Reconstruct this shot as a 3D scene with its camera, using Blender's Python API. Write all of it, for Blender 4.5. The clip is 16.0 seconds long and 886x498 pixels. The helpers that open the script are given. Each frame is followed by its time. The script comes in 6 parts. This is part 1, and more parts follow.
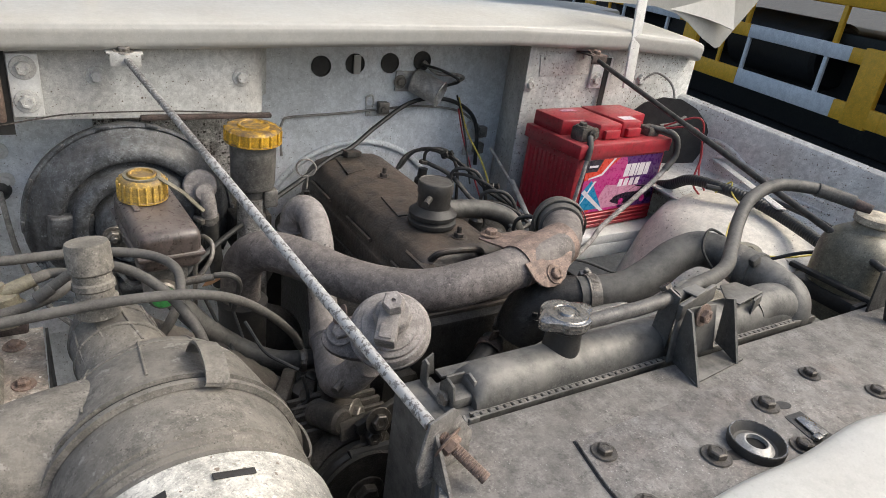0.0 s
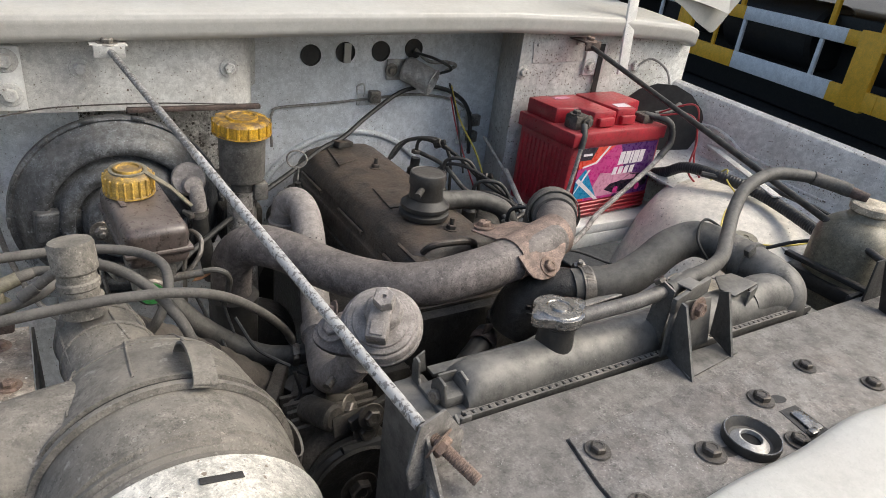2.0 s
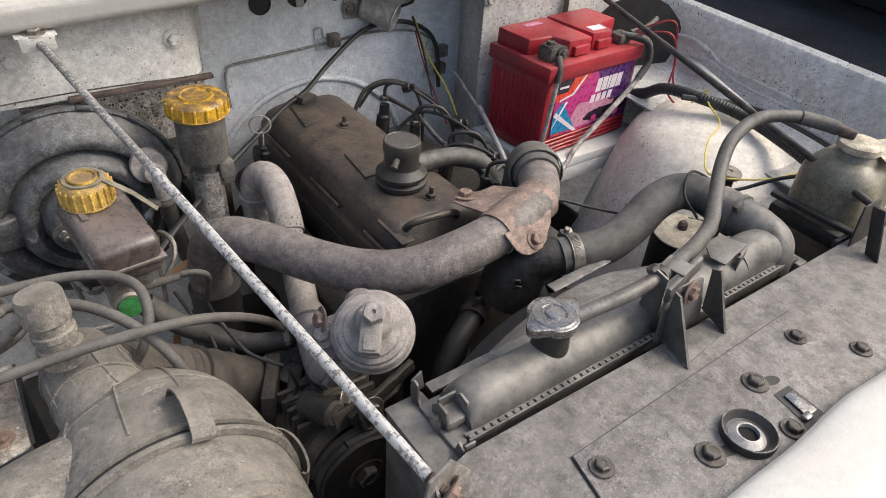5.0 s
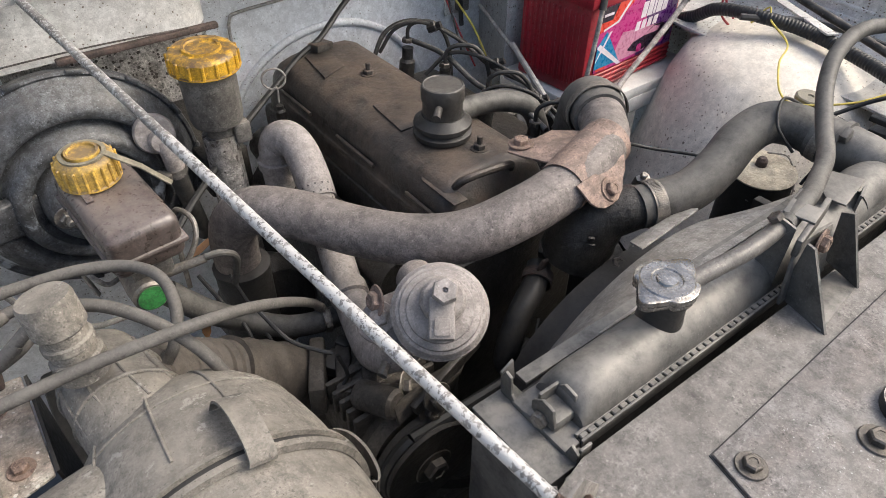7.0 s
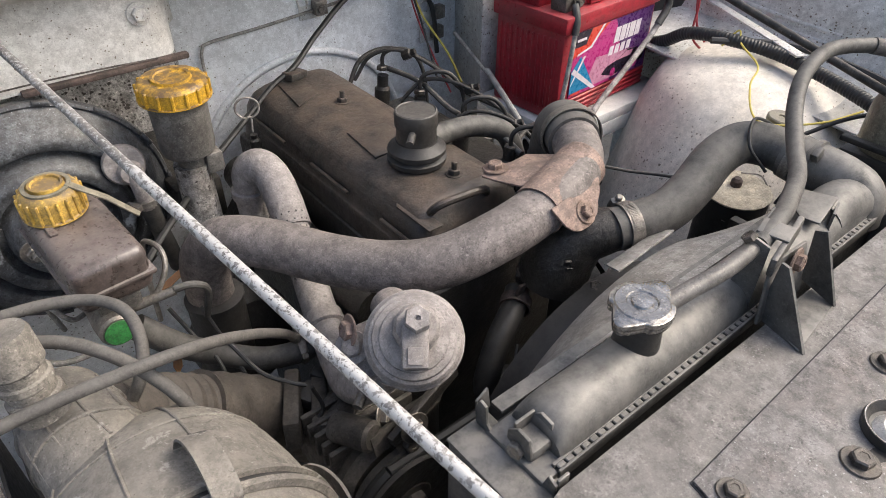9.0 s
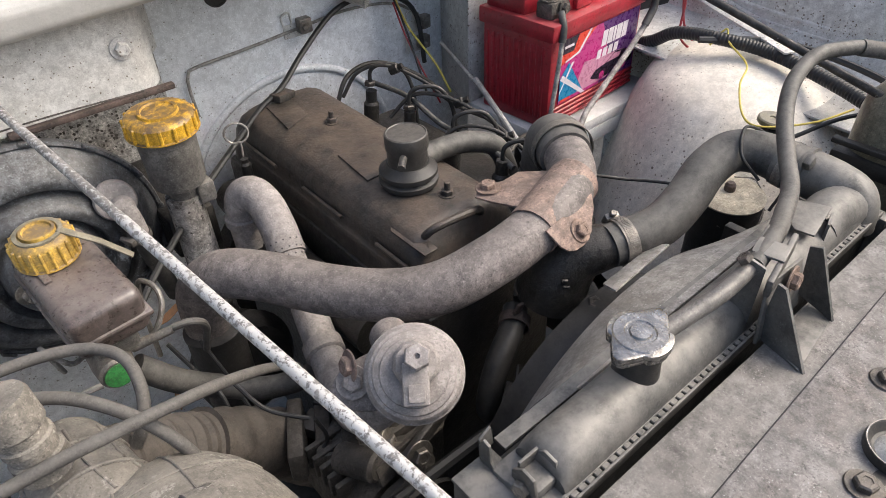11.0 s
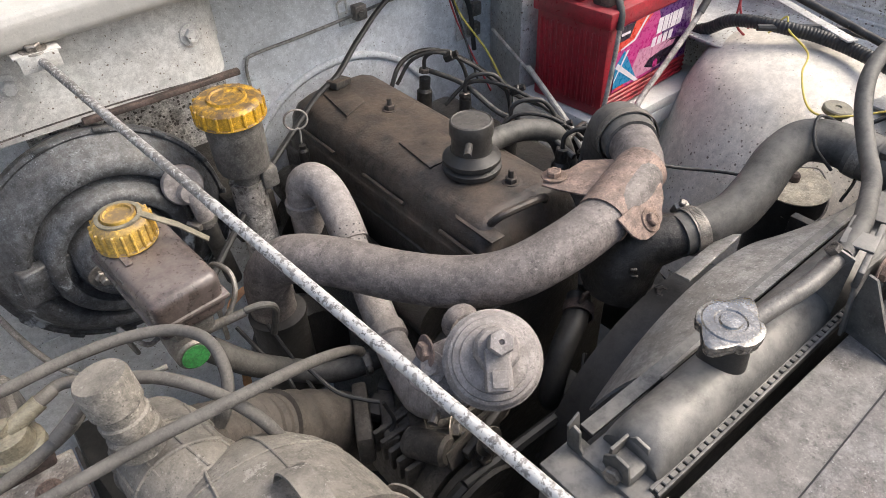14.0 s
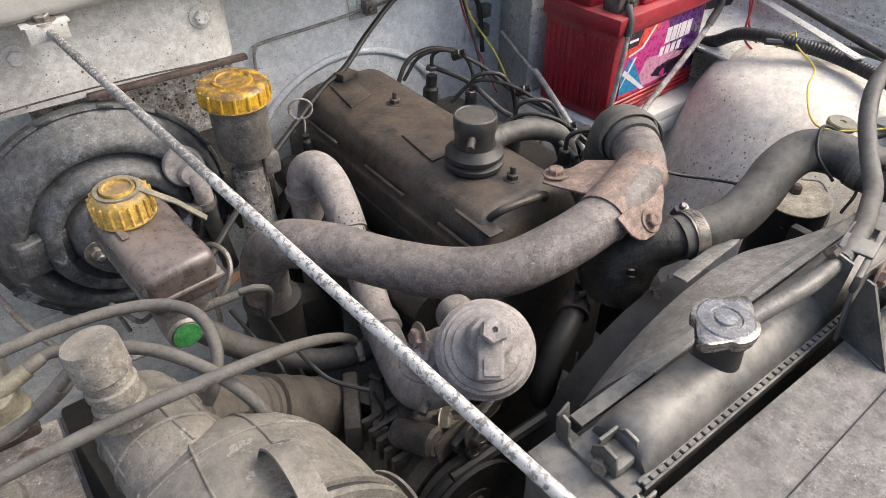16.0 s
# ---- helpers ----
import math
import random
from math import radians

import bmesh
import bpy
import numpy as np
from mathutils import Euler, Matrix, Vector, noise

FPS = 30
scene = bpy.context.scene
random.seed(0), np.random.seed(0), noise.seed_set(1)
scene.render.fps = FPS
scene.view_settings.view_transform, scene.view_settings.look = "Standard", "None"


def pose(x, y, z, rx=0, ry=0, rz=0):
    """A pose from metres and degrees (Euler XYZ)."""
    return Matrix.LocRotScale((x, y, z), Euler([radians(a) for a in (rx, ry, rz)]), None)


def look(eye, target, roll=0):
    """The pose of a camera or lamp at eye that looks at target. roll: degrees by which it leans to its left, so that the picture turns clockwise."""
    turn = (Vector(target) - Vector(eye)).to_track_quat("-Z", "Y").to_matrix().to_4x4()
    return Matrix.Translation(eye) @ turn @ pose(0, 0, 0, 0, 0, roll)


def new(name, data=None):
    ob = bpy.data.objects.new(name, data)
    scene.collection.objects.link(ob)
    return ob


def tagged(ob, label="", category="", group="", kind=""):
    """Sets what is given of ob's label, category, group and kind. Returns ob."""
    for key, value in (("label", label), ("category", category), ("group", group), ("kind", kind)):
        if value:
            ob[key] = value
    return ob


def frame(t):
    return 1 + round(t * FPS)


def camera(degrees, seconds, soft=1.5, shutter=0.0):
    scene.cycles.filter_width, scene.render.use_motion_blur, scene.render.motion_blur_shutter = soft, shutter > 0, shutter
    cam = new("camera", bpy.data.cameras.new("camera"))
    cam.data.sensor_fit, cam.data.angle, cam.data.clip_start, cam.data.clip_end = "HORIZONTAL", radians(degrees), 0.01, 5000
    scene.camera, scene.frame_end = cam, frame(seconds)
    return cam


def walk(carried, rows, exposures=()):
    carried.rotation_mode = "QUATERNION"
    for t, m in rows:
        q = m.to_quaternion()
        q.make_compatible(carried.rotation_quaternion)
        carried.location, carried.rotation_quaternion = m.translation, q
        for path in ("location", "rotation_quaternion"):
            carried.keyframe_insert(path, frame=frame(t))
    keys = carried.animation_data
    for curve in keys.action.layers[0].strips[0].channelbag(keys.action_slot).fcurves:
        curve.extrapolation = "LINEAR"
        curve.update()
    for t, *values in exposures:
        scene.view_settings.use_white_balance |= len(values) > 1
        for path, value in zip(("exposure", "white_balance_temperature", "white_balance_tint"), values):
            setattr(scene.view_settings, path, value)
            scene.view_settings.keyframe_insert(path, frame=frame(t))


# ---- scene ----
cam = camera(67.8, 16.0, 0.55)
PATH = [
    (0, (0.022, 0.04, 1.492), (1.021, 1.545, 0.634), 7.8),
    (0.5, (0.035, 0.033, 1.497), (1.094, 1.503, 0.649), 6.7),
    (1, (0.044, 0.034, 1.499), (1.116, 1.501, 0.662), 6.7),
    (1.5, (0.052, 0.053, 1.498), (1.104, 1.516, 0.631), 6.8),
    (2, (0.034, 0.05, 1.497), (1.037, 1.531, 0.601), 7.5),
    (2.5, (0.0, 0.038, 1.498), (0.922, 1.536, 0.548), 7.1),
    (3, (-0.016, 0.033, 1.501), (0.911, 1.494, 0.497), 6.8),
    (3.2, (-0.006, 0.04, 1.506), (0.943, 1.454, 0.458), 7.4),
    (5.3, (0.076, 0.145, 1.597), (1.056, 1.397, 0.383), 3.7),
    (5.5, (0.084, 0.149, 1.594), (1.06, 1.383, 0.359), 3.2),
    (6, (0.107, 0.177, 1.582), (1.091, 1.392, 0.335), 1.1),
    (6.5, (0.095, 0.241, 1.534), (1.026, 1.444, 0.237), 0.3),
    (7, (0.073, 0.257, 1.529), (1.0, 1.463, 0.231), 0.5),
    (7.5, (0.093, 0.237, 1.531), (1.088, 1.422, 0.263), 0.1),
    (8, (0.109, 0.237, 1.528), (1.123, 1.404, 0.259), 0.1),
    (8.5, (0.106, 0.25, 1.525), (1.117, 1.405, 0.243), 0.4),
    (9, (0.088, 0.256, 1.522), (1.08, 1.476, 0.286), 0.3),
    (9.2, (0.077, 0.258, 1.515), (1.042, 1.498, 0.279), 0.9),
    (11.3, (0.112, 0.278, 1.554), (1.108, 1.466, 0.29), -2.7),
    (11.5, (0.114, 0.28, 1.551), (1.125, 1.454, 0.286), -2.4),
    (12, (0.11, 0.28, 1.549), (1.119, 1.46, 0.288), -2.5),
    (12.5, (0.138, 0.26, 1.555), (1.186, 1.396, 0.285), -4.3),
    (13, (0.121, 0.269, 1.548), (1.136, 1.406, 0.253), -3.6),
    (13.5, (0.092, 0.297, 1.552), (1.081, 1.466, 0.266), -2.9),
    (14, (0.06, 0.308, 1.554), (0.987, 1.533, 0.273), -3.0),
    (14.5, (0.014, 0.316, 1.544), (0.873, 1.572, 0.246), -0.9),
    (15, (-0.01, 0.317, 1.53), (0.82, 1.591, 0.23), 1.6),
    (15.5, (0.014, 0.307, 1.533), (0.882, 1.581, 0.258), 0.8),
    (16, (0.054, 0.297, 1.535), (0.994, 1.537, 0.279), -0.2),
]
walk(cam, [(t, look(eye, target, roll)) for t, eye, target, roll in PATH], [(0.0, 0.62, 6250, 5), (3.2, 0.62, 6250, 5), (5.3, 0.76, 6300, 7), (6.0, 0.78, 6300, 7), (7.5, 0.96, 6300, 7), (8.5, 0.92, 6300, 8), (12.5, 0.97, 6300, 8), (13.0, 0.92, 6300, 8), (14.5, 1.04, 6300, 8), (16.0, 1.04, 6300, 8)])

# ---- world, sun, exposure ----
SUN = Vector((0.66, -0.42, 0.85)).normalized()
world = bpy.data.worlds.new("sky")
scene.world = world
world.use_nodes = True
sky = world.node_tree.nodes.new("ShaderNodeTexSky")
sky.sky_type, sky.sun_disc = "NISHITA", False
sky.sun_elevation, sky.sun_rotation = math.asin(SUN.z), math.atan2(SUN.x, SUN.y)
sky.dust_density, sky.air_density = 7.0, 1.0
back = world.node_tree.nodes["Background"]
back.inputs["Strength"].default_value = 0.15
world.node_tree.links.new(sky.outputs[0], back.inputs[0])
sun_data = bpy.data.lights.new("sun", "SUN")
sun_data.energy, sun_data.angle, sun_data.color = 0.5, radians(25.0), (1.0, 0.93, 0.84)
sun = new("sun", sun_data)
sun.matrix_world = look(SUN * 30, (0, 0, 0))


# ---- materials ----
def surface(name, base, second=None, rough=0.6, metal=0.0, big=9.0, fine=140.0, mix=0.5, dust=0.0,
            dust_color=(0.30, 0.27, 0.235), specks=0.0, speck_color=(0.05, 0.035, 0.025), speck_scale=160.0, bump=0.15, contrast=0.25, coat=0.0, patch=None):
    m = bpy.data.materials.new(name)
    m.use_nodes = True
    t = m.node_tree
    n, link = t.nodes, t.links.new
    bsdf = n["Principled BSDF"]
    pos = n.new("ShaderNodeTexCoord").outputs["Object"]

    def cloud(scale, detail=5.0, rough_=0.6):
        a = n.new("ShaderNodeTexNoise")
        a.inputs["Scale"].default_value, a.inputs["Detail"].default_value, a.inputs["Roughness"].default_value = scale, detail, rough_
        link(pos, a.inputs["Vector"])
        return a.outputs["Fac"]

    def span(v, lo, hi, to0=0.0, to1=1.0):
        a = n.new("ShaderNodeMapRange")
        a.inputs[1].default_value, a.inputs[2].default_value, a.inputs[3].default_value, a.inputs[4].default_value = lo, hi, to0, to1
        link(v, a.inputs[0])
        return a.outputs[0]

    def blend(f, a, b, kind="MIX"):
        x = n.new("ShaderNodeMix")
        x.data_type, x.blend_type = "RGBA", kind
        for s, v in ((x.inputs[0], f), (x.inputs[6], a), (x.inputs[7], b)):
            if isinstance(v, (int, float)):
                s.default_value = v
            elif isinstance(v, tuple):
                s.default_value = (*v, 1)
            else:
                link(v, s)
        return x.outputs[2]

    def times(a, b):
        x = n.new("ShaderNodeMath")
        x.operation = "MULTIPLY"
        link(a, x.inputs[0])
        if isinstance(b, (int, float)):
            x.inputs[1].default_value = b
        else:
            link(b, x.inputs[1])
        return x.outputs[0]

    second = second or tuple(c * 0.6 for c in base)
    stain, grain = cloud(big), cloud(fine, 3.0)
    col = blend(times(span(stain, 0.38, 0.66), mix), tuple(base), tuple(second))
    col = blend(1.0, col, blend(span(grain, 0.25, 0.75), (1 - 0.7 * contrast,) * 3, (1 + 0.6 * contrast,) * 3), "MULTIPLY")
    col = blend(1.0, col, blend(span(cloud(fine * 3.6, 2.0), 0.3, 0.7), (1 - 0.4 * contrast,) * 3, (1 + contrast * 0.35,) * 3), "MULTIPLY")
    smear = cloud(big * 1.3, 11.0, 0.72)
    col = blend(1.0, col, blend(span(smear, 0.36, 0.64), (1 - 0.95 * contrast,) * 3, (1 + 0.7 * contrast,) * 3), "MULTIPLY")
    chips = cloud(fine * 0.45, 9.0, 0.78)
    col = blend(1.0, col, blend(span(chips, 0.42, 0.58), (1 - 1.05 * contrast,) * 3, (1 + 0.85 * contrast,) * 3), "MULTIPLY")
    flecks = times(span(cloud(fine * 2.6, 2.0), 0.61, 0.66), span(stain, 0.38, 0.54))
    col = blend(flecks, col, blend(1.0, col, (1 + 1.7 * contrast,) * 3, "MULTIPLY"))
    pits = times(span(cloud(fine * 1.9, 2.0), 0.39, 0.35), span(smear, 0.40, 0.52))
    col = blend(pits, col, blend(1.0, col, (1 - 1.4 * min(contrast, 0.5),) * 3, "MULTIPLY"))
    rgh = span(grain, 0.3, 0.7, max(rough - 0.1, 0.03), min(rough + 0.1, 1))
    if patch:
        f = span(cloud(patch[1], 8.0, 0.7), patch[2], patch[2] + 0.04)
        col = blend(f, col, patch[0])
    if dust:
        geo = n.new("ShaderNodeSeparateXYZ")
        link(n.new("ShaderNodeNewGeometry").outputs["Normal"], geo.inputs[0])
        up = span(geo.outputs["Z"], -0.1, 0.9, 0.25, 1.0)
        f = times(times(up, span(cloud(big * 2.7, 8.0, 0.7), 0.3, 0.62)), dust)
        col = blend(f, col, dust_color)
    if specks:
        dots = n.new("ShaderNodeTexVoronoi")
        dots.inputs["Scale"].default_value = speck_scale * 1.05
        warp = n.new("ShaderNodeVectorMath")
        warp.operation = "MULTIPLY_ADD"
        wob = n.new("ShaderNodeTexNoise")
        wob.inputs["Scale"].default_value = speck_scale * 1.3
        link(pos, wob.inputs["Vector"])
        link(wob.outputs["Color"], warp.inputs[0])
        warp.inputs[1].default_value = (0.6 / speck_scale,) * 3
        link(pos, warp.inputs[2])
        link(warp.outputs[0], dots.inputs["Vector"])
        pick = n.new("ShaderNodeSeparateColor")
        link(dots.outputs["Color"], pick.inputs[0])
        size = times(times(pick.outputs[0], pick.outputs[0]), times(span(cloud(big * 0.8, 3.0), 0.34, 0.62, 0.25, 1.0), 0.62 * min(specks, 1.2)))
        gap = n.new("ShaderNodeMath")
        gap.operation = "SUBTRACT"
        link(size, gap.inputs[0])
        link(dots.outputs["Distance"], gap.inputs[1])
        f = span(gap.outputs[0], -0.02, 0.05)
        col = blend(f, col, speck_color)
    link(col, bsdf.inputs["Base Color"])
    link(rgh, bsdf.inputs["Roughness"])
    bsdf.inputs["Metallic"].default_value = metal
    bsdf.inputs["Coat Weight"].default_value = coat
    b = n.new("ShaderNodeBump")
    b.inputs["Strength"].default_value, b.inputs["Distance"].default_value = bump, 0.002
    link(grain, b.inputs["Height"])
    b2 = n.new("ShaderNodeBump")
    b2.inputs["Strength"].default_value, b2.inputs["Distance"].default_value = min(1.0, bump * 2.2), 0.0016
    link(chips, b2.inputs["Height"])
    link(b.outputs[0], b2.inputs["Normal"])
    link(b2.outputs[0], bsdf.inputs["Normal"])
    return m


PAINT = surface("white_paint", (0.74, 0.74, 0.72), (0.55, 0.53, 0.50), 0.42, big=5, mix=0.6, specks=0.35, speck_scale=230, dust=0.25, dust_color=(0.45, 0.42, 0.38), contrast=0.08, bump=0.05)
PAINT_OLD = surface("grimy_white_paint", (0.60, 0.60, 0.58), (0.44, 0.425, 0.395), 0.55, big=6, mix=0.85, specks=0.8, speck_color=(0.13, 0.10, 0.08), speck_scale=200, dust=0.3, dust_color=(0.40, 0.375, 0.34), contrast=0.16, bump=0.12)
PAINT_BLUE = surface("pale_blue_grey_paint", (0.77, 0.795, 0.82), (0.66, 0.68, 0.69), 0.4, big=4, mix=0.6, specks=0.5, speck_color=(0.12, 0.10, 0.085), speck_scale=200, dust=0.15, contrast=0.12, bump=0.05)
PAINT_CLEAN = surface("cream_white_paint", (0.47, 0.465, 0.44), (0.385, 0.365, 0.33), 0.38, big=4, mix=0.7, specks=0.15, speck_scale=400, contrast=0.05, bump=0.04)
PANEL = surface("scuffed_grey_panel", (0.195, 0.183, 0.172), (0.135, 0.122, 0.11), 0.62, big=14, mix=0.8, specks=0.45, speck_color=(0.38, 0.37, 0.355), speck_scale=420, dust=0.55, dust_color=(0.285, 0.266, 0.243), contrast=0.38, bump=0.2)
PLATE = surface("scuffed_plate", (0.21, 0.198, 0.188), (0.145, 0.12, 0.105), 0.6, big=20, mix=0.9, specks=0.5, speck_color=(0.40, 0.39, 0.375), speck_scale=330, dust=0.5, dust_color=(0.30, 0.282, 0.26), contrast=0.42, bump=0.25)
ALU = surface("dusty_cast_pipe", (0.19, 0.167, 0.156), (0.125, 0.112, 0.105), 0.62, 0.15, big=10, mix=0.7, specks=0.35, speck_color=(0.34, 0.30, 0.28), speck_scale=520, dust=0.45, dust_color=(0.235, 0.205, 0.187), bump=0.22, contrast=0.36)
RUSTY = surface("rusty_bracket", (0.25, 0.175, 0.142), (0.165, 0.122, 0.105), 0.7, 0.1, big=16, mix=0.8, specks=0.3, speck_color=(0.36, 0.31, 0.27), speck_scale=420, dust=0.4, dust_color=(0.245, 0.195, 0.165), bump=0.25, contrast=0.36)
HEAT = surface("grey_heat_wrap", (0.31, 0.282, 0.267), (0.235, 0.212, 0.198), 0.8, big=18, mix=0.7, specks=0.2, speck_color=(0.15, 0.13, 0.12), speck_scale=420, dust=0.3, dust_color=(0.275, 0.25, 0.235), bump=0.3, contrast=0.22)
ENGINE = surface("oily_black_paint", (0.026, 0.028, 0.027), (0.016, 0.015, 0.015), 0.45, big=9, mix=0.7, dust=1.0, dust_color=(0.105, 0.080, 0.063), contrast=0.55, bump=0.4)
CAST = surface("oily_black_cast_iron", (0.022, 0.022, 0.022), (0.04, 0.036, 0.03), 0.4, 0.2, big=22, mix=0.7, dust=0.35, dust_color=(0.09, 0.08, 0.07), contrast=0.35, bump=0.5)
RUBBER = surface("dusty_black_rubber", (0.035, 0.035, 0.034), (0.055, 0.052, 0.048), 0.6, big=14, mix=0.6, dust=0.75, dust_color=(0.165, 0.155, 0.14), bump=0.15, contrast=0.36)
RUBBER_GREY = surface("dust_coated_hose", (0.098, 0.092, 0.084), (0.062, 0.058, 0.054), 0.75, big=14, mix=0.7, dust=0.6, dust_color=(0.175, 0.162, 0.147), bump=0.15)
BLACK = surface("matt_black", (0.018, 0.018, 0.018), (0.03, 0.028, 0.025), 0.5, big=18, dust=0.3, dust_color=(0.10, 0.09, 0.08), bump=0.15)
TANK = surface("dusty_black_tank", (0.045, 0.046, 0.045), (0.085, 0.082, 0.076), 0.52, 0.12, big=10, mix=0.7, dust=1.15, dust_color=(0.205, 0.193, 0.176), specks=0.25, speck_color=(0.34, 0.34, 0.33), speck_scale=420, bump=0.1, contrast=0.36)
STEEL = surface("dirty_zinc", (0.25, 0.235, 0.215), (0.15, 0.13, 0.11), 0.45, 0.6, big=40, mix=0.7, dust=0.3, bump=0.2)
CHROME = surface("worn_chrome", (0.42, 0.41, 0.395), (0.20, 0.19, 0.18), 0.24, 0.88, big=60, mix=0.9, dust=0.55, dust_color=(0.165, 0.155, 0.145), specks=0.5, speck_color=(0.5, 0.5, 0.5), speck_scale=300, bump=0.1)
DARKSTEEL = surface("dark_oily_bolt", (0.10, 0.09, 0.08), (0.05, 0.045, 0.04), 0.4, 0.6, big=40, dust=0.3, dust_color=(0.22, 0.2, 0.18), bump=0.3)
RUSTBOLT = surface("rusted_bolt", (0.24, 0.175, 0.14), (0.16, 0.11, 0.09), 0.7, 0.3, big=60, bump=0.4)
ROD = surface("chipped_grey_rod", (0.22, 0.21, 0.20), (0.13, 0.12, 0.11), 0.5, 0.2, big=30, bump=0.2, patch=((0.42, 0.42, 0.41), 240.0, 0.52))
ROD_WHITE = surface("chipped_white_rod", (0.22, 0.21, 0.20), (0.13, 0.12, 0.11), 0.5, 0.2, big=30, bump=0.2, patch=((0.47, 0.465, 0.455), 190.0, 0.45))
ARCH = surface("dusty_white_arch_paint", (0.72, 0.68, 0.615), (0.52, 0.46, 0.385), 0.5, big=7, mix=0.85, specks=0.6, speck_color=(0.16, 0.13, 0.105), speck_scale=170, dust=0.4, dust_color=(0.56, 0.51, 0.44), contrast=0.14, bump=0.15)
ALTER = surface("grimy_cast_alloy", (0.075, 0.068, 0.06), (0.04, 0.036, 0.032), 0.6, 0.2, big=20, mix=0.8, dust=0.5, dust_color=(0.12, 0.105, 0.09), contrast=0.4, bump=0.35)
GRIME = surface("dark_grime", (0.11, 0.095, 0.085), (0.05, 0.042, 0.038), 0.7, big=14, mix=0.9, specks=0.4, speck_color=(0.25, 0.24, 0.23), speck_scale=300, contrast=0.45, bump=0.4)
OILCAP = surface("dusty_black_cap", (0.04, 0.038, 0.036), (0.025, 0.024, 0.023), 0.42, big=30, dust=0.7, dust_color=(0.13, 0.118, 0.105), bump=0.2)
ROD_DARK = surface("dark_steel_rod", (0.04, 0.037, 0.035), (0.09, 0.08, 0.07), 0.45, 0.3, big=40, mix=0.8, patch=((0.38, 0.36, 0.34), 80.0, 0.64))
FILTER = surface("dusty_beige_plastic", (0.185, 0.17, 0.148), (0.115, 0.105, 0.09), 0.75, big=8, mix=0.75, dust=0.7, dust_color=(0.235, 0.215, 0.185), specks=0.4, speck_color=(0.09, 0.08, 0.065), speck_scale=240, bump=0.15, contrast=0.36, patch=((0.34, 0.325, 0.295), 55.0, 0.615))
FILTER_GREY = surface("scuffed_grey_bowl", (0.33, 0.32, 0.31), (0.22, 0.205, 0.185), 0.5, 0.2, big=9, mix=0.8, dust=0.5, specks=0.5, speck_color=(0.48, 0.48, 0.47), speck_scale=330, bump=0.12, contrast=0.36)
BAND = surface("chipped_cream_band", (0.58, 0.56, 0.51), (0.44, 0.42, 0.37), 0.5, big=9, mix=0.7, specks=0.55, speck_color=(0.22, 0.18, 0.14), speck_scale=130, bump=0.12)
CORR = surface("dusty_brown_bellows", (0.072, 0.061, 0.051), (0.04, 0.035, 0.03), 0.8, big=15, dust=0.5, dust_color=(0.135, 0.118, 0.10), bump=0.2)
BOOST = surface("grey_black_booster", (0.045, 0.049, 0.056), (0.115, 0.122, 0.13), 0.45, 0.1, big=7, mix=0.9, dust=0.42, dust_color=(0.17, 0.16, 0.15), specks=0.5, speck_color=(0.28, 0.30, 0.33), speck_scale=420, contrast=0.5, bump=0.3, patch=((0.42, 0.46, 0.50), 7.5, 0.60))
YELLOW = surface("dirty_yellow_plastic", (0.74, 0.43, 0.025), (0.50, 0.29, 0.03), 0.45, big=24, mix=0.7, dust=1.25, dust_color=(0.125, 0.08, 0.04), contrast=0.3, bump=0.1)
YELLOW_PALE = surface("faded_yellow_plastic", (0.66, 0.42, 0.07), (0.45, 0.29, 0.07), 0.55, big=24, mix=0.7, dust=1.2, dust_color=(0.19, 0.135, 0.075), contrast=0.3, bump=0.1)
RESERVOIR = surface("brown_stained_tank", (0.085, 0.063, 0.056), (0.045, 0.034, 0.03), 0.33, big=12, mix=0.8, dust=0.9, dust_color=(0.19, 0.163, 0.152), contrast=0.45, coat=0.2, bump=0.1)
MURKY = surface("murky_grey_plastic", (0.13, 0.125, 0.115), (0.07, 0.065, 0.06), 0.5, big=18, mix=0.8, dust=0.35, specks=0.4, speck_color=(0.24, 0.23, 0.21), speck_scale=420, bump=0.15, contrast=0.36)
OLIVE = surface("yellowed_translucent_plastic", (0.22, 0.198, 0.145), (0.12, 0.108, 0.078), 0.4, big=9, mix=0.8, dust=0.35, dust_color=(0.24, 0.22, 0.17), bump=0.1)
GREEN = surface("green_paint_dab", (0.03, 0.22, 0.05), (0.05, 0.14, 0.05), 0.5, big=90, dust=0.2)
RED = surface("red_battery_plastic", (0.40, 0.014, 0.030), (0.22, 0.010, 0.018), 0.36, big=9, mix=0.8, dust=0.30, dust_color=(0.30, 0.15, 0.135), specks=0.35, speck_color=(0.08, 0.03, 0.03), speck_scale=150, contrast=0.16, bump=0.04)
LEAD = surface("grimy_terminal", (0.12, 0.105, 0.09), (0.05, 0.045, 0.04), 0.7, 0.3, big=60, bump=0.5)
RUSTYDARK = surface("dark_rust", (0.10, 0.07, 0.06), (0.05, 0.04, 0.035), 0.75, big=25, mix=0.8, bump=0.4)
# Near-black colour painted in as the shade inside slots and the latch hole.
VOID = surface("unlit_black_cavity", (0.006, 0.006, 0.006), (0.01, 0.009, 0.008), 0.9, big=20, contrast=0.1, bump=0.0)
SOOT = surface("soot_spattered_paint", (0.50, 0.485, 0.46), (0.15, 0.135, 0.12), 0.6, big=9, mix=0.9, specks=1.5, speck_color=(0.045, 0.036, 0.03), speck_scale=170, dust=0.2, contrast=0.45, bump=0.3)
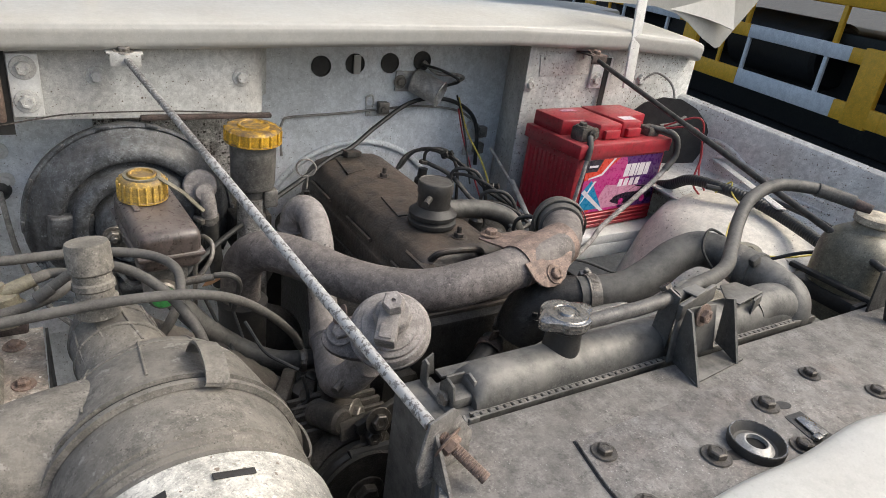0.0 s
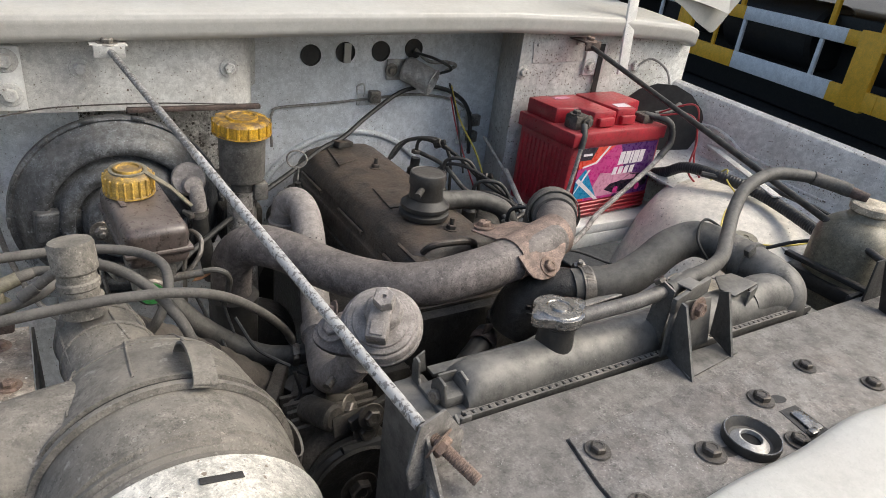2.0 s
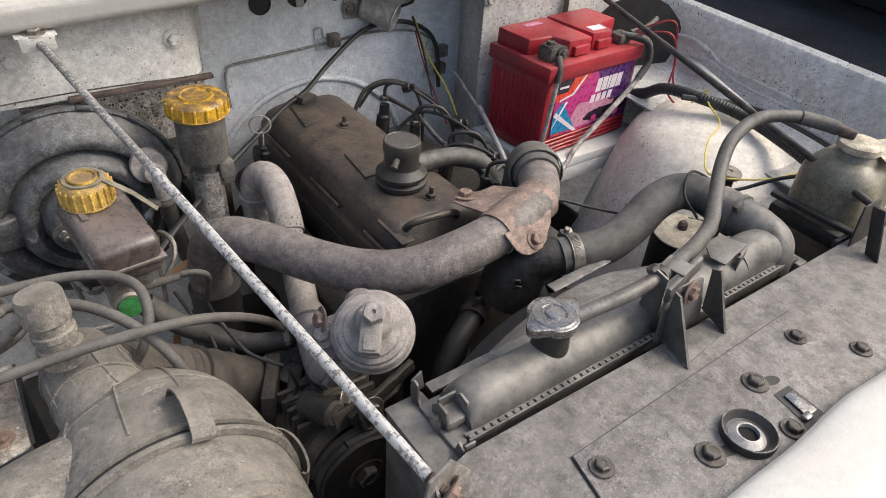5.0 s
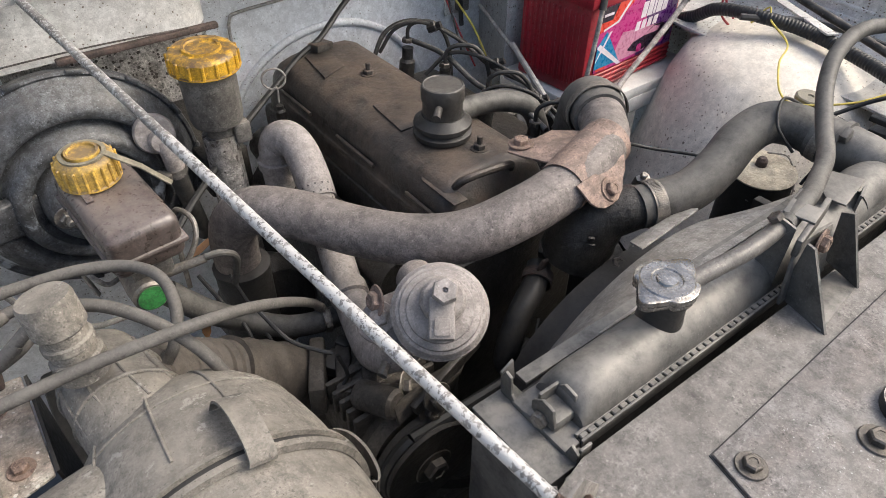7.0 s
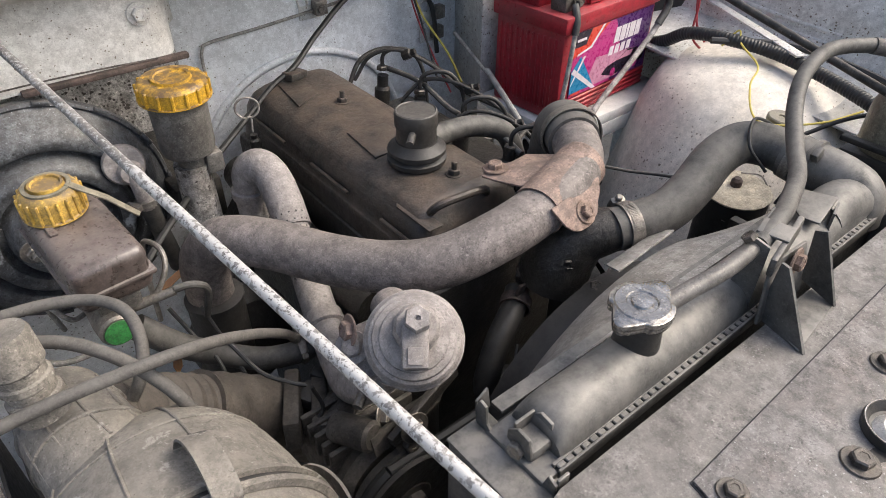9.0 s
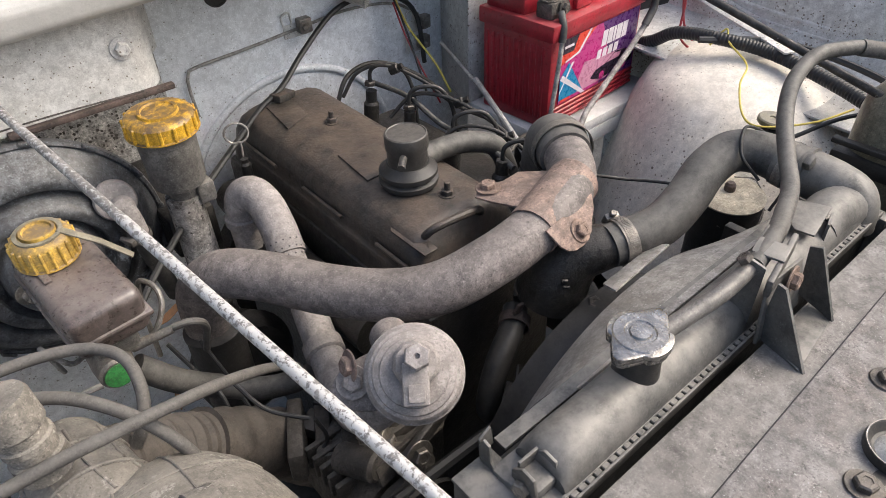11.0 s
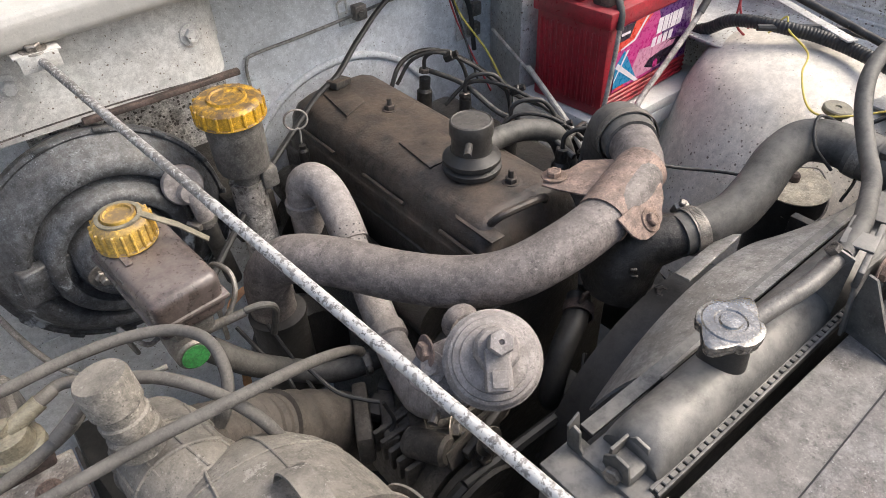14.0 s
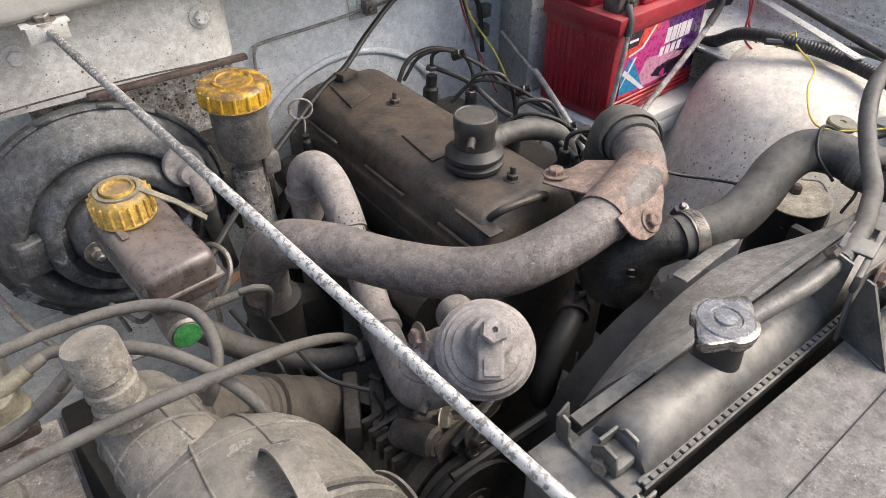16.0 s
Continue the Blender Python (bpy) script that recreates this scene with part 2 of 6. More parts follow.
ZINC = surface("pale_zinc", (0.46, 0.45, 0.43), (0.30, 0.28, 0.26), 0.5, 0.3, big=30, mix=0.6, contrast=0.2, bump=0.1)
CABLE_PALE = surface("worn_pale_cable", (0.40, 0.375, 0.345), (0.22, 0.20, 0.18), 0.6, big=40, mix=0.8, contrast=0.3, bump=0.2)
FLAKED = surface("rust_flaked_paint", (0.36, 0.335, 0.30), (0.17, 0.12, 0.09), 0.75, big=22, mix=0.95, specks=0.9, speck_color=(0.50, 0.48, 0.45), speck_scale=120, dust=0.5, dust_color=(0.23, 0.205, 0.175), contrast=0.4, bump=0.35)
SPOUT = surface("worn_painted_tube", (0.15, 0.142, 0.133), (0.09, 0.084, 0.078), 0.5, 0.2, big=20, mix=0.7, dust=0.4, dust_color=(0.22, 0.205, 0.19), contrast=0.3, bump=0.15, patch=((0.40, 0.395, 0.385), 90.0, 0.66))
CARDBOARD = surface("torn_cream_sticker", (0.46, 0.41, 0.32), (0.34, 0.29, 0.22), 0.7, big=30)


def plain(name, base, rough=0.5, metal=0.0):
    return surface(name, base, tuple(c * 0.8 for c in base), rough, metal, big=30, mix=0.5, contrast=0.08, bump=0.03)


WIRE_BLACK, WIRE_RED, WIRE_YELLOW, WIRE_GREY = plain("black_wire", (0.02, 0.02, 0.02)), plain("red_wire", (0.30, 0.03, 0.035)), plain("yellow_wire", (0.62, 0.50, 0.10)), surface("grey_cable", (0.30, 0.285, 0.26), (0.2, 0.19, 0.17), 0.6, big=40)
L_PURPLE, L_PINK, L_ORANGE, L_CYAN, L_WHITE, L_DARK = plain("label_purple", (0.085, 0.02, 0.13), 0.3), plain("label_pink", (0.48, 0.035, 0.20), 0.3), plain("label_orange", (0.68, 0.06, 0.03), 0.3), plain("label_cyan", (0.02, 0.22, 0.42), 0.3), plain("label_white", (0.75, 0.68, 0.72), 0.35), plain("label_dark", (0.02, 0.012, 0.025), 0.3)
L_HAZE = plain("label_pale_pink", (0.55, 0.25, 0.36), 0.3)
ASPHALT = surface("asphalt", (0.045, 0.045, 0.044), (0.065, 0.063, 0.06), 0.85, big=0.8, fine=60, mix=0.7, contrast=0.35, bump=0.5)
TRUCK_YELLOW = surface("truck_yellow", (0.93, 0.50, 0.035), (0.84, 0.43, 0.04), 0.5, big=2, fine=40, contrast=0.08)
TRUCK_WHITE = surface("truck_white", (0.82, 0.81, 0.79), (0.70, 0.68, 0.65), 0.5, big=2, fine=40, contrast=0.08)
TYRE = surface("dusty_tyre", (0.045, 0.043, 0.041), (0.08, 0.075, 0.068), 0.85, big=3, fine=40)
RIM = surface("dusty_grey_rim", (0.26, 0.245, 0.225), (0.17, 0.155, 0.14), 0.65, 0.1, big=4, fine=40)


# ---- mesh helpers ----
BASE = {}


def part(name, bm, material, parent=None, label="", angle=35, kind=""):
    me = bpy.data.meshes.new(name)
    bm.normal_update()
    bm.to_mesh(me)
    bm.free()
    me.materials.append(material)
    for p in me.polygons:
        p.use_smooth = True
    me.set_sharp_from_angle(angle=radians(angle))
    ob = new(name, me)
    if parent is not None:
        ob.parent = parent
        if parent in BASE:
            ob.matrix_parent_inverse = Matrix.Translation(-BASE[parent])
    if label or kind:
        tagged(ob, label, kind=kind)
    return ob


def thing(name, at, label, category, group="", kind=""):
    e = new(name)
    e.location = at
    e.empty_display_size = 0.03
    BASE[e] = Vector(at)
    return tagged(e, label, category, group, kind)


def solo(name, bm, material, label, category, group="", kind="", angle=35):
    vs = [v.co.copy() for v in bm.verts]
    at = Vector([(min(v[i] for v in vs) + max(v[i] for v in vs)) / 2 for i in range(2)] + [min(v.z for v in vs)])
    for v in bm.verts:
        v.co -= at
    ob = part(name, bm, material, None, "", angle)
    ob.location = at
    return tagged(ob, label, category, group, kind)


def frame_of(axis):
    z = Vector(axis).normalized()
    x = z.orthogonal().normalized()
    return Matrix((x, z.cross(x), z)).transposed()


def block(x0, x1, y0, y1, z0, z1, bevel=0.0, m=None, bm=None, seg=2):
    b = bmesh.new()
    bmesh.ops.create_cube(b, size=1)
    for v in b.verts:
        v.co = Vector((x0 + (v.co.x + 0.5) * (x1 - x0), y0 + (v.co.y + 0.5) * (y1 - y0), z0 + (v.co.z + 0.5) * (z1 - z0)))
    if bevel:
        bmesh.ops.bevel(b, geom=b.edges[:], offset=bevel, segments=seg, profile=0.5, affect="EDGES", clamp_overlap=True)
    if m is not None:
        b.transform(m)
    return merge(bm, b)


def merge(bm, b):
    if bm is None:
        return b
    me = bpy.data.meshes.new("tmp")
    b.to_mesh(me)
    b.free()
    bm.from_mesh(me)
    bpy.data.meshes.remove(me)
    return bm


def lathe(profile, at, axis, bm=None, seg=32, caps=True):
    bm = bm or bmesh.new()
    r3, at = frame_of(axis), Vector(at)
    rings = []
    for r, h in profile:
        rings.append([bm.verts.new(at + r3 @ Vector((max(r, 1e-5) * math.cos(2 * math.pi * i / seg), max(r, 1e-5) * math.sin(2 * math.pi * i / seg), h))) for i in range(seg)])
    for a, b in zip(rings, rings[1:]):
        for i in range(seg):
            bm.faces.new((a[i], a[(i + 1) % seg], b[(i + 1) % seg], b[i]))
    if caps:
        bm.faces.new(rings[0][::-1])
        bm.faces.new(rings[-1])
    return bm


def rod(p0, p1, r, bm=None, seg=20, r1=None, bevel=0.0):
    p0, p1 = Vector(p0), Vector(p1)
    h = (p1 - p0).length
    r1 = r if r1 is None else r1
    prof = [(r, 0), (r1, h)] if not bevel else [(r - bevel, 0), (r, bevel), (r1, h - bevel), (r1 - bevel, h)]
    return lathe(prof, p0, p1 - p0, bm, seg)


def spline(pts, sub=8):
    pts = [Vector(p) for p in pts]
    if len(pts) < 3:
        return pts
    ext = [2 * pts[0] - pts[1], *pts, 2 * pts[-1] - pts[-2]]
    out = []
    for i in range(1, len(ext) - 2):
        a, b, c, d = ext[i - 1:i + 3]
        for k in range(sub):
            t = k / sub
            out.append(0.5 * ((2 * b) + (c - a) * t + (2 * a - 5 * b + 4 * c - d) * t * t + (3 * b - a - 3 * c + d) * t ** 3))
    return out + [pts[-1]]


def tube(pts, r, bm=None, seg=16, sub=8, radii=None, ridge=0.0, pitch=0.0):
    bm = bm or bmesh.new()
    path = spline(pts, sub)
    if ridge:
        dense = []
        for a, b in zip(path, path[1:]):
            n = max(1, int((b - a).length / (pitch / 4)))
            dense += [a.lerp(b, k / n) for k in range(n)]
        path = dense + [path[-1]]
    n = len(path)
    tang = [(path[min(i + 1, n - 1)] - path[max(i - 1, 0)]).normalized() for i in range(n)]
    x = tang[0].orthogonal().normalized()
    rings, run = [], 0.0
    for i in range(n):
        x = (x - tang[i] * x.dot(tang[i])).normalized()
        y = tang[i].cross(x)
        if i:
            run += (path[i] - path[i - 1]).length
        rr = r
        if radii:
            f = i / (n - 1) * (len(radii) - 1)
            k = min(int(f), len(radii) - 2)
            rr = radii[k] + (radii[k + 1] - radii[k]) * (f - k)
        if ridge:
            rr += ridge * (0.5 + 0.5 * math.cos(2 * math.pi * run / pitch))
        rings.append([bm.verts.new(path[i] + rr * (math.cos(2 * math.pi * k / seg) * x + math.sin(2 * math.pi * k / seg) * y)) for k in range(seg)])
    for a, b in zip(rings, rings[1:]):
        for i in range(seg):
            bm.faces.new((a[i], a[(i + 1) % seg], b[(i + 1) % seg], b[i]))
    bm.faces.new(rings[0][::-1])
    bm.faces.new(rings[-1])
    return bm


def slab(poly, m, thick, bm=None, bevel=0.0):
    """A flat outline in the x, y plane of m, raised by thick along m's z."""
    b = bmesh.new()
    f = b.faces.new([b.verts.new((x, y, 0)) for x, y in poly])
    f.normal_update()
    if f.normal.z < 0:
        f.normal_flip()
    got = bmesh.ops.extrude_face_region(b, geom=[f])
    for v in got["geom"]:
        if isinstance(v, bmesh.types.BMVert):
            v.co.z += thick
    bmesh.ops.recalc_face_normals(b, faces=b.faces[:])
    if bevel:
        bmesh.ops.bevel(b, geom=b.edges[:], offset=bevel, segments=2, profile=0.5, affect="EDGES", clamp_overlap=True)
    b.transform(m)
    return merge(bm, b)


def disc_poly(r, n=24, rx=None, start=0.0):
    return [(r * math.cos(2 * math.pi * i / n + start), (rx or r) * math.sin(2 * math.pi * i / n + start)) for i in range(n)]


def facing(at, normal, up=(0, 0, 1)):
    z = Vector(normal).normalized()
    x = Vector(up).cross(z).normalized()
    return Matrix.Translation(at) @ Matrix((x, z.cross(x), z)).transposed().to_4x4()


def bolt(at, axis, r=0.009, parent=None, material=None, washer=True, name="bolt", stud=0.0):
    """A hexagonal head on a washer."""
    b = bmesh.new()
    h = r * 0.8
    base = 0.0
    if washer:
        lathe([(r * 1.75, 0), (r * 1.85, 0.0008), (r * 1.75, 0.002), (r * 0.5, 0.002)], at, axis, b, 20)
        base = 0.002
    lathe([(r * 1.12, base), (r * 1.12, base + h * 0.8), (r * 0.92, base + h), (r * 0.55, base + h), (r * 0.5, base + h * 0.9)], at, axis, b, 6)
    if stud:
        lathe([(r * 0.55, base + h * 0.9), (r * 0.55, base + h + stud), (r * 0.4, base + h + stud + 0.002)], at, axis, b, 10)
    return part(name, b, material or DARKSTEEL, parent, angle=25)


def clamp(at, axis, r, parent=None, width=0.012, screw=0.0, name="hose_clamp"):
    """A worm-drive band round a hose, with its screw housing."""
    at, f = Vector(at), frame_of(axis)
    b = bmesh.new()
    lathe([(r, -width / 2), (r + 0.0016, -width / 2), (r + 0.0016, width / 2), (r, width / 2)], at, axis, b, 40, False)
    for i in range(26):
        a = screw + 0.25 + i * 0.075
        d = f @ Vector((math.cos(a), math.sin(a), 0))
        block(-0.0006, 0.0006, -width * 0.32, width * 0.32, 0, 0.0009, m=Matrix.Translation(at + d * (r + 0.0015)) @ Matrix((d.cross(f.col[2]), f.col[2], d)).transposed().to_4x4(), bm=b)
    d = f @ Vector((math.cos(screw), math.sin(screw), 0))
    t = f.col[2].cross(d)
    m = Matrix.Translation(at + d * (r + 0.005)) @ Matrix((t, f.col[2], d)).transposed().to_4x4()
    block(-0.009, 0.009, -width * 0.55, width * 0.55, -0.004, 0.004, 0.0015, m, b)
    c = at + d * (r + 0.005)
    lathe([(0.0042, 0), (0.0042, 0.006), (0.003, 0.007)], c + t * 0.009, t, b, 6)
    return part(name, b, STEEL, parent, "dirty zinc hose clamp", 25)


def sheet(fn, nu, nv, thick, bm=None):
    """A curved sheet of metal from fn(u, v), with thickness along -normal."""
    b = bm or bmesh.new()
    g = [[Vector(fn(i / nu, j / nv)) for j in range(nv + 1)] for i in range(nu + 1)]
    nor = [[None] * (nv + 1) for _ in range(nu + 1)]
    for i in range(nu + 1):
        for j in range(nv + 1):
            du = g[min(i + 1, nu)][j] - g[max(i - 1, 0)][j]
            dv = g[i][min(j + 1, nv)] - g[i][max(j - 1, 0)]
            nor[i][j] = du.cross(dv).normalized()
    top = [[b.verts.new(g[i][j]) for j in range(nv + 1)] for i in range(nu + 1)]
    low = [[b.verts.new(g[i][j] - nor[i][j] * thick) for j in range(nv + 1)] for i in range(nu + 1)]
    for i in range(nu):
        for j in range(nv):
            b.faces.new((top[i][j], top[i + 1][j], top[i + 1][j + 1], top[i][j + 1]))
            b.faces.new((low[i][j + 1], low[i + 1][j + 1], low[i + 1][j], low[i][j]))
    for i in range(nu):
        b.faces.new((top[i][0], low[i][0], low[i + 1][0], top[i + 1][0]))
        b.faces.new((top[i + 1][nv], low[i + 1][nv], low[i][nv], top[i][nv]))
    for j in range(nv):
        b.faces.new((top[0][j + 1], low[0][j + 1], low[0][j], top[0][j]))
        b.faces.new((top[nu][j], low[nu][j], low[nu][j + 1], top[nu][j + 1]))
    return b


def lerp_table(table, x):
    if x <= table[0][0]:
        return table[0][1]
    for (a, p), (b, q) in zip(table, table[1:]):
        if x <= b:
            return p + (q - p) * (x - a) / (b - a)
    return table[-1][1]


# ---- ground ----
b = bmesh.new()
bmesh.ops.create_grid(b, x_segments=40, y_segments=40, size=1500)
solo("ground", b, ASPHALT, "dark grey asphalt road under the car", "road", kind="structure")

# ---- car body ----
body = thing("car_body", (0.6, 0.7, 0.3), "old white car body with open engine bay, paint speckled with grime", "car body")
# recessed bulkhead at the back with four round holes
b = block(-0.62, 1.06, 1.325, 1.335, 0.35, 1.30, 0.0)
firewall = part("firewall", b, PAINT_BLUE, body, "pale blue-grey painted firewall")
HOLES = [(0.521, 1.221), (0.595, 1.227), (0.675, 1.230), (0.753, 1.236)]
for i, (x, z) in enumerate(HOLES):
    h = part("hole", lathe([(0.0, 0.0), (0.0195, 0.0), (0.0195, 0.003), (0.021, 0.003), (0.021, 0.0)], (x, 1.3245, z), (0, -1, 0), None, 28, False), BLACK, firewall, "round black hole in the firewall")
b = block(0.590, 0.606, 1.317, 1.322, 1.207, 1.246, 0.002)
part("grommet_tab", b, PAINT_CLEAN, firewall)
part("tunnel_bead", tube([(0.612 + 0.215 * math.cos(radians(a)), 1.3215, 0.865 + 0.195 * math.sin(radians(a))) for a in range(0, 181, 12)], 0.0065, None, 12), PAINT_BLUE, firewall, "pressed bead round the gearbox tunnel")
part("tunnel_face", slab([(0.612 + 0.206 * math.cos(radians(a)), 0.865 + 0.186 * math.sin(radians(a))) for a in range(0, 181, 10)], facing((0, 1.3245, 0), (0, -1, 0)), 0.002), PAINT_BLUE, firewall, "pale panel behind the engine")
# box section above the brake booster
b = bmesh.new()
prof = [(-0.62, 1.173), (0.318, 1.173)] + [(0.318 + 0.052 * math.sin(radians(a)), 1.225 - 0.052 * math.cos(radians(a))) for a in range(9, 84, 9)] + [(0.376, 1.25), (0.384, 1.28), (0.394, 1.303), (0.410, 1.325), (-0.62, 1.325)]
slab(prof, Matrix.Translation((0, 0, 1.166)), 0.13, b)
left_box = part("firewall_box", b, PAINT_OLD, body, "grime-speckled white box section", 50)
b = bmesh.new()
block(0.16, 0.372, 1.164, 1.176, 1.163, 1.171, 0.002, bm=b)
part("ledge_strip", b, RUSTYDARK, left_box, "dark rusty ledge strip")
part("lower_panel", block(0.10, 0.40, 1.318, 1.324, 0.90, 1.165, 0.001), SOOT, left_box, "white panel thick with black grime")
b = bmesh.new()
slab([(0.925, 1.173), (1.455, 1.173), (1.455, 1.325), (0.985, 1.325), (0.965, 1.28), (0.945, 1.21)], Matrix.Translation((0, 0, 0.93)), 0.375, b, 0.004)
right_box = part("firewall_side", b, PAINT_OLD, body, "grime-speckled white side bulkhead")
b = slab([(0.960, 1.240), (1.100, 1.246), (1.090, 1.292), (0.954, 1.286)], facing((0, 1.1725, 0), (0, -1, 0)), 0.0018, None, 0.0006)
part("cover_plate", b, PAINT_OLD, right_box)
for x, z in ((0.968, 1.279), (1.076, 1.284)):
    bolt((x, 1.1702, z), (0, -1, 0), 0.004, right_box, PAINT_OLD, False, "rivet")

# cowl with a crowned front lip
EDGE = [(-0.6, 1.252), (-0.014, 1.275), (0.208, 1.284), (0.489, 1.296), (0.855, 1.309), (1.172, 1.308), (1.40, 1.296), (1.455, 1.280)]


def cowl(u, v):
    x = -0.6 + 2.03 * u
    z = lerp_table(EDGE, x)
    k = [(1.172, -0.004), (1.150, -0.002), (1.143, 0.004), (1.140, 0.028), (1.143, 0.036), (1.152, 0.040), (1.30, 0.052), (1.50, 0.060)]
    f = v * (len(k) - 1)
    i = min(int(f), len(k) - 2)
    y, dz = k[i][0] + (k[i + 1][0] - k[i][0]) * (f - i), k[i][1] + (k[i + 1][1] - k[i][1]) * (f - i)
    return (x, y - 0.012 * math.sin(math.pi * u), z + dz)


part("cowl", sheet(cowl, 60, 28, 0.004), PAINT_CLEAN, body, "cream white cowl panel with crowned lip", 50)
part("windscreen_base", block(-0.6, 1.45, 1.46, 1.60, 1.0, 1.36, 0.01), PAINT_CLEAN, body)
b = rod((0.113, 1.28, 1.318), (0.113, 1.28, 1.375), 0.012, None, 16, 0.009, 0.003)
part("washer_jet", b, PAINT_CLEAN, body)

# hinge plates and bolts on the bulkhead
for x, z in ((-0.061, 1.22), (0.009, 1.22)):
    hp = part("hinge_plate", block(x - 0.020, x + 0.020, 1.166, 1.1735, z - 0.048, z + 0.045, 0.002), PAINT, body)
    for dz in (-0.024, 0.025):
        bolt((x, 1.166, z + dz), (0, -1, 0), 0.0095, hp, PAINT_OLD)
part("hinge_slot", block(-0.041, -0.012, 1.1705, 1.1725, 1.145, 1.275), BLACK, body, "dark hinge slot")
part("hinge_arm", block(-0.030, -0.020, 1.145, 1.18, 1.17, 1.30, 0.003), RUSTBOLT, body, "red-brown rusty hinge arm")
for x, z in ((0.103, 1.232), (0.322, 1.232)):
    bolt((x, 1.173, z), (0, -1, 0), 0.0085, left_box, PAINT_OLD)
hp = part("hinge_plate", block(1.105, 1.165, 1.166, 1.1735, 1.215, 1.285, 0.002), PAINT, body)
for x in (1.120,):
    bolt((x, 1.166, 1.235), (0, -1, 0), 0.0095, hp, PAINT_OLD)
part("hinge_slot", block(1.140, 1.155, 1.1640, 1.1655, 1.12, 1.285), BLACK, body)
bolt((0.938, 1.1715, 1.222), (0, -1, 0), 0.0085, right_box, PAINT_OLD)
bolt((1.27, 1.173, 1.235), (0, -1, 0), 0.012, right_box, PAINT_OLD)
for x, z in ((-0.043, 1.017), (-0.075, 1.09), (-0.046, 1.07)):
    bolt((x, 1.325, z), (0, -1, 0), 0.008, firewall, PAINT)
# loose lower edge of the left box, curled sheet metal; its dark colour paints the shaded gap line
part("sheet_edge", tube([(-0.05, 1.17, 1.155), (0.013, 1.168, 1.168), (0.07, 1.167, 1.176), (0.2, 1.166, 1.178), (0.33, 1.168, 1.172)], 0.0012, None, 8), GRIME, left_box)

# inner wheel arch beside the engine, its shelf and the outer wing
def arch(u, v):
    a = math.pi * (-0.05 + 1.1 * u)
    c = lerp_table([(0, 1), (0.55, 0.62), (0.70, 0.50), (0.80, 0.36), (0.90, 0.20), (1.0, 0.0)], v)
    s = lerp_table([(0, 0), (0.55, 0.72), (0.70, 0.88), (0.80, 0.96), (0.90, 0.995), (1.0, 1.0)], v)
    return (1.295 - 0.388 * c * math.sin(a), 0.685 - 0.349 * c * math.cos(a) + 0.123 * s, 0.72 + 0.332 * s)


part("wheel_arch", sheet(arch, 40, 24, 0.003), ARCH, body, "white inner wheel arch, chipped and dusty", 60)


def wing(u, v):
    y = 1.20 - 1.15 * u
    k = [(1.20, 1.045), (1.34, 1.055), (1.395, 1.065), (1.405, 1.09), (1.41, 1.15), (1.425, 1.195), (1.437, 1.203), (1.442, 1.196), (1.444, 1.15), (1.446, 0.9), (1.446, 0.5)]
    f = v * (len(k) - 1)
    i = min(int(f), len(k) - 2)
    x, z = k[i][0] + (k[i + 1][0] - k[i][0]) * (f - i), k[i][1] + (k[i + 1][1] - k[i][1]) * (f - i)
    return (x + 0.0 * u, y, z - 0.055 * u)


part("wing", sheet(wing, 24, 40, 0.004), PAINT_OLD, body, "white front wing with rolled inner edge", 50)
part("wing_shelf", block(1.25, 1.40, 0.30, 1.17, 1.000, 1.010, 0.003), PAINT_OLD, body, "white shelf panel along the wing")
b = block(-0.16, 0.16, -0.010, 0.010, -0.002, 0.002, 0.001, pose(1.33, 0.86, 1.085, 0, 0, 62))
part("shelf_strip", b, PAINT_OLD, body, "bent white metal strip")
part("wing_bead", tube([(1.407, 1.06, 1.120), (1.407, 1.01, 1.126), (1.407, 0.96, 1.116), (1.408, 0.92, 1.098), (1.408, 0.84, 1.090), (1.408, 0.72, 1.084)], 0.0045, None, 10), PAINT_OLD, body, "embossed bead in the wing wall")
part("wing_bead", tube([(1.405, 1.00, 1.092), (1.405, 0.95, 1.096), (1.405, 0.90, 1.082), (1.406, 0.84, 1.070), (1.406, 0.70, 1.064)], 0.004, None, 10), PAINT_OLD, body, "embossed bead in the wing wall")
part("wing_left", block(-0.66, -0.62, 0.0, 1.3, 0.3, 1.16, 0.01), PAINT_OLD, body)
part("inner_wing_left", block(-0.62, -0.20, 0.10, 1.32, 0.60, 0.62, 0.005), PAINT_BLUE, body)
# Black filler block added below the engine bay, hidden by the sheet above.
part("bay_filler", block(0.3, 0.9, 0.3, 1.2, 0.0, 0.275, 0.02), BLACK, body, "unseen black block added under the engine bay")
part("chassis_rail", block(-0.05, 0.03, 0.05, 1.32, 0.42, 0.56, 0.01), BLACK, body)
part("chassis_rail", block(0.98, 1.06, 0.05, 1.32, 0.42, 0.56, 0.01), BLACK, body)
# Inner wing coloured black so the gap beside the arch looks shaded.
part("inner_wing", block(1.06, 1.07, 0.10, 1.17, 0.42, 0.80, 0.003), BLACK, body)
# Black sheet added to cover the sunlit ground below the bay.
part("bay_floor_blackout", block(-0.62, 1.44, 0.02, 1.32, 0.27, 0.285, 0.002), BLACK, body, "black sheet added to keep the bay floor dark")
part("battery_tray", block(0.925, 1.26, 0.955, 1.172, 0.925, 0.948, 0.004), PAINT, body, "white painted battery shelf")
part("tray_front", block(0.925, 1.26, 0.955, 0.962, 0.895, 0.926, 0.002), PAINT, body)

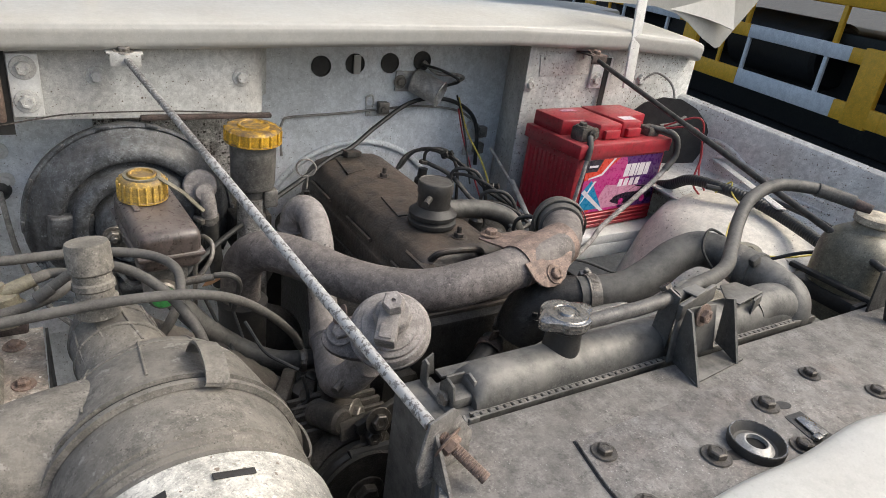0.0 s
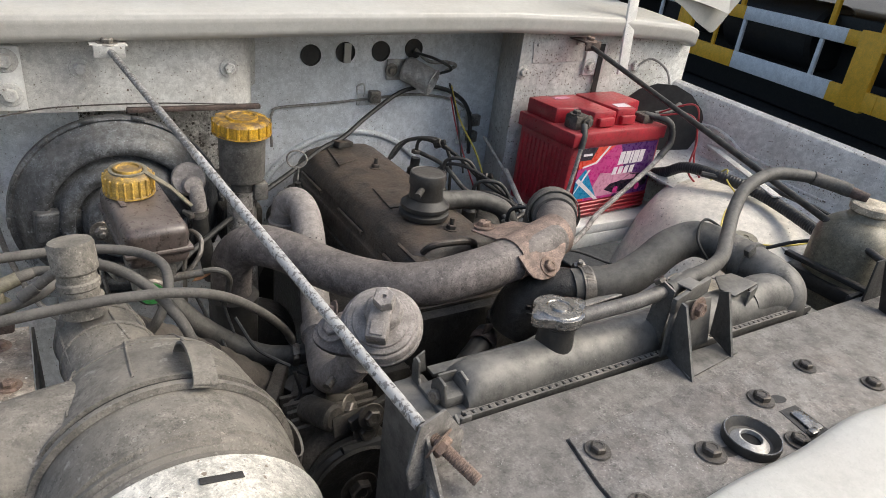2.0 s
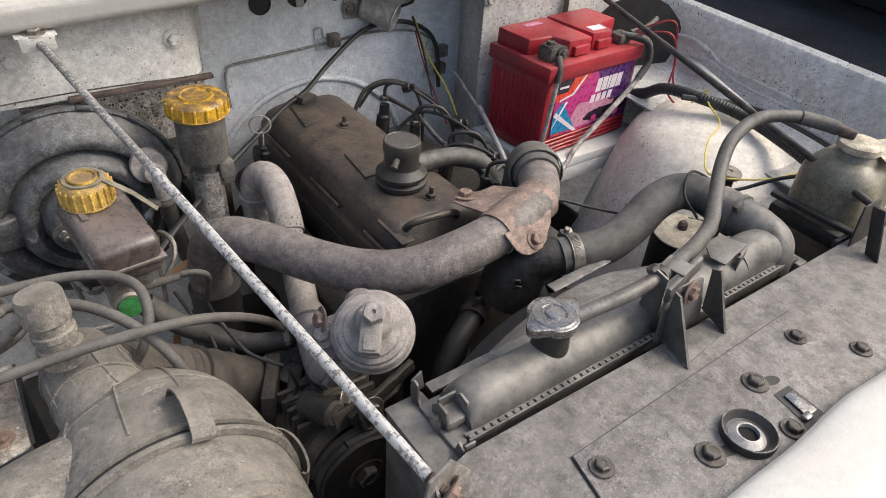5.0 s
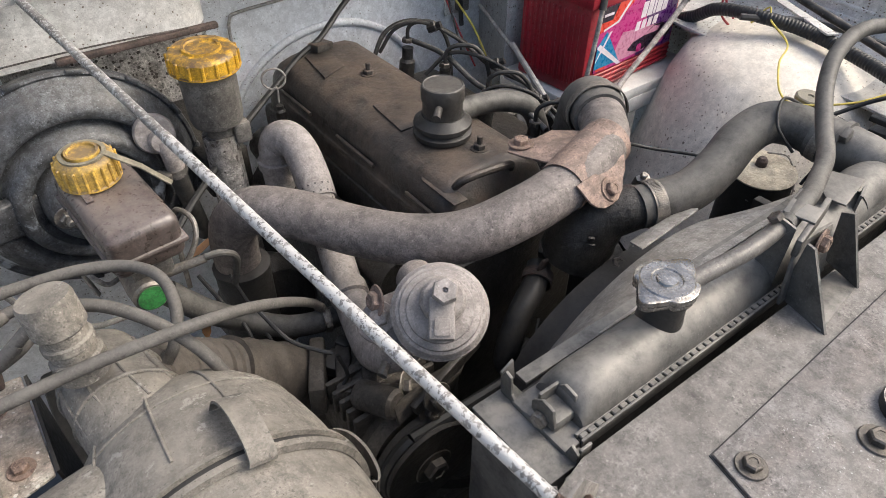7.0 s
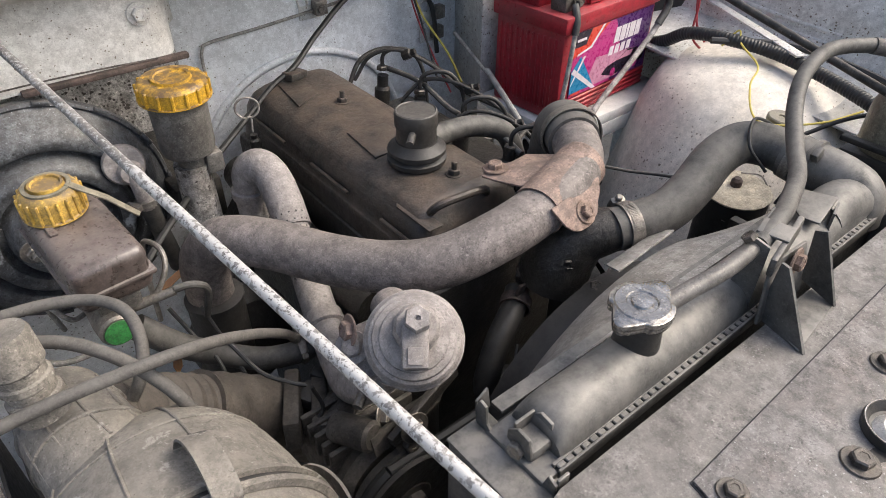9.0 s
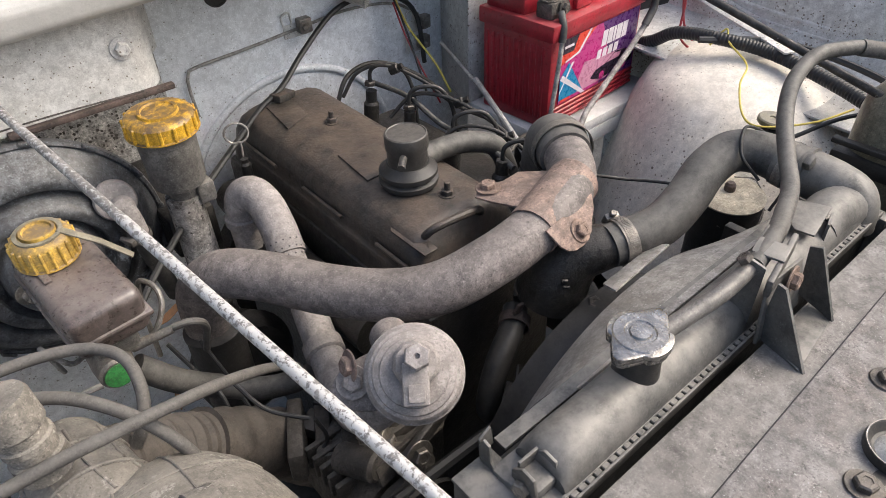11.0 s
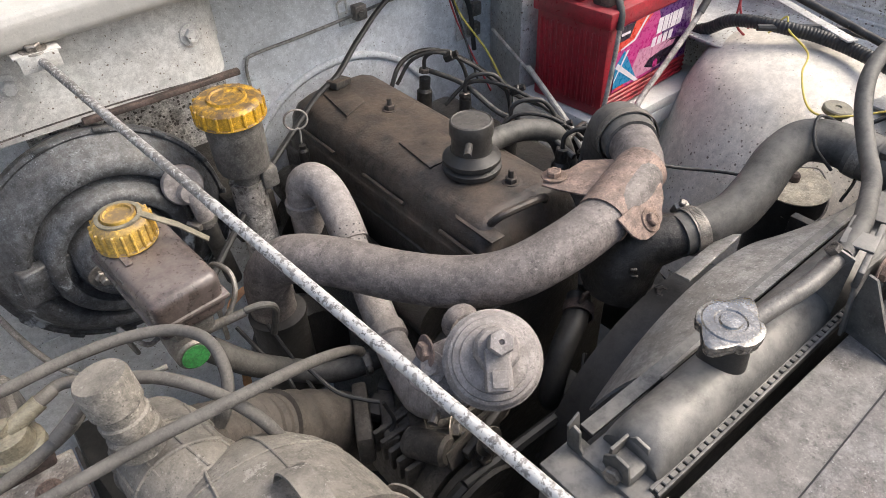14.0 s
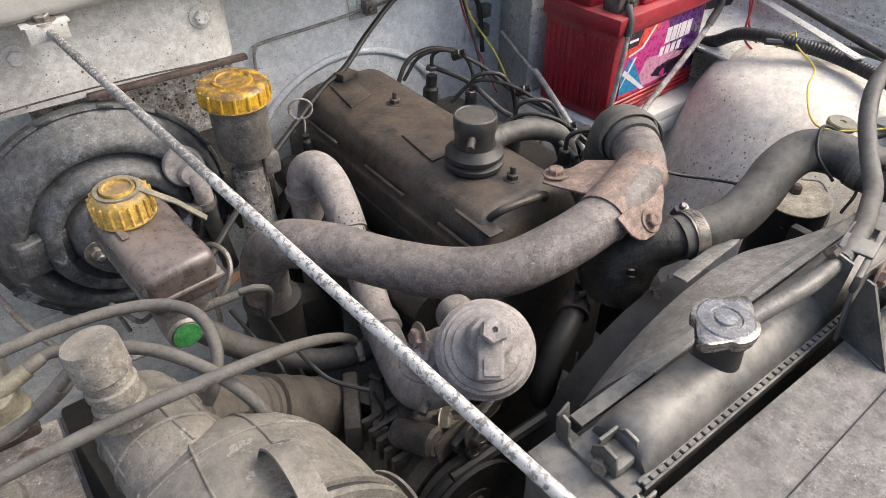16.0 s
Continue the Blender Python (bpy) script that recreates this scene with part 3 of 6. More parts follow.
# front cross panel with its reinforcement plate and the white grille panel
fp = bmesh.new()
slab([(0.14, 0.10), (1.34, 0.10), (1.30, 0.402), (0.70, 0.404), (0.45, 0.407), (0.32, 0.408), (0.287, 0.400), (0.245, 0.335), (0.205, 0.275)], Matrix.Translation((0, 0, 1.092)), 0.006, fp, 0.0015)
front_panel = part("front_panel", fp, PANEL, body, "scuffed dusty grey slam panel")
part("panel_side", slab([(0.0, 0.0), (0.24, 0.0), (0.24, -0.5), (0.0, -0.5)], facing((0.292, 0.405, 1.092), (-0.84, 0.54, 0)), 0.004), TANK, body, "dark side plate below the panel edge")
part("panel_rear_flange", block(0.30, 0.69, 0.4025, 0.4055, 1.05, 1.0935, 0.001), PANEL, body)
plate_poly = [(0.397, 0.351), (0.762, 0.360), (0.80, 0.335), (0.80, 0.20), (0.375, 0.20), (0.386, 0.30)]
# Black slab under the plate paints the shadow line along its raised edge.
part("plate_edge_shade", slab([(x - 0.0014, y + 0.0014) for x, y in plate_poly], Matrix.Translation((0, 0, 1.0972)), 0.0016), BLACK, front_panel, "black strip painted as shadow in the joint under the plate edge")
plate = part("reinforcement_plate", slab(plate_poly, Matrix.Translation((0, 0, 1.0985)), 0.003, None, 0.0008), PLATE, front_panel, "bare scuffed reinforcement plate")
for x, y, big in ((0.410, 0.328, 0.0066), (0.505, 0.283, 0.0078), (0.620, 0.313, 0.0076), (0.722, 0.329, 0.0066), (0.768, 0.278, 0.0066), (0.599, 0.257, 0.0072), (0.402, 0.267, 0.0066)):
    bolt((x, y, 1.1015), (0, 0, 1), big, plate, DARKSTEEL)
for x, y in ((0.523, 0.277), (0.637, 0.306), (0.617, 0.251)):
    part("slot", slab(disc_poly(0.011, 16, 0.006), pose(x, y, 1.1017, 0, 0, -15), 0.0004), BLACK, plate)
b = lathe([(0.0262, 0.0), (0.0268, 0.006), (0.0262, 0.0085), (0.0245, 0.0085), (0.0225, 0.006), (0.0200, 0.0015), (0.0175, 0.0006), (0.0125, 0.0006), (0.0, 0.0004)], (0.553, 0.277, 1.1018), (0, 0, 1), None, 40)
ring = part("latch_hole_ring", b, BLACK, plate, "black rubber ring round the latch hole")
part("latch_bush", lathe([(0.0100, -0.0020), (0.0100, 0.0032), (0.0112, 0.0033), (0.0132, 0.0020), (0.0162, -0.0008), (0.0175, -0.0018)], (0.553, 0.277, 1.1042), (0, 0, 1), None, 32, False), ZINC, ring, "bright worn steel bush")
# No opening is cut; a black disc paints the shade of the hole.
part("hole", lathe([(0.0098, 0), (0.0098, 0.0006), (0.0, 0.0006)], (0.553, 0.277, 1.1026), (0, 0, 1), None, 28), VOID, ring, "black disc painted as the shade in the latch hole")
part("rim_wire", lathe([(0.0250, 0), (0.0250, 0.0008), (0.0258, 0.0008), (0.0258, 0)], (0.553, 0.277, 1.1103), (0, 0, 1), None, 40, False), CHROME, ring, "thin worn bright rim")
part("slot", slab([(0.622, 0.293), (0.647, 0.292), (0.644, 0.252), (0.615, 0.253)], Matrix.Translation((0, 0, 1.1016)), 0.0006), BLACK, plate, "rectangular slot")
part("latch_plate", slab([(0.628, 0.286), (0.643, 0.285), (0.640, 0.257), (0.623, 0.258)], pose(0, 0, 1.1024, 0, 0, 0), 0.0022, None, 0.0008), CHROME, plate, "shiny latch plate in the slot")
part("latch_tooth", block(0.616, 0.628, 0.254, 0.262, 1.1022, 1.1075, 0.002), CHROME, plate)


def grille(u, v):
    x = 0.12 + 1.3 * u
    k = [(0.243, 1.113), (0.239, 1.117), (0.232, 1.118), (0.18, 1.112), (0.10, 1.09), (0.04, 1.05), (0.01, 0.98), (0.0, 0.80), (0.0, 0.45)]
    f = v * (len(k) - 1)
    i = min(int(f), len(k) - 2)
    w = 0.0015 * math.sin(19 * u) + 0.001 * math.sin(47 * u + 1)
    return (x, k[i][0] + (k[i + 1][0] - k[i][0]) * (f - i) + w, k[i][1] + (k[i + 1][1] - k[i][1]) * (f - i) + 2 * w)


part("grille_panel", sheet(grille, 60, 24, 0.003), PAINT_CLEAN, body, "creased white front grille panel", 50)

# ---- open bonnet, hinged at the cowl ----
bonnet = thing("bonnet", (0.7, 1.36, 1.36), "cream white bonnet standing open behind the engine bay", "bonnet")


def hood(u, v):
    x = -0.45 + 2.2 * u
    s = abs(2 * u - 1)
    return (x, 1.36 + 0.30 * v - 0.05 * s ** 4, 1.395 + 0.95 * v - 0.05 * s ** 6 * (1 - v))


part("outer_skin", sheet(hood, 40, 12, 0.003), PAINT_CLEAN, bonnet, "", 50)
CORNER = [(1.20, 1.388), (1.444, 1.388), (1.53, 1.375), (1.591, 1.353), (1.665, 1.315), (1.735, 1.288), (1.752, 1.293), (1.80, 1.35), (1.874, 1.436), (2.05, 1.75), (1.95, 2.2), (1.20, 2.3)]
for sgn in (1, -1):
    poly = [(x if sgn > 0 else 1.3 - x, z) for x, z in CORNER]
    part("side_flange", slab(poly, facing((0, 1.345, 0), (0, -1, 0)), 0.003, None, 0.001), PAINT_CLEAN, bonnet, "cream bonnet flange with a pointed corner")
part("prop_arm", block(-0.017, 0.017, -0.003, 0.003, 0, 0.30, 0.002, pose(1.187, 1.128, 1.225, -6, 2, 8)), PAINT, bonnet, "flat white bonnet arm")

# ---- stay rods from bulkhead to front panel ----
def stay(top, low, tip, material, label):
    e = thing("stay_rod", low, label, "support rod", "engine bay stay rods")
    top, low, tip = Vector(top), Vector(low), Vector(tip)
    mid = top.lerp(low, 0.42)
    part("bar", tube([top, top.lerp(low, 0.2), mid], 0.0050, None, 14), material, e)
    part("bar", tube([mid, mid.lerp(low, 0.5), low], 0.0055, None, 14), ROD_WHITE if material == ROD else material, e, "paler lower length")
    part("threaded_end", tube([low, tip], 0.0048, None, 12, ridge=0.0007, pitch=0.0022), RUSTBOLT, e, "rusty threaded end")
    d = (tip - low).normalized()
    bolt(low.lerp(tip, 0.30), d, 0.0085, e, RUSTBOLT, True, "nut")
    hold = Matrix.Translation(top)
    br = part("bracket", block(-0.024, 0.026, -0.020, 0.030, 0.004, 0.0075, 0.0012, hold), PAINT_OLD if material == ROD else RUSTYDARK, e, "folded mounting bracket")
    part("lip", block(-0.020, 0.022, -0.021, -0.018, -0.012, 0.006, 0.001, hold), PAINT_OLD if material == ROD else RUSTYDARK, br)
    bolt(top + Vector((0, -0.008, 0.0075)), (0, -0.2, 1), 0.008, br, STEEL if material == ROD else RUSTBOLT)
    return e


stay((0.139, 1.143, 1.270), (0.262, 0.385, 1.135), (0.288, 0.335, 1.112), ROD, "chipped white-painted steel stay rod across the engine bay")
stay((1.072, 1.138, 1.290), (1.010, 0.395, 1.140), (1.006, 0.34, 1.128), ROD_DARK, "dark rusty steel stay rod beside the battery")
rb = thing("rod_bracket", (0.265, 0.375, 1.098), "folded dusty steel bracket for the stay rod", "bracket")
part("upright", slab([(-0.022, 0), (0.030, 0), (0.034, 0.03), (0.012, 0.062), (-0.014, 0.058), (-0.026, 0.02)], facing((0.268, 0.372, 1.090), (0.2, -1, 0.1)), 0.003, None, 0.0006), PANEL, rb)
part("gusset", slab([(0, 0), (0.034, 0), (0, 0.040)], facing((0.262, 0.372, 1.096), (-1, 0, 0)), 0.003), PANEL, rb)

# ---- radiator ----
rad = thing("radiator", (0.6, 0.46, 0.45), "black radiator with dust-coated cylindrical top tank", "radiator")
part("core", block(0.315, 0.885, 0.425, 0.495, 0.45, 1.07, 0.003), BLACK, rad)
part("side_plate", block(0.292, 0.316, 0.412, 0.500, 0.45, 1.082, 0.003), TANK, rad, "dusty dark side plate")
part("side_plate", block(0.884, 0.905, 0.412, 0.500, 0.45, 1.082, 0.003), TANK, rad)
part("header", block(0.318, 0.895, 0.421, 0.484, 1.070, 1.088, 0.003), TANK, rad)
b = bmesh.new()
for i in range(60):
    x = 0.336 + i * 0.0092
    block(x, x + 0.0074, 0.4212, 0.4268, 1.0845, 1.0912, 0.0008, bm=b, seg=1)
block(0.334, 0.886, 0.4190, 0.4214, 1.083, 1.0915, 0.0006, bm=b)
block(0.334, 0.886, 0.4255, 0.4285, 1.083, 1.0918, 0.0006, bm=b)
# Black strip under the tabs paints in the shade of the seam slots.
part("seam_shade", block(0.334, 0.886, 0.4205, 0.4265, 1.083, 1.0885), VOID, rad, "black strip painted as the shade in the crimped seam slots")
part("crimped_seam", b, TANK, rad, "row of crimped seam tabs", kind="stuff")
b = bmesh.new()
N = 20
prof = [(0.4275, 1.086)] + [(0.454 - 0.0275 * math.cos(math.pi * i / N), 1.092 + 0.030 * math.sin(math.pi * i / N)) for i in range(N + 1)] + [(0.4815, 1.086)]
rings = []
for x, k in ((0.343, 0.55), (0.347, 0.78), (0.355, 0.92), (0.366, 0.99), (0.375, 1.0), (0.60, 1.0), (0.86, 1.0), (0.872, 0.97), (0.882, 0.85), (0.886, 0.6)):
    rings.append([b.verts.new((x, 0.454 + (y - 0.454) * (0.9 + 0.1 * k), 1.086 + (z - 1.086) * k)) for y, z in prof])
for p, q in zip(rings, rings[1:]):
    for i in range(len(prof) - 1):
        b.faces.new((p[i], q[i], q[i + 1], p[i + 1]))
b.faces.new(rings[0])
b.faces.new(rings[-1][::-1])
bmesh.ops.recalc_face_normals(b, faces=b.faces[:])
part("top_tank", b, TANK, rad, "rounded dusty black top tank")
neck = part("filler_neck", lathe([(0.0205, 0), (0.0195, 0.010), (0.0190, 0.016), (0.0185, 0.028), (0.022, 0.031), (0.022, 0.035)], (0.463, 0.457, 1.113), (0, 0, 1), None, 32), BLACK, rad, "dark filler neck")
part("overflow_spout", tube([(0.478, 0.457, 1.141), (0.52, 0.449, 1.149), (0.56, 0.442, 1.156), (0.615, 0.442, 1.1635)], 0.0082, None, 14), SPOUT, rad, "flaking bare metal overflow spout")
# cap with two rounded ears
b = bmesh.new()
poly = []
for i in range(48):
    a = 2 * math.pi * i / 48
    ear = max(0.0, math.cos(2 * (a - 0.12)))
    r_cap = 0.0272 + 0.0105 * ear ** 5 - 0.0030 * max(0.0, math.cos(4 * (a - 0.12 - math.pi / 4))) ** 2 * (ear > 0)
    poly.append((r_cap * math.cos(a), r_cap * math.sin(a)))
slab([(x * 0.97, y * 0.97) for x, y in poly], Matrix.Translation((0.463, 0.460, 1.1465)), 0.005, b, 0.001)
slab(poly, Matrix.Translation((0.463, 0.460, 1.1505)), 0.007, b, 0.0024)
lathe([(0.0235, 0.0), (0.022, 0.0012), (0.0135, 0.0015), (0.0125, 0.0005), (0.0095, 0.0005), (0.0085, 0.0022), (0.0, 0.0026)], (0.463, 0.460, 1.1573), (0, 0, 1), b, 32)
part("radiator_cap", b, CHROME, rad, "worn chrome radiator cap with two ears")
# left lifting bracket with a clip and bolt
part("end_bracket", slab([(0.0, 0.0), (0.086, 0.0), (0.086, 0.016), (0.078, 0.020), (0.074, 0.006), (0.060, 0.004), (0.046, 0.010), (0.018, 0.006), (0.012, 0.012), (0.010, 0.030), (0.003, 0.032), (-0.002, 0.020)], facing((0.322, 0.497, 1.080), (-1, 0, 0)), 0.0028, None, 0.0006), TANK, rad, "folded end bracket with raised hook")
part("end_ledge", block(0.290, 0.334, 0.411, 0.500, 1.079, 1.0835, 0.002), TANK, rad, "flat dusty ledge at the tank end")
part("hook", slab([(0.0, 0.0), (0.014, 0.0), (0.016, 0.018), (0.004, 0.026)], facing((0.323, 0.499, 1.086), (0, 1, 0)) @ pose(-0.014, 0, 0), 0.0025, None, 0.0006), TANK, rad)
part("corner_lip", block(0.322, 0.334, 0.4105, 0.4135, 1.083, 1.100, 0.001), TANK, rad)
part("clip", block(0.322, 0.352, 0.438, 0.464, 1.088, 1.101, 0.004), TANK, rad)
for x in (0.324, 0.348):
    part("clip_tab", slab([(0.0, 0.0), (0.026, 0.0), (0.022, 0.018), (0.010, 0.020), (0.0, 0.010)], facing((x, 0.464, 1.096), (-1, 0, 0)), 0.003, None, 0.0008), TANK, rad)
part("clip_tab", block(0.326, 0.350, 0.460, 0.463, 1.098, 1.112, 0.0008), TANK, rad)
bolt((0.3205, 0.452, 1.0955), (-1, -0.2, 0.1), 0.0068, rad, STEEL, False)
# shroud behind the tank
def shroud(u, v):
    x = 0.428 + 0.40 * u
    d = min(abs(x - 0.625), 0.26)
    arc = 0.798 + math.sqrt(0.265 ** 2 - d * d)
    ya, za = 0.555, arc
    return (x, 0.487 + (ya - 0.487) * v, 1.092 + (za - 1.092) * v ** 1.5)


fan_shroud = thing("fan_shroud", (0.62, 0.54, 0.6), "dust-coated grey fan shroud behind the radiator", "fan shroud")
part("shroud_top", sheet(shroud, 40, 8, 0.003), FILTER_GREY, fan_shroud, "", 50)
part("shroud_strip", block(0.338, 0.845, 0.4870, 0.5010, 1.086, 1.0905, 0.0012), TANK, fan_shroud, "narrow flat strip along the radiator tank")
part("shroud_lip", slab([(0.0, 0.0), (0.11, 0.0), (0.105, 0.02), (0.01, 0.024)], pose(0.575, 0.556, 1.066, -24, 0, 4), 0.003, None, 0.001), FILTER_GREY, fan_shroud)
b = lathe([(0.192, 0), (0.20, 0), (0.20, 0.06), (0.192, 0.06)], (0.625, 0.555, 0.795), (0, 1, 0), None, 64, False)
part("shroud_ring", b, BLACK, fan_shroud)
fan = thing("cooling_fan", (0.625, 0.62, 0.795), "black engine cooling fan", "fan")
part("fan_hub", rod((0.625, 0.57, 0.795), (0.625, 0.66, 0.795), 0.055, None, 24, None, 0.004), BLACK, fan)
for i in range(7):
    part("blade", slab([(-0.03, 0.05), (0.03, 0.05), (0.045, 0.185), (-0.03, 0.185)], pose(0.625, 0.61, 0.795, 90, i * 360 / 7, 0) @ pose(0, 0, 0, 0, 25, 0), 0.003), BLACK, fan)

# hose bracket on the panel: two gussets with a pinned clip
hb = thing("hose_bracket", (0.62, 0.39, 1.098), "dark steel gusset bracket clamping the hose over the radiator", "bracket")
part("gusset", slab([(0, 0), (0.054, 0.0), (0.050, 0.066), (0.042, 0.066)], facing((0.578, 0.364, 1.098), (1, -0.25, 0)), 0.003), TANK, hb)
part("gusset", slab([(-0.024, 0.0), (0.0, 0.0), (0.0, 0.078), (-0.018, 0.085)], facing((0.598, 0.428, 1.090), (-1, -0.25, 0)), 0.003), TANK, hb)
part("gusset", slab([(0, 0), (0.040, 0.004), (0.046, 0.058), (0.034, 0.064)], facing((0.656, 0.376, 1.1005), (1, -0.25, 0)), 0.003), TANK, hb)
part("upright", slab([(-0.040, 0.0), (0.038, 0.0), (0.030, 0.058), (-0.032, 0.062)], facing((0.620, 0.412, 1.098), (0, -1, 0.15)), 0.003, None, 0.0006), TANK, hb)
part("base_plate", slab([(0.590, 0.402), (0.577, 0.368), (0.674, 0.380), (0.672, 0.402)], Matrix.Translation((0, 0, 1.0985)), 0.0022, None, 0.0006), TANK, hb)
for dy in (-0.0115, 0.0115):
    part("clamp_jaw", block(-0.040, 0.036, dy - 0.003, dy + 0.003, -0.006, 0.014, 0.002, pose(0.622, 0.437, 1.156, 0, -4, 12)), TANK, hb)
part("clamp_top", block(-0.012, 0.012, -0.0145, 0.0145, 0.0135, 0.0165, 0.002, pose(0.622, 0.437, 1.156, 0, -4, 12)), TANK, hb)
bolt((0.622, 0.413, 1.150), (0.1, -1, 0.1), 0.0075, hb, RUSTBOLT)
bolt((0.590, 0.444, 1.172), (-0.3, 0.6, 0.7), 0.0065, hb, DARKSTEEL, False)

# overflow hose to the expansion bottle
oh = thing("overflow_hose", (0.62, 0.44, 1.15), "dusty black rubber overflow hose arching to the expansion bottle", "hose")
part("hose", tube([(0.600, 0.440, 1.162), (0.650, 0.448, 1.166), (0.70, 0.463, 1.160), (0.745, 0.480, 1.160), (0.788, 0.508, 1.167), (0.835, 0.54, 1.185), (0.88, 0.56, 1.207), (0.94, 0.565, 1.220), (1.00, 0.545, 1.218), (1.03, 0.520, 1.212), (1.042, 0.500, 1.209)], 0.0092, None, 18), RUBBER, oh)
part("hose_cuff", tube([(1.005, 0.541, 1.2175), (1.03, 0.520, 1.212), (1.042, 0.500, 1.209)], 0.0102, None, 18), RUBBER_GREY, oh, "worn grey end of the hose")

# expansion bottle on the wing side
eb = thing("expansion_bottle", (1.07, 0.46, 1.0), "yellowed plastic expansion bottle with a dirty cap and torn sticker", "expansion bottle")
part("bottle", block(1.00, 1.14, 0.415, 0.525, 0.99, 1.180, 0.042, None, None, 6), OLIVE, eb)
part("neck", lathe([(0.034, 0), (0.027, 0.01), (0.024, 0.016)], (1.055, 0.468, 1.172), (0, 0, 1), None, 24), OLIVE, eb)
part("cap", lathe([(0.028, 0), (0.030, 0.002), (0.030, 0.011), (0.027, 0.013), (0.0, 0.014)], (1.055, 0.468, 1.187), (0, 0, 1), None, 28), CARDBOARD, eb, "dirty cream cap")
part("cap_spout", tube([(1.052, 0.478, 1.204), (1.040, 0.505, 1.209)], 0.008, None, 12), RUSTYDARK, eb)
part("sticker", slab([(0, 0), (0.10, -0.01), (0.085, 0.05), (0.01, 0.055)], pose(1.055, 0.425, 1.184, 6, -4, -20), 0.0012), CARDBOARD, eb, "torn cream sticker")
part("strap", block(0.995, 1.145, 0.408, 0.530, 1.06, 1.085, 0.006), BLACK, eb, "black holding strap")
part("strap_buckle", block(1.01, 1.05, 0.400, 0.411, 1.05, 1.095, 0.003), BLACK, eb)
part("bracket_arm", block(0.955, 1.02, 0.405, 0.412, 1.085, 1.100, 0.002), BLACK, eb)
part("bracket_arm", block(0.985, 0.997, 0.398, 0.53, 1.098, 1.106, 0.002), BLACK, eb)

# second gusset bracket at the panel's far end
gb = thing("rod_bracket", (0.985, 0.38, 1.098), "dark triangular steel bracket for the stay rod", "bracket")
part("gusset", slab([(0, 0), (0.022, 0.0), (0.044, 0.062), (0.024, 0.066)], facing((0.955, 0.352, 1.098), (1, -0.4, 0)), 0.003, None, 0.0006), BLACK, gb)
part("upright", slab([(-0.03, 0), (0.03, 0), (0.022, 0.058), (-0.022, 0.058)], facing((0.99, 0.395, 1.098), (0, -1, 0.1)), 0.003, None, 0.0006), BLACK, gb)

# ---- engine ----
eng = thing("engine", (0.56, 1.0, 0.4), "oily black diesel engine with a dusty valve cover", "engine")
part("engine_block", block(0.455, 0.69, 0.73, 1.28, 0.40, 0.972, 0.012), CAST, eng)


def cover(u, v):
    """Rounded valve cover, one closed strip across, bowed at both ends."""
    y = 0.752 + 0.516 * u
    e = min(u * 0.516 / 0.035, (1 - u) * 0.516 / 0.016)
    k = math.sqrt(max(e, 0.0)) if e < 1.0 else 1.0
    pr = [(-0.106, 0.0), (-0.103, 0.030), (-0.099, 0.034), (-0.094, 0.062), (-0.080, 0.080), (-0.055, 0.088), (0.0, 0.090), (0.045, 0.087), (0.066, 0.078), (0.078, 0.058), (0.086, 0.03), (0.090, 0.0)]
    f = v * (len(pr) - 1)
    i = min(int(f), len(pr) - 2)
    x, z = pr[i][0] + (pr[i + 1][0] - pr[i][0]) * (f - i), pr[i][1] + (pr[i + 1][1] - pr[i][1]) * (f - i)
    return (0.567 + x * (0.86 + 0.14 * k), y, 0.972 + z * k)


vc = part("valve_cover", sheet(lambda u, v: cover(v, u), 30, 40, 0.003), ENGINE, eng, "dusty black pressed steel valve cover", 60)
part("cover_flange", block(0.462, 0.668, 0.748, 1.262, 0.966, 0.978, 0.004), ENGINE, eng)
part("raised_pad", slab([(0.512, 0.925), (0.575, 0.925), (0.582, 1.0), (0.520, 1.01)], Matrix.Translation((0, 0, 1.0595)), 0.0035, None, 0.001), ENGINE, vc)
part("raised_pad", slab([(0.508, 1.13), (0.556, 1.15), (0.565, 1.215), (0.52, 1.22)], Matrix.Translation((0, 0, 1.0595)), 0.003, None, 0.001), ENGINE, vc)
for y in (0.826, 1.101):
    b = lathe([(0.016, 0), (0.016, 0.003), (0.012, 0.004), (0.012, 0.005)], (0.570, y, 1.058), (0, 0, 1), None, 20)
    lathe([(0.0085, 0.005), (0.0085, 0.011), (0.0075, 0.012)], (0.570, y, 1.058), (0, 0, 1), b, 6)
    lathe([(0.004, 0.012), (0.004, 0.022), (0.003, 0.023)], (0.570, y, 1.058), (0, 0, 1), b, 10)
    part("cover_stud", b, ENGINE, eng, "stud with nut and washer")
part("cover_step", slab([(0.478, 0.762), (0.500, 0.762), (0.500, 0.860), (0.478, 0.830)], pose(0, 0, 1.044, 0, 0, 0), 0.003, None, 0.001), ENGINE, vc)
for y in (0.80, 0.98, 1.16):
    part("cover_bead", tube([(0.4665, y - 0.05, 1.020), (0.4665, y + 0.05, 1.020)], 0.003, None, 10), ENGINE, vc)
part("lifting_eye", tube([(0.498, 0.790, 1.048), (0.507, 0.776, 1.066), (0.540, 0.768, 1.071), (0.572, 0.770, 1.065), (0.586, 0.780, 1.050)], 0.0055, None, 10), ENGINE, eng)
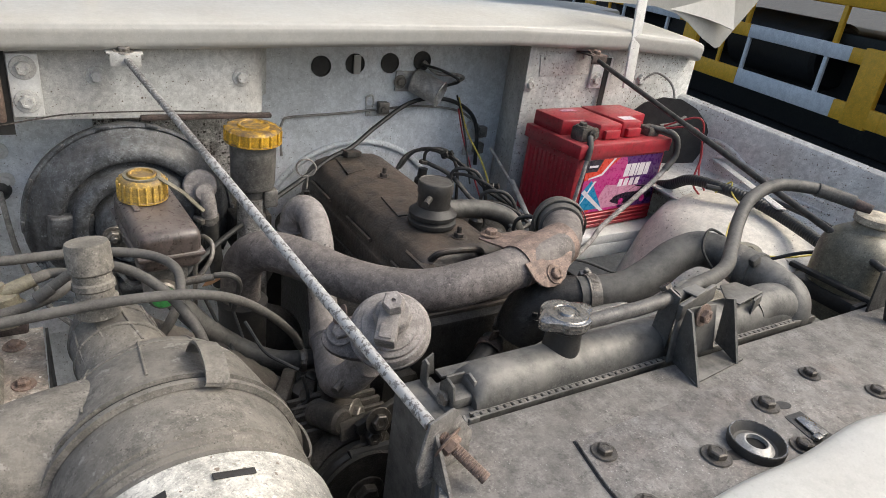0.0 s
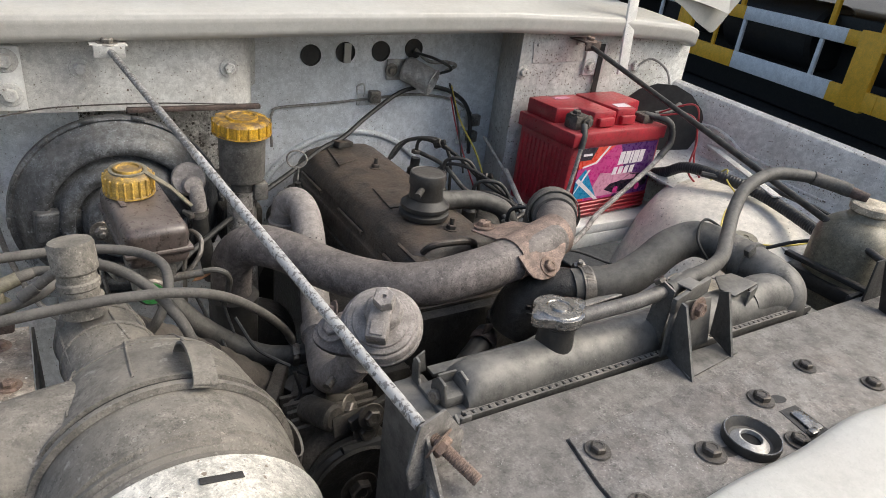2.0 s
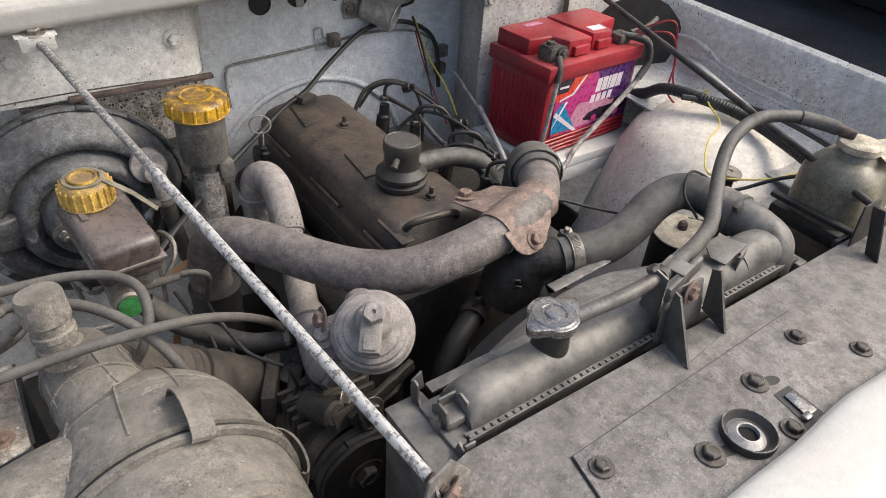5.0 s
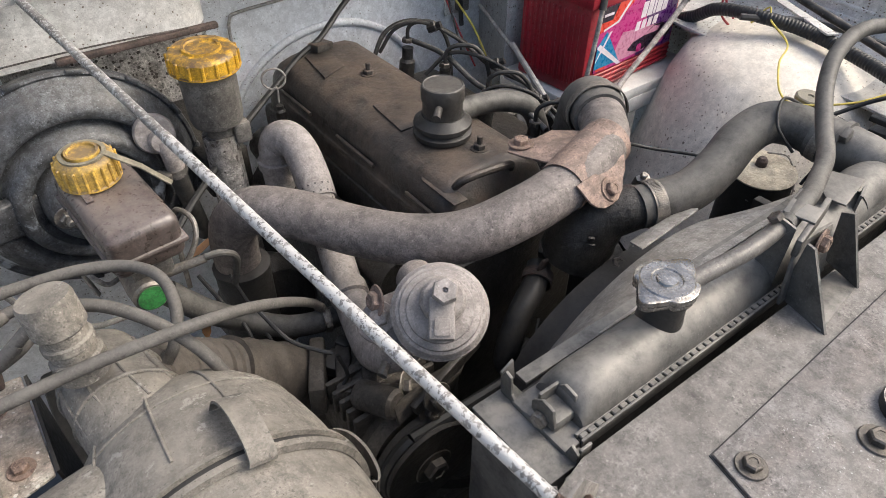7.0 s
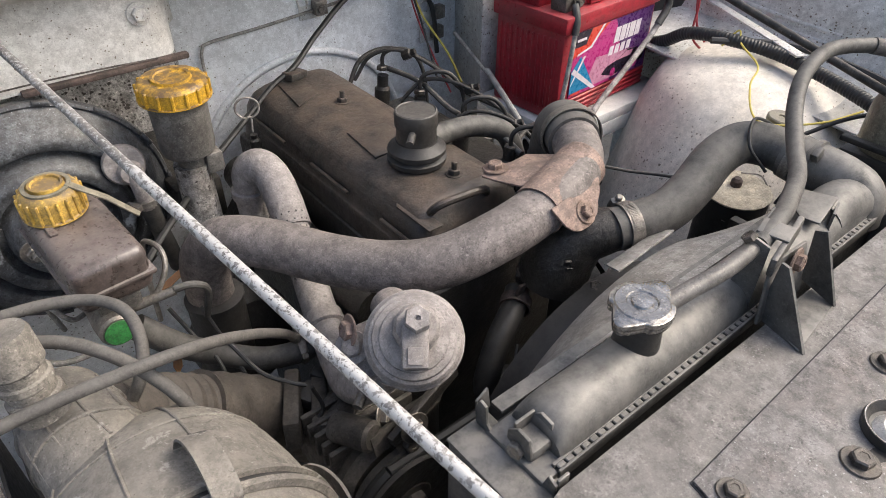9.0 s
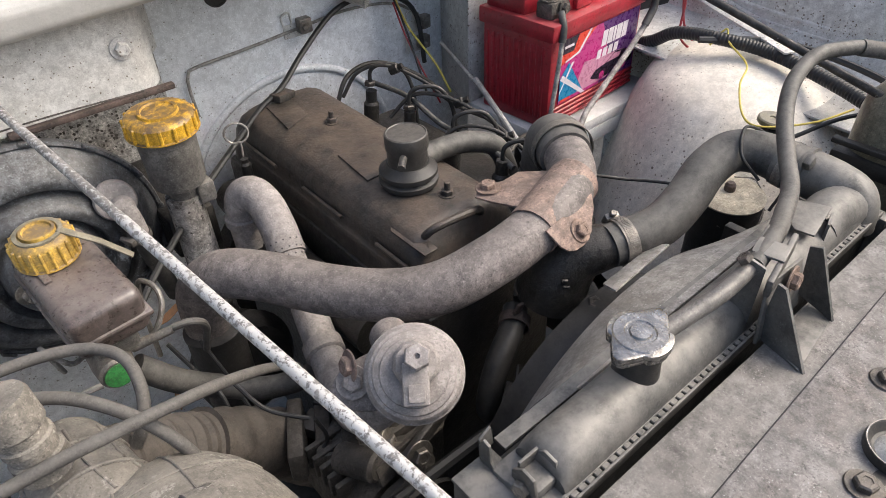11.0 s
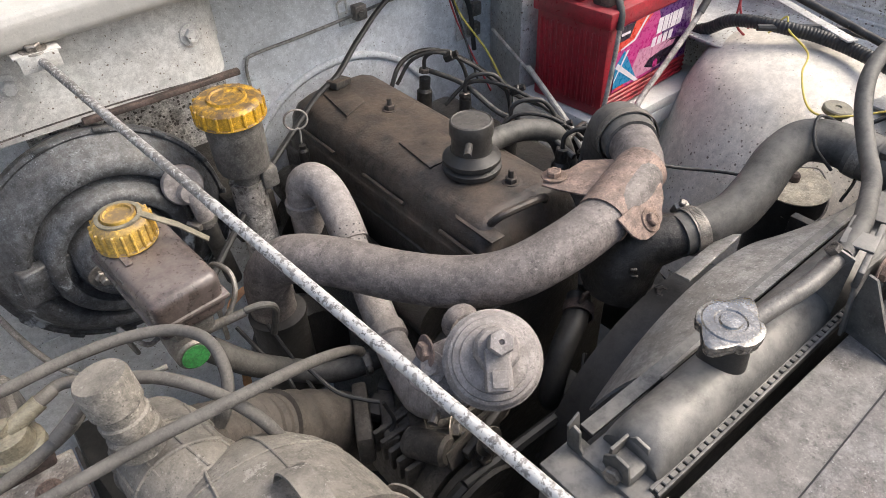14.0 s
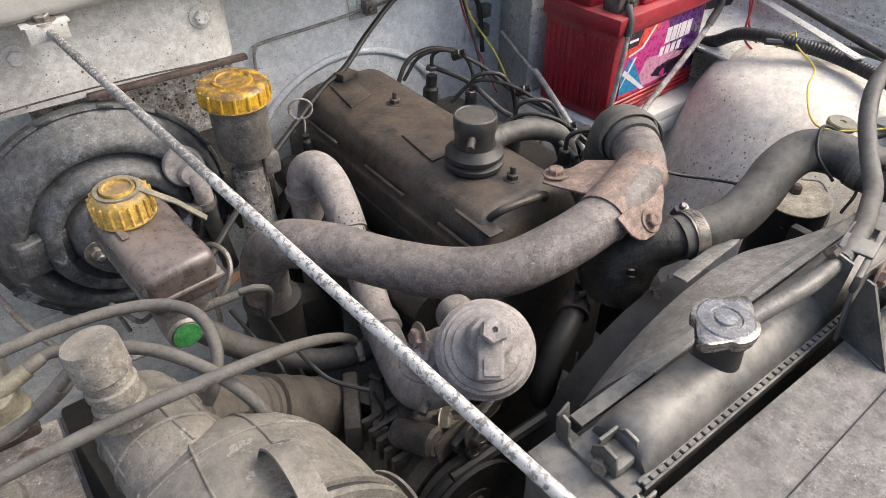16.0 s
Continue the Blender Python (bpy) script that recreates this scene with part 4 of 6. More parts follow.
# cable clip at the back of the cover
part("cable_clip", block(-0.02, 0.02, -0.012, 0.012, 0, 0.014, 0.003, pose(0.555, 1.228, 1.06, 0, 8, 20)), ENGINE, eng)
oil = thing("oil_filler", (0.552, 0.885, 1.055), "black oil filler neck with a dusty round breather cap", "oil filler")
part("neck", lathe([(0.040, 0), (0.036, 0.004), (0.034, 0.011), (0.0395, 0.014), (0.0405, 0.018), (0.0405, 0.021), (0.035, 0.024), (0.035, 0.027), (0.0395, 0.029), (0.0395, 0.034), (0.034, 0.038), (0.029, 0.044)], (0.553, 0.885, 1.050), (0, 0, 1), None, 32), BLACK, oil)
part("breather_cap", lathe([(0.0270, -0.008), (0.0270, 0.019), (0.0290, 0.022), (0.0290, 0.038), (0.0280, 0.041), (0.0262, 0.042), (0.0250, 0.0408), (0.0, 0.0408)], (0.553, 0.885, 1.095), (0, 0, 1), None, 32), OILCAP, oil, "dusty grey cap")
part("nipple", rod((0.540, 0.873, 1.116), (0.517, 0.851, 1.112), 0.0052, None, 12), OILCAP, oil)
breather = solo("breather_hose", tube([(0.578, 0.900, 1.076), (0.63, 0.910, 1.070), (0.68, 0.905, 1.064), (0.722, 0.888, 1.045), (0.738, 0.870, 0.99)], 0.016, None, 16), RUBBER, "dusty black breather hose beside the oil filler", "hose")

# injector pipes and fittings on the far side of the head
for i, (y, zz) in enumerate(((0.86, 1.035), (0.97, 1.04), (1.08, 1.045), (1.19, 1.05))):
    inj = thing("injector", (0.70, y, 0.97), "oily steel injector with a bent fuel pipe", "injector", "injectors")
    b = lathe([(0.014, 0), (0.014, 0.05), (0.010, 0.055), (0.010, 0.075)], (0.70, y, 0.965), (0.1, 0, 1), None, 16)
    part("nozzle_holder", b, CAST, inj)
    bolt((0.706, y, zz), (0.1, 0, 1), 0.009, inj, DARKSTEEL, False, "union_nut")
    part("fuel_pipe", tube([(0.707, y, zz), (0.71, y, zz + 0.025), (0.725, y - 0.012, zz + 0.036), (0.75, y - 0.03, zz + 0.03), (0.765, y - 0.045, zz - 0.01), (0.77, y - 0.05, zz - 0.10)], 0.0035, None, 10), BLACK, inj)
part("leak_off_rail", tube([(0.71, 0.84, 1.035), (0.715, 0.92, 1.05), (0.712, 1.0, 1.042), (0.72, 1.1, 1.055), (0.715, 1.2, 1.05)], 0.0045, None, 10), RUBBER, eng)
part("intake_manifold", block(0.69, 0.80, 0.74, 1.24, 0.90, 0.965, 0.018), CAST, eng)
part("fuel_filter_head", lathe([(0.04, 0), (0.04, 0.05), (0.03, 0.06), (0.02, 0.065)], (0.80, 1.05, 0.90), (0, 0, 1), None, 24), CAST, eng)
part("fuel_pump", lathe([(0.05, 0), (0.055, 0.04), (0.045, 0.12), (0.03, 0.13)], (0.80, 0.78, 0.86), (0, 1, 0), None, 24), CAST, eng)

# thermostat housing
th = thing("thermostat_housing", (0.60, 0.655, 0.97), "black cast thermostat housing bolted to the engine front", "thermostat housing")
part("flange", slab([(-0.055, -0.012), (0.055, -0.012), (0.058, 0.008), (0.03, 0.045), (-0.03, 0.045), (-0.058, 0.008)], pose(0.597, 0.648, 0.972, 12, 0, -60), 0.013, None, 0.002), CAST, th)
part("dome", tube([(0.60, 0.665, 0.975), (0.606, 0.66, 1.01), (0.62, 0.645, 1.04), (0.634, 0.628, 1.052), (0.650, 0.614, 1.058)], 0.03, None, 24, 8, [0.046, 0.044, 0.036, 0.030, 0.0255]), CAST, th)
bolt((0.613, 0.605, 0.985), (0, -0.2, 1), 0.010, th, DARKSTEEL)
bolt((0.577, 0.682, 0.985), (0, -0.2, 1), 0.010, th, DARKSTEEL)
for dx, dz in ((0, 0), (0.007, 0.008), (-0.004, 0.012)):
    part("cast_mark", block(-0.004, 0.004, -0.002, 0.002, -0.004, 0.004, 0.001, pose(0.583 + dx, 0.628, 1.02 + dz, 20, 0, -40)), CAST, th)

# ---- top radiator hose ----
tr = thing("radiator_hose", (0.72, 0.58, 1.05), "thick dusty black rubber radiator hose", "hose")
part("hose", tube([(0.640, 0.617, 1.058), (0.70, 0.594, 1.068), (0.75, 0.592, 1.085), (0.80, 0.598, 1.105), (0.84, 0.590, 1.117), (0.86, 0.560, 1.118), (0.862, 0.525, 1.114)], 0.0265, None, 22), RUBBER, tr)
clamp((0.658, 0.610, 1.060), (0.9, -0.35, 0.1), 0.0275, tr, 0.016, screw=-0.3)
clamp((0.862, 0.528, 1.115), (0, -1, -0.1), 0.0275, tr, screw=1.2)
part("tank_elbow", tube([(0.862, 0.540, 1.116), (0.862, 0.505, 1.115), (0.862, 0.472, 1.112), (0.862, 0.450, 1.102), (0.862, 0.444, 1.070)], 0.0285, None, 24), TANK, rad, "elbow outlet of the top tank")
part("elbow_bead", lathe([(0.027, -0.005), (0.0315, -0.003), (0.0315, 0.003), (0.027, 0.005)], (0.862, 0.508, 1.115), (0, -1, 0), None, 32), TANK, rad)
part("elbow_ear", block(-0.008, 0.008, -0.005, 0.005, 0, 0.014, 0.003, pose(0.842, 0.500, 1.136, 0, -30, 0)), TANK, rad)
part("tank_shoulder", tube([(0.780, 0.455, 1.098), (0.815, 0.455, 1.104), (0.85, 0.452, 1.100)], 0.027, None, 22), TANK, rad)
part("bent_tab", slab([(0.776, 0.479), (0.789, 0.447), (0.727, 0.436), (0.723, 0.455), (0.745, 0.480)], pose(0, 0, 1.1285, 0, 0, 0), 0.0025, None, 0.0008), TANK, rad, "flat bent tab of the shroud")
part("tab_leg", slab([(0.0, 0.0), (0.034, 0.0), (0.026, 0.034), (0.0, 0.034)], facing((0.781, 0.444, 1.098), (0.3, -1, 0)) @ pose(-0.03, 0, 0), 0.0025), TANK, rad)

# lower small hose with clamp
lh = thing("coolant_hose", (0.47, 0.64, 0.9), "bent black coolant hose below the pipe", "hose")
part("hose", tube([(0.565, 0.69, 0.953), (0.540, 0.672, 0.946), (0.508, 0.660, 0.926), (0.486, 0.652, 0.893), (0.480, 0.650, 0.862), (0.494, 0.652, 0.842), (0.535, 0.662, 0.838)], 0.0165, None, 18), BLACK, lh)
part("spring_clip", lathe([(0.018, -0.007), (0.0205, -0.007), (0.0205, 0.007), (0.018, 0.007)], (0.548, 0.675, 0.950), (0.8, 0.6, 0.2), None, 28, False), RUSTYDARK, lh)
part("clip_ears", block(-0.006, 0.006, -0.002, 0.002, 0, 0.018, 0.001, pose(0.548, 0.672, 0.968, 10, 10, 0)), RUSTYDARK, lh)

# ---- charge pipe over the engine front ----
cp = thing("charge_pipe", (0.45, 0.75, 0.9), "dusty grey metal air pipe bending over the engine", "pipe")
PIPE = [(0.262, 0.955, 0.905), (0.260, 0.955, 0.955), (0.264, 0.946, 1.002), (0.284, 0.918, 1.032), (0.318, 0.870, 1.040), (0.365, 0.800, 1.036), (0.405, 0.742, 1.042), (0.450, 0.700, 1.054), (0.510, 0.680, 1.071), (0.570, 0.675, 1.084), (0.630, 0.683, 1.092), (0.672, 0.705, 1.097), (0.700, 0.735, 1.100), (0.716, 0.762, 1.098)]
part("pipe", tube(PIPE, 0.0305, None, 28, 8), ALU, cp)
part("rubber_sleeve", tube([(0.262, 0.950, 0.93), (0.262, 0.951, 0.90), (0.262, 0.953, 0.80)], 0.037, None, 26), BLACK, cp, "black rubber sleeve at the lower end")
part("rubber_lip", lathe([(0.033, 0), (0.0385, 0.002), (0.0385, 0.007), (0.033, 0.009)], (0.262, 0.950, 0.926), (0, 0, 1), None, 32), BLACK, cp)
part("rubber_elbow", tube([(0.704, 0.742, 1.100), (0.722, 0.768, 1.098), (0.742, 0.795, 1.082), (0.752, 0.812, 1.045), (0.752, 0.818, 1.0)], 0.037, None, 28, 8, [0.0345, 0.0385, 0.041, 0.039, 0.037]), RUBBER_GREY, cp, "dusty rubber elbow")
clamp((0.716, 0.759, 1.099), (0.55, 0.8, -0.05), 0.0392, cp, 0.014, 1.9)
# saddle bracket over the pipe
b = bmesh.new()


def saddle(u, v):
    p0, p1 = Vector((0.568, 0.6745, 1.0842)), Vector((0.672, 0.701, 1.0965))
    c = p0.lerp(p1, u)
    d = (p1 - p0).normalized()
    s = d.cross(Vector((0, 0, 1))).normalized()
    w = s.cross(d)
    a = radians(-44 + 10 * math.sin(9 * u) * (1 - v) + 200 * v)
    r = 0.0325
    return c + (math.cos(a) * s + math.sin(a) * w) * r


part("saddle", sheet(saddle, 10, 24, 0.0015), RUSTY, cp, "rusty brown saddle bracket", 60)
part("bracket_plate", slab([(0, 0), (0.075, -0.002), (0.082, 0.026), (0.060, 0.062), (0.034, 0.066), (0.008, 0.085), (-0.012, 0.075), (-0.010, 0.05)], pose(0.590, 0.698, 1.092, -6, -4, 8), 0.003, None, 0.0008), RUSTY, cp, "flat rusty bracket plate")
bolt((0.590, 0.770, 1.089), (0.0, 0.1, 1), 0.009, cp, RUSTBOLT)
part("bracket_tongue", slab([(-0.047, 0.026), (-0.040, 0.000), (-0.033, -0.009), (-0.023, -0.014), (-0.010, -0.0155), (0.004, -0.0145), (0.016, -0.009), (0.026, 0.002), (0.038, 0.010), (0.048, 0.026)], facing((0.610, 0.6385, 1.0845), (0.10, -0.72, 0.68)), 0.003, None, 0.0008), RUSTY, cp)
bolt((0.608, 0.6365, 1.0870), (0.10, -0.72, 0.68), 0.0080, cp, RUSTBOLT)

# ---- EGR valve and its heat-wrapped pipe ----
egr = thing("vacuum_valve", (0.34, 0.63, 1.0), "dusty grey round vacuum diaphragm valve with hexagonal plug", "valve")
AX = Vector((-0.36, -0.50, 0.79)).normalized()
C = Vector((0.343, 0.612, 1.070))
fr = facing(C + AX * 0.020, AX, (0.33, 0.43, 0.84))
UP = (fr.to_3x3() @ Vector((0.3, 1, 0))).normalized()
part("diaphragm", lathe([(0.030, -0.026), (0.044, -0.020), (0.0485, -0.012), (0.0485, -0.004), (0.0465, -0.002), (0.0465, 0.001), (0.043, 0.006), (0.040, 0.007), (0.039, 0.011), (0.033, 0.013), (0.032, 0.016), (0.024, 0.019), (0.022, 0.019)], C, AX, None, 48), HEAT, egr, "stepped round diaphragm")
part("turret", lathe([(0.023, 0.018), (0.022, 0.030), (0.019, 0.034), (0.012, 0.035)], C + UP * 0.008, AX, None, 10), HEAT, egr)
part("hex_plug", lathe([(0.0125, 0.034), (0.0125, 0.060), (0.011, 0.062), (0.003, 0.062), (0.002, 0.058)], C + UP * 0.012, AX, None, 6), HEAT, egr, "hexagonal plug")
part("connector", block(-0.011, 0.013, -0.031, 0.008, 0.0, 0.026, 0.003, fr), HEAT, egr)
part("connector_latch", block(-0.006, 0.009, -0.028, -0.012, 0.026, 0.029, 0.0015, fr), HEAT, egr)
part("stem", rod(C - AX * 0.02, C - AX * 0.07, 0.022, None, 20), HEAT, egr)
part("base_flange", slab(disc_poly(0.060, 28, 0.030), facing(C - AX * 0.050, AX) @ pose(-0.026, 0.0, 0, 0, 0, 12), 0.012, None, 0.002), ALU, egr, "oval base flange")
bolt(C - AX * 0.0375 + Vector((-0.052, 0.034, 0.0)), AX, 0.0095, egr, HEAT)
bolt(C - AX * 0.030 + Vector((-0.045, 0.045, 0.01)), (-1, 0.2, 0.3), 0.009, egr, RUSTY)
part("neck_boss", lathe([(0.022, 0), (0.018, 0.012), (0.018, 0.02)], (0.375, 0.700, 1.030), (-0.3, -0.9, 0.3), None, 20), ALU, egr)
hp_ = thing("exhaust_gas_pipe", (0.37, 0.9, 0.95), "grey heat-wrapped exhaust gas pipe with a tight bend", "pipe")
part("wrapped_bend", tube([(0.386, 1.072, 0.94), (0.385, 1.072, 0.99), (0.388, 1.068, 1.020), (0.396, 1.048, 1.034), (0.400, 1.020, 1.028), (0.396, 0.985, 1.008), (0.388, 0.950, 0.984)], 0.0252, None, 20), HEAT, hp_, "grey wrapped upper bend")
part("collar", lathe([(0.025, -0.008), (0.0290, -0.006), (0.0290, 0.006), (0.025, 0.008)], (0.385, 1.072, 0.985), (0, 0, 1), None, 24), HEAT, hp_)
part("lower_pipe", tube([(0.393, 0.970, 0.999), (0.386, 0.945, 0.980), (0.372, 0.89, 0.945), (0.356, 0.83, 0.917), (0.338, 0.765, 0.912), (0.326, 0.715, 0.925), (0.330, 0.680, 0.955), (0.342, 0.660, 0.990)], 0.0225, None, 20), HEAT, hp_)
part("collar", lathe([(0.0215, -0.012), (0.0265, -0.009), (0.0265, 0.009), (0.0215, 0.012)], (0.356, 0.83, 0.917), (-0.25, -0.95, -0.2), None, 24), HEAT, hp_)
b = bmesh.new()
for i in range(9):
    for j in range(14):
        a = 2 * math.pi * (j + 0.5 * (i % 2)) / 14
        p = Vector((0.390, 0.960, 0.997)).lerp(Vector((0.372, 0.89, 0.945)), i / 8)
        f3 = frame_of(Vector((0.018, 0.07, 0.052)))
        d = f3 @ Vector((math.cos(a), math.sin(a), 0))
        slab(disc_poly(0.0013, 6), facing(p + d * 0.0224, d, f3.col[2]), 0.0005, b)
part("perforations", b, BLACK, hp_, kind="stuff")

# ---- brake booster and master cylinder ----
bo = thing("brake_booster", (0.145, 1.2, 0.84), "large round dark brake booster coated with dust", "brake booster")
BC = (0.139, 1.300, 0.998)
part("rear_shell", lathe([(0.09, 0.0), (0.112, 0.012), (0.120, 0.05), (0.150, 0.124)], BC, (0, -1, 0), None, 72), PAINT_BLUE, bo, "pale rear shell")
b = lathe([(0.150, 0.120), (0.1610, 0.122), (0.1635, 0.130), (0.1620, 0.137), (0.1575, 0.139), (0.1545, 0.137), (0.150, 0.140), (0.142, 0.152), (0.132, 0.164), (0.122, 0.171), (0.113, 0.172), (0.1085, 0.168), (0.1065, 0.156), (0.1030, 0.153), (0.0990, 0.156), (0.0960, 0.176), (0.090, 0.186), (0.082, 0.188), (0.0745, 0.184), (0.0720, 0.170), (0.0680, 0.166), (0.0635, 0.169), (0.060, 0.190), (0.053, 0.203), (0.042, 0.207), (0.030, 0.208), (0.0, 0.208)], BC, (0, -1, 0), None, 96)
part("front_shell", b, BOOST, bo, "ridged dark front shell", 50)
for i in range(14):
    a = 2 * math.pi * i / 14
    part("crimp_tab", block(-0.010, 0.010, -0.006, 0.0035, -0.003, 0.003, 0.002, pose(BC[0] + 0.1610 * math.cos(a), BC[1] - 0.136, BC[2] + 0.1610 * math.sin(a), 0, 90 - math.degrees(a), 0)), BOOST, bo)
part("blank_pad", block(-0.030, 0.036, -0.012, 0.010, -0.026, 0.026, 0.005, pose(0.040, 1.133, 1.00, 0, 4, 14), None, 3), BOOST, bo)
VX = Vector((-0.10, -0.86, 0.30)).normalized()
vv = part("check_valve", lathe([(0.020, -0.045), (0.022, -0.020), (0.027, -0.012), (0.0275, 0.0), (0.025, 0.005), (0.0, 0.006)], (0.236, 1.112, 1.066), VX, None, 32), HEAT, bo, "pale grey check valve")
part("valve_nose", lathe([(0.017, 0.0), (0.0165, 0.012), (0.013, 0.018), (0.0, 0.020)], (0.240, 1.108, 1.056), VX, None, 24), HEAT, vv)
part("valve_neck", tube([(0.242, 1.098, 1.058), (0.244, 1.090, 1.042), (0.246, 1.092, 1.018), (0.248, 1.098, 1.0)], 0.0125, None, 18), HEAT, vv)
clamp((0.246, 1.0925, 1.016), (0.05, 0.05, -1), 0.0135, vv, 0.008, 0.4)
part("valve_hose", tube([(0.247, 1.094, 1.012), (0.250, 1.102, 0.98), (0.258, 1.115, 0.93), (0.27, 1.14, 0.86)], 0.0125, None, 16), RUBBER, bo)

mc = thing("master_cylinder", (0.14, 0.95, 0.98), "dusty brake master cylinder with brown stained fluid reservoir", "brake master cylinder")
part("cylinder", lathe([(0.030, 0), (0.030, 0.02), (0.022, 0.024), (0.022, 0.20), (0.020, 0.222), (0.017, 0.225), (0.0, 0.226)], (0.140, 1.098, 1.000), (-0.02, -1, 0.02), None, 28), STEEL, mc)
part("green_mark", lathe([(0.0155, 0), (0.0155, 0.0015), (0.0, 0.0025)], (0.1355, 0.8725, 1.0045), (-0.02, -1, 0.02), None, 24), GREEN, mc, "dab of green paint on the end")
part("mount_flange", slab(disc_poly(0.052, 24, 0.028), facing((0.142, 1.100, 0.999), (0, -1, 0)), 0.012, None, 0.002), STEEL, mc)
bolt((0.098, 1.088, 1.002), (0, -1, 0), 0.009, mc, STEEL, True, "nut", 0.008)
part("fluid_reservoir", block(-0.040, 0.040, -0.085, 0.075, 0, 0.058, 0.012, pose(0.142, 0.955, 1.046, 3, 0, 5), None, 4), RESERVOIR, mc, "brown stained reservoir")
part("reservoir_seam", block(-0.043, 0.043, -0.088, 0.078, 0.020, 0.027, 0.003, pose(0.142, 0.955, 1.046, 3, 0, 5)), RESERVOIR, mc)
part("reservoir_foot", block(-0.025, 0.025, -0.07, 0.06, -0.03, 0.006, 0.008, pose(0.142, 0.955, 1.046, 3, 0, 5)), MURKY, mc)
part("ledge", block(-0.004, 0.004, -0.013, 0.013, 0, 0.003, 0.001, pose(0.118, 0.952, 1.104, 3, 0, 5)), RESERVOIR, mc)


def cap(at, r, h, material, parent, ribs, label):
    at = Vector(at)
    b = lathe([(r * 0.9, 0), (r * 1.02, 0.002), (r * 1.02, h * 0.12), (r * 0.96, h * 0.16), (r * 0.95, h * 0.80), (r * 0.88, h * 0.94), (r * 0.78, h), (r * 0.56, h), (r * 0.54, h * 1.14), (r * 0.46, h * 1.14), (r * 0.43, h * 1.06), (r * 0.3, h * 1.05), (0, h * 1.07)], at, (0, -0.06, 1), None, 48)
    c = part("cap", b, material, parent, label)
    for i in range(ribs):
        a = 360 * i / ribs
        part("rib", block(-0.003, 0.0022, -r * 0.05, r * 0.05, h * 0.06, h * 0.86, 0.0012, Matrix.Translation(at) @ pose(0, 0, 0, 3.4, 0, 0) @ pose(0, 0, 0, 0, 0, a) @ pose(r * 0.965, 0, 0), None, 1), material, c)


cap((0.133, 0.984, 1.106), 0.0325, 0.033, YELLOW_PALE, mc, 20, "faded yellow ribbed filler cap")
for k, (p, q) in enumerate((((0.150, 0.972, 1.140), (0.180, 0.948, 1.122)), ((0.180, 0.948, 1.122), (0.203, 0.934, 1.098)))):
    u, w = Vector(q) - Vector(p), Vector((0.3, 0.9, 0.1))
    part("cap_strap", slab([(0, -0.0045), (u.length + 0.001, -0.0045), (u.length + 0.001, 0.0045), (0, 0.0045)], Matrix.Translation(p) @ Matrix((u.normalized(), (w - u.normalized() * w.dot(u.normalized())).normalized(), u.normalized().cross((w - u.normalized() * w.dot(u.normalized())).normalized()))).transposed().to_4x4(), 0.0022, None, 0.0006), OLIVE, mc, "flat plastic cap strap")
part("strap_ring", lathe([(0.0200, 0.0), (0.0245, 0.0005), (0.0245, 0.0030), (0.0200, 0.0030)], (0.133, 0.982, 1.1385), (0, -0.06, 1), None, 36, False), OLIVE, mc)
part("brake_pipe", tube([(0.165, 0.905, 1.005), (0.185, 0.895, 1.015), (0.205, 0.90, 1.04), (0.210, 0.92, 1.055), (0.20, 0.95, 1.05), (0.195, 0.96, 1.0), (0.19, 0.95, 0.93)], 0.0033, None, 10), STEEL, mc)
part("union", rod((0.160, 0.90, 1.008), (0.205, 0.885, 1.018), 0.0065, None, 12, 0.005), STEEL, mc)
part("brake_pipe", tube([(0.118, 0.94, 0.995), (0.10, 0.925, 1.005), (0.085, 0.93, 1.03), (0.082, 0.95, 1.02), (0.09, 0.97, 0.96)], 0.003, None, 10), WIRE_GREY, mc)
part("hydraulic_hose", tube([(0.205, 0.885, 1.02), (0.225, 0.88, 1.02), (0.24, 0.885, 1.0), (0.235, 0.90, 0.95)], 0.0045, None, 10), RUBBER, mc)

cl = thing("clutch_reservoir", (0.32, 1.10, 0.95), "murky plastic fluid reservoir with a large yellow ribbed cap", "fluid reservoir")
part("cup", lathe([(0.018, 0), (0.020, 0.020), (0.034, 0.028), (0.0365, 0.036), (0.038, 0.11), (0.040, 0.112)], (0.320, 1.098, 1.038), (0, 0, 1), None, 40), MURKY, cl, "murky grey plastic cup")
cap((0.320, 1.098, 1.145), 0.0465, 0.026, YELLOW, cl, 16, "bright yellow ribbed cap, dirty on top")
part("cylinder", rod((0.318, 1.10, 0.80), (0.318, 1.10, 1.045), 0.027, None, 24, 0.024), SOOT, cl, "pale cylinder spotted with grime")
part("foot_nipple", block(0.333, 0.358, 1.075, 1.100, 1.030, 1.062, 0.005), MURKY, cl)
part("holder", block(0.29, 0.36, 1.115, 1.325, 0.93, 1.00, 0.006), CAST, cl)

# ---- air filter, a big canister lying along the car ----
af = thing("air_filter", (0.1, 0.5, 0.84), "dusty beige cylindrical air filter with chipped cream band", "air filter")
AC = (0.098, 0.0, 0.972)
YD = (0, -1, 0)


def along(pairs):
    return [(r, -y) for r, y in pairs]


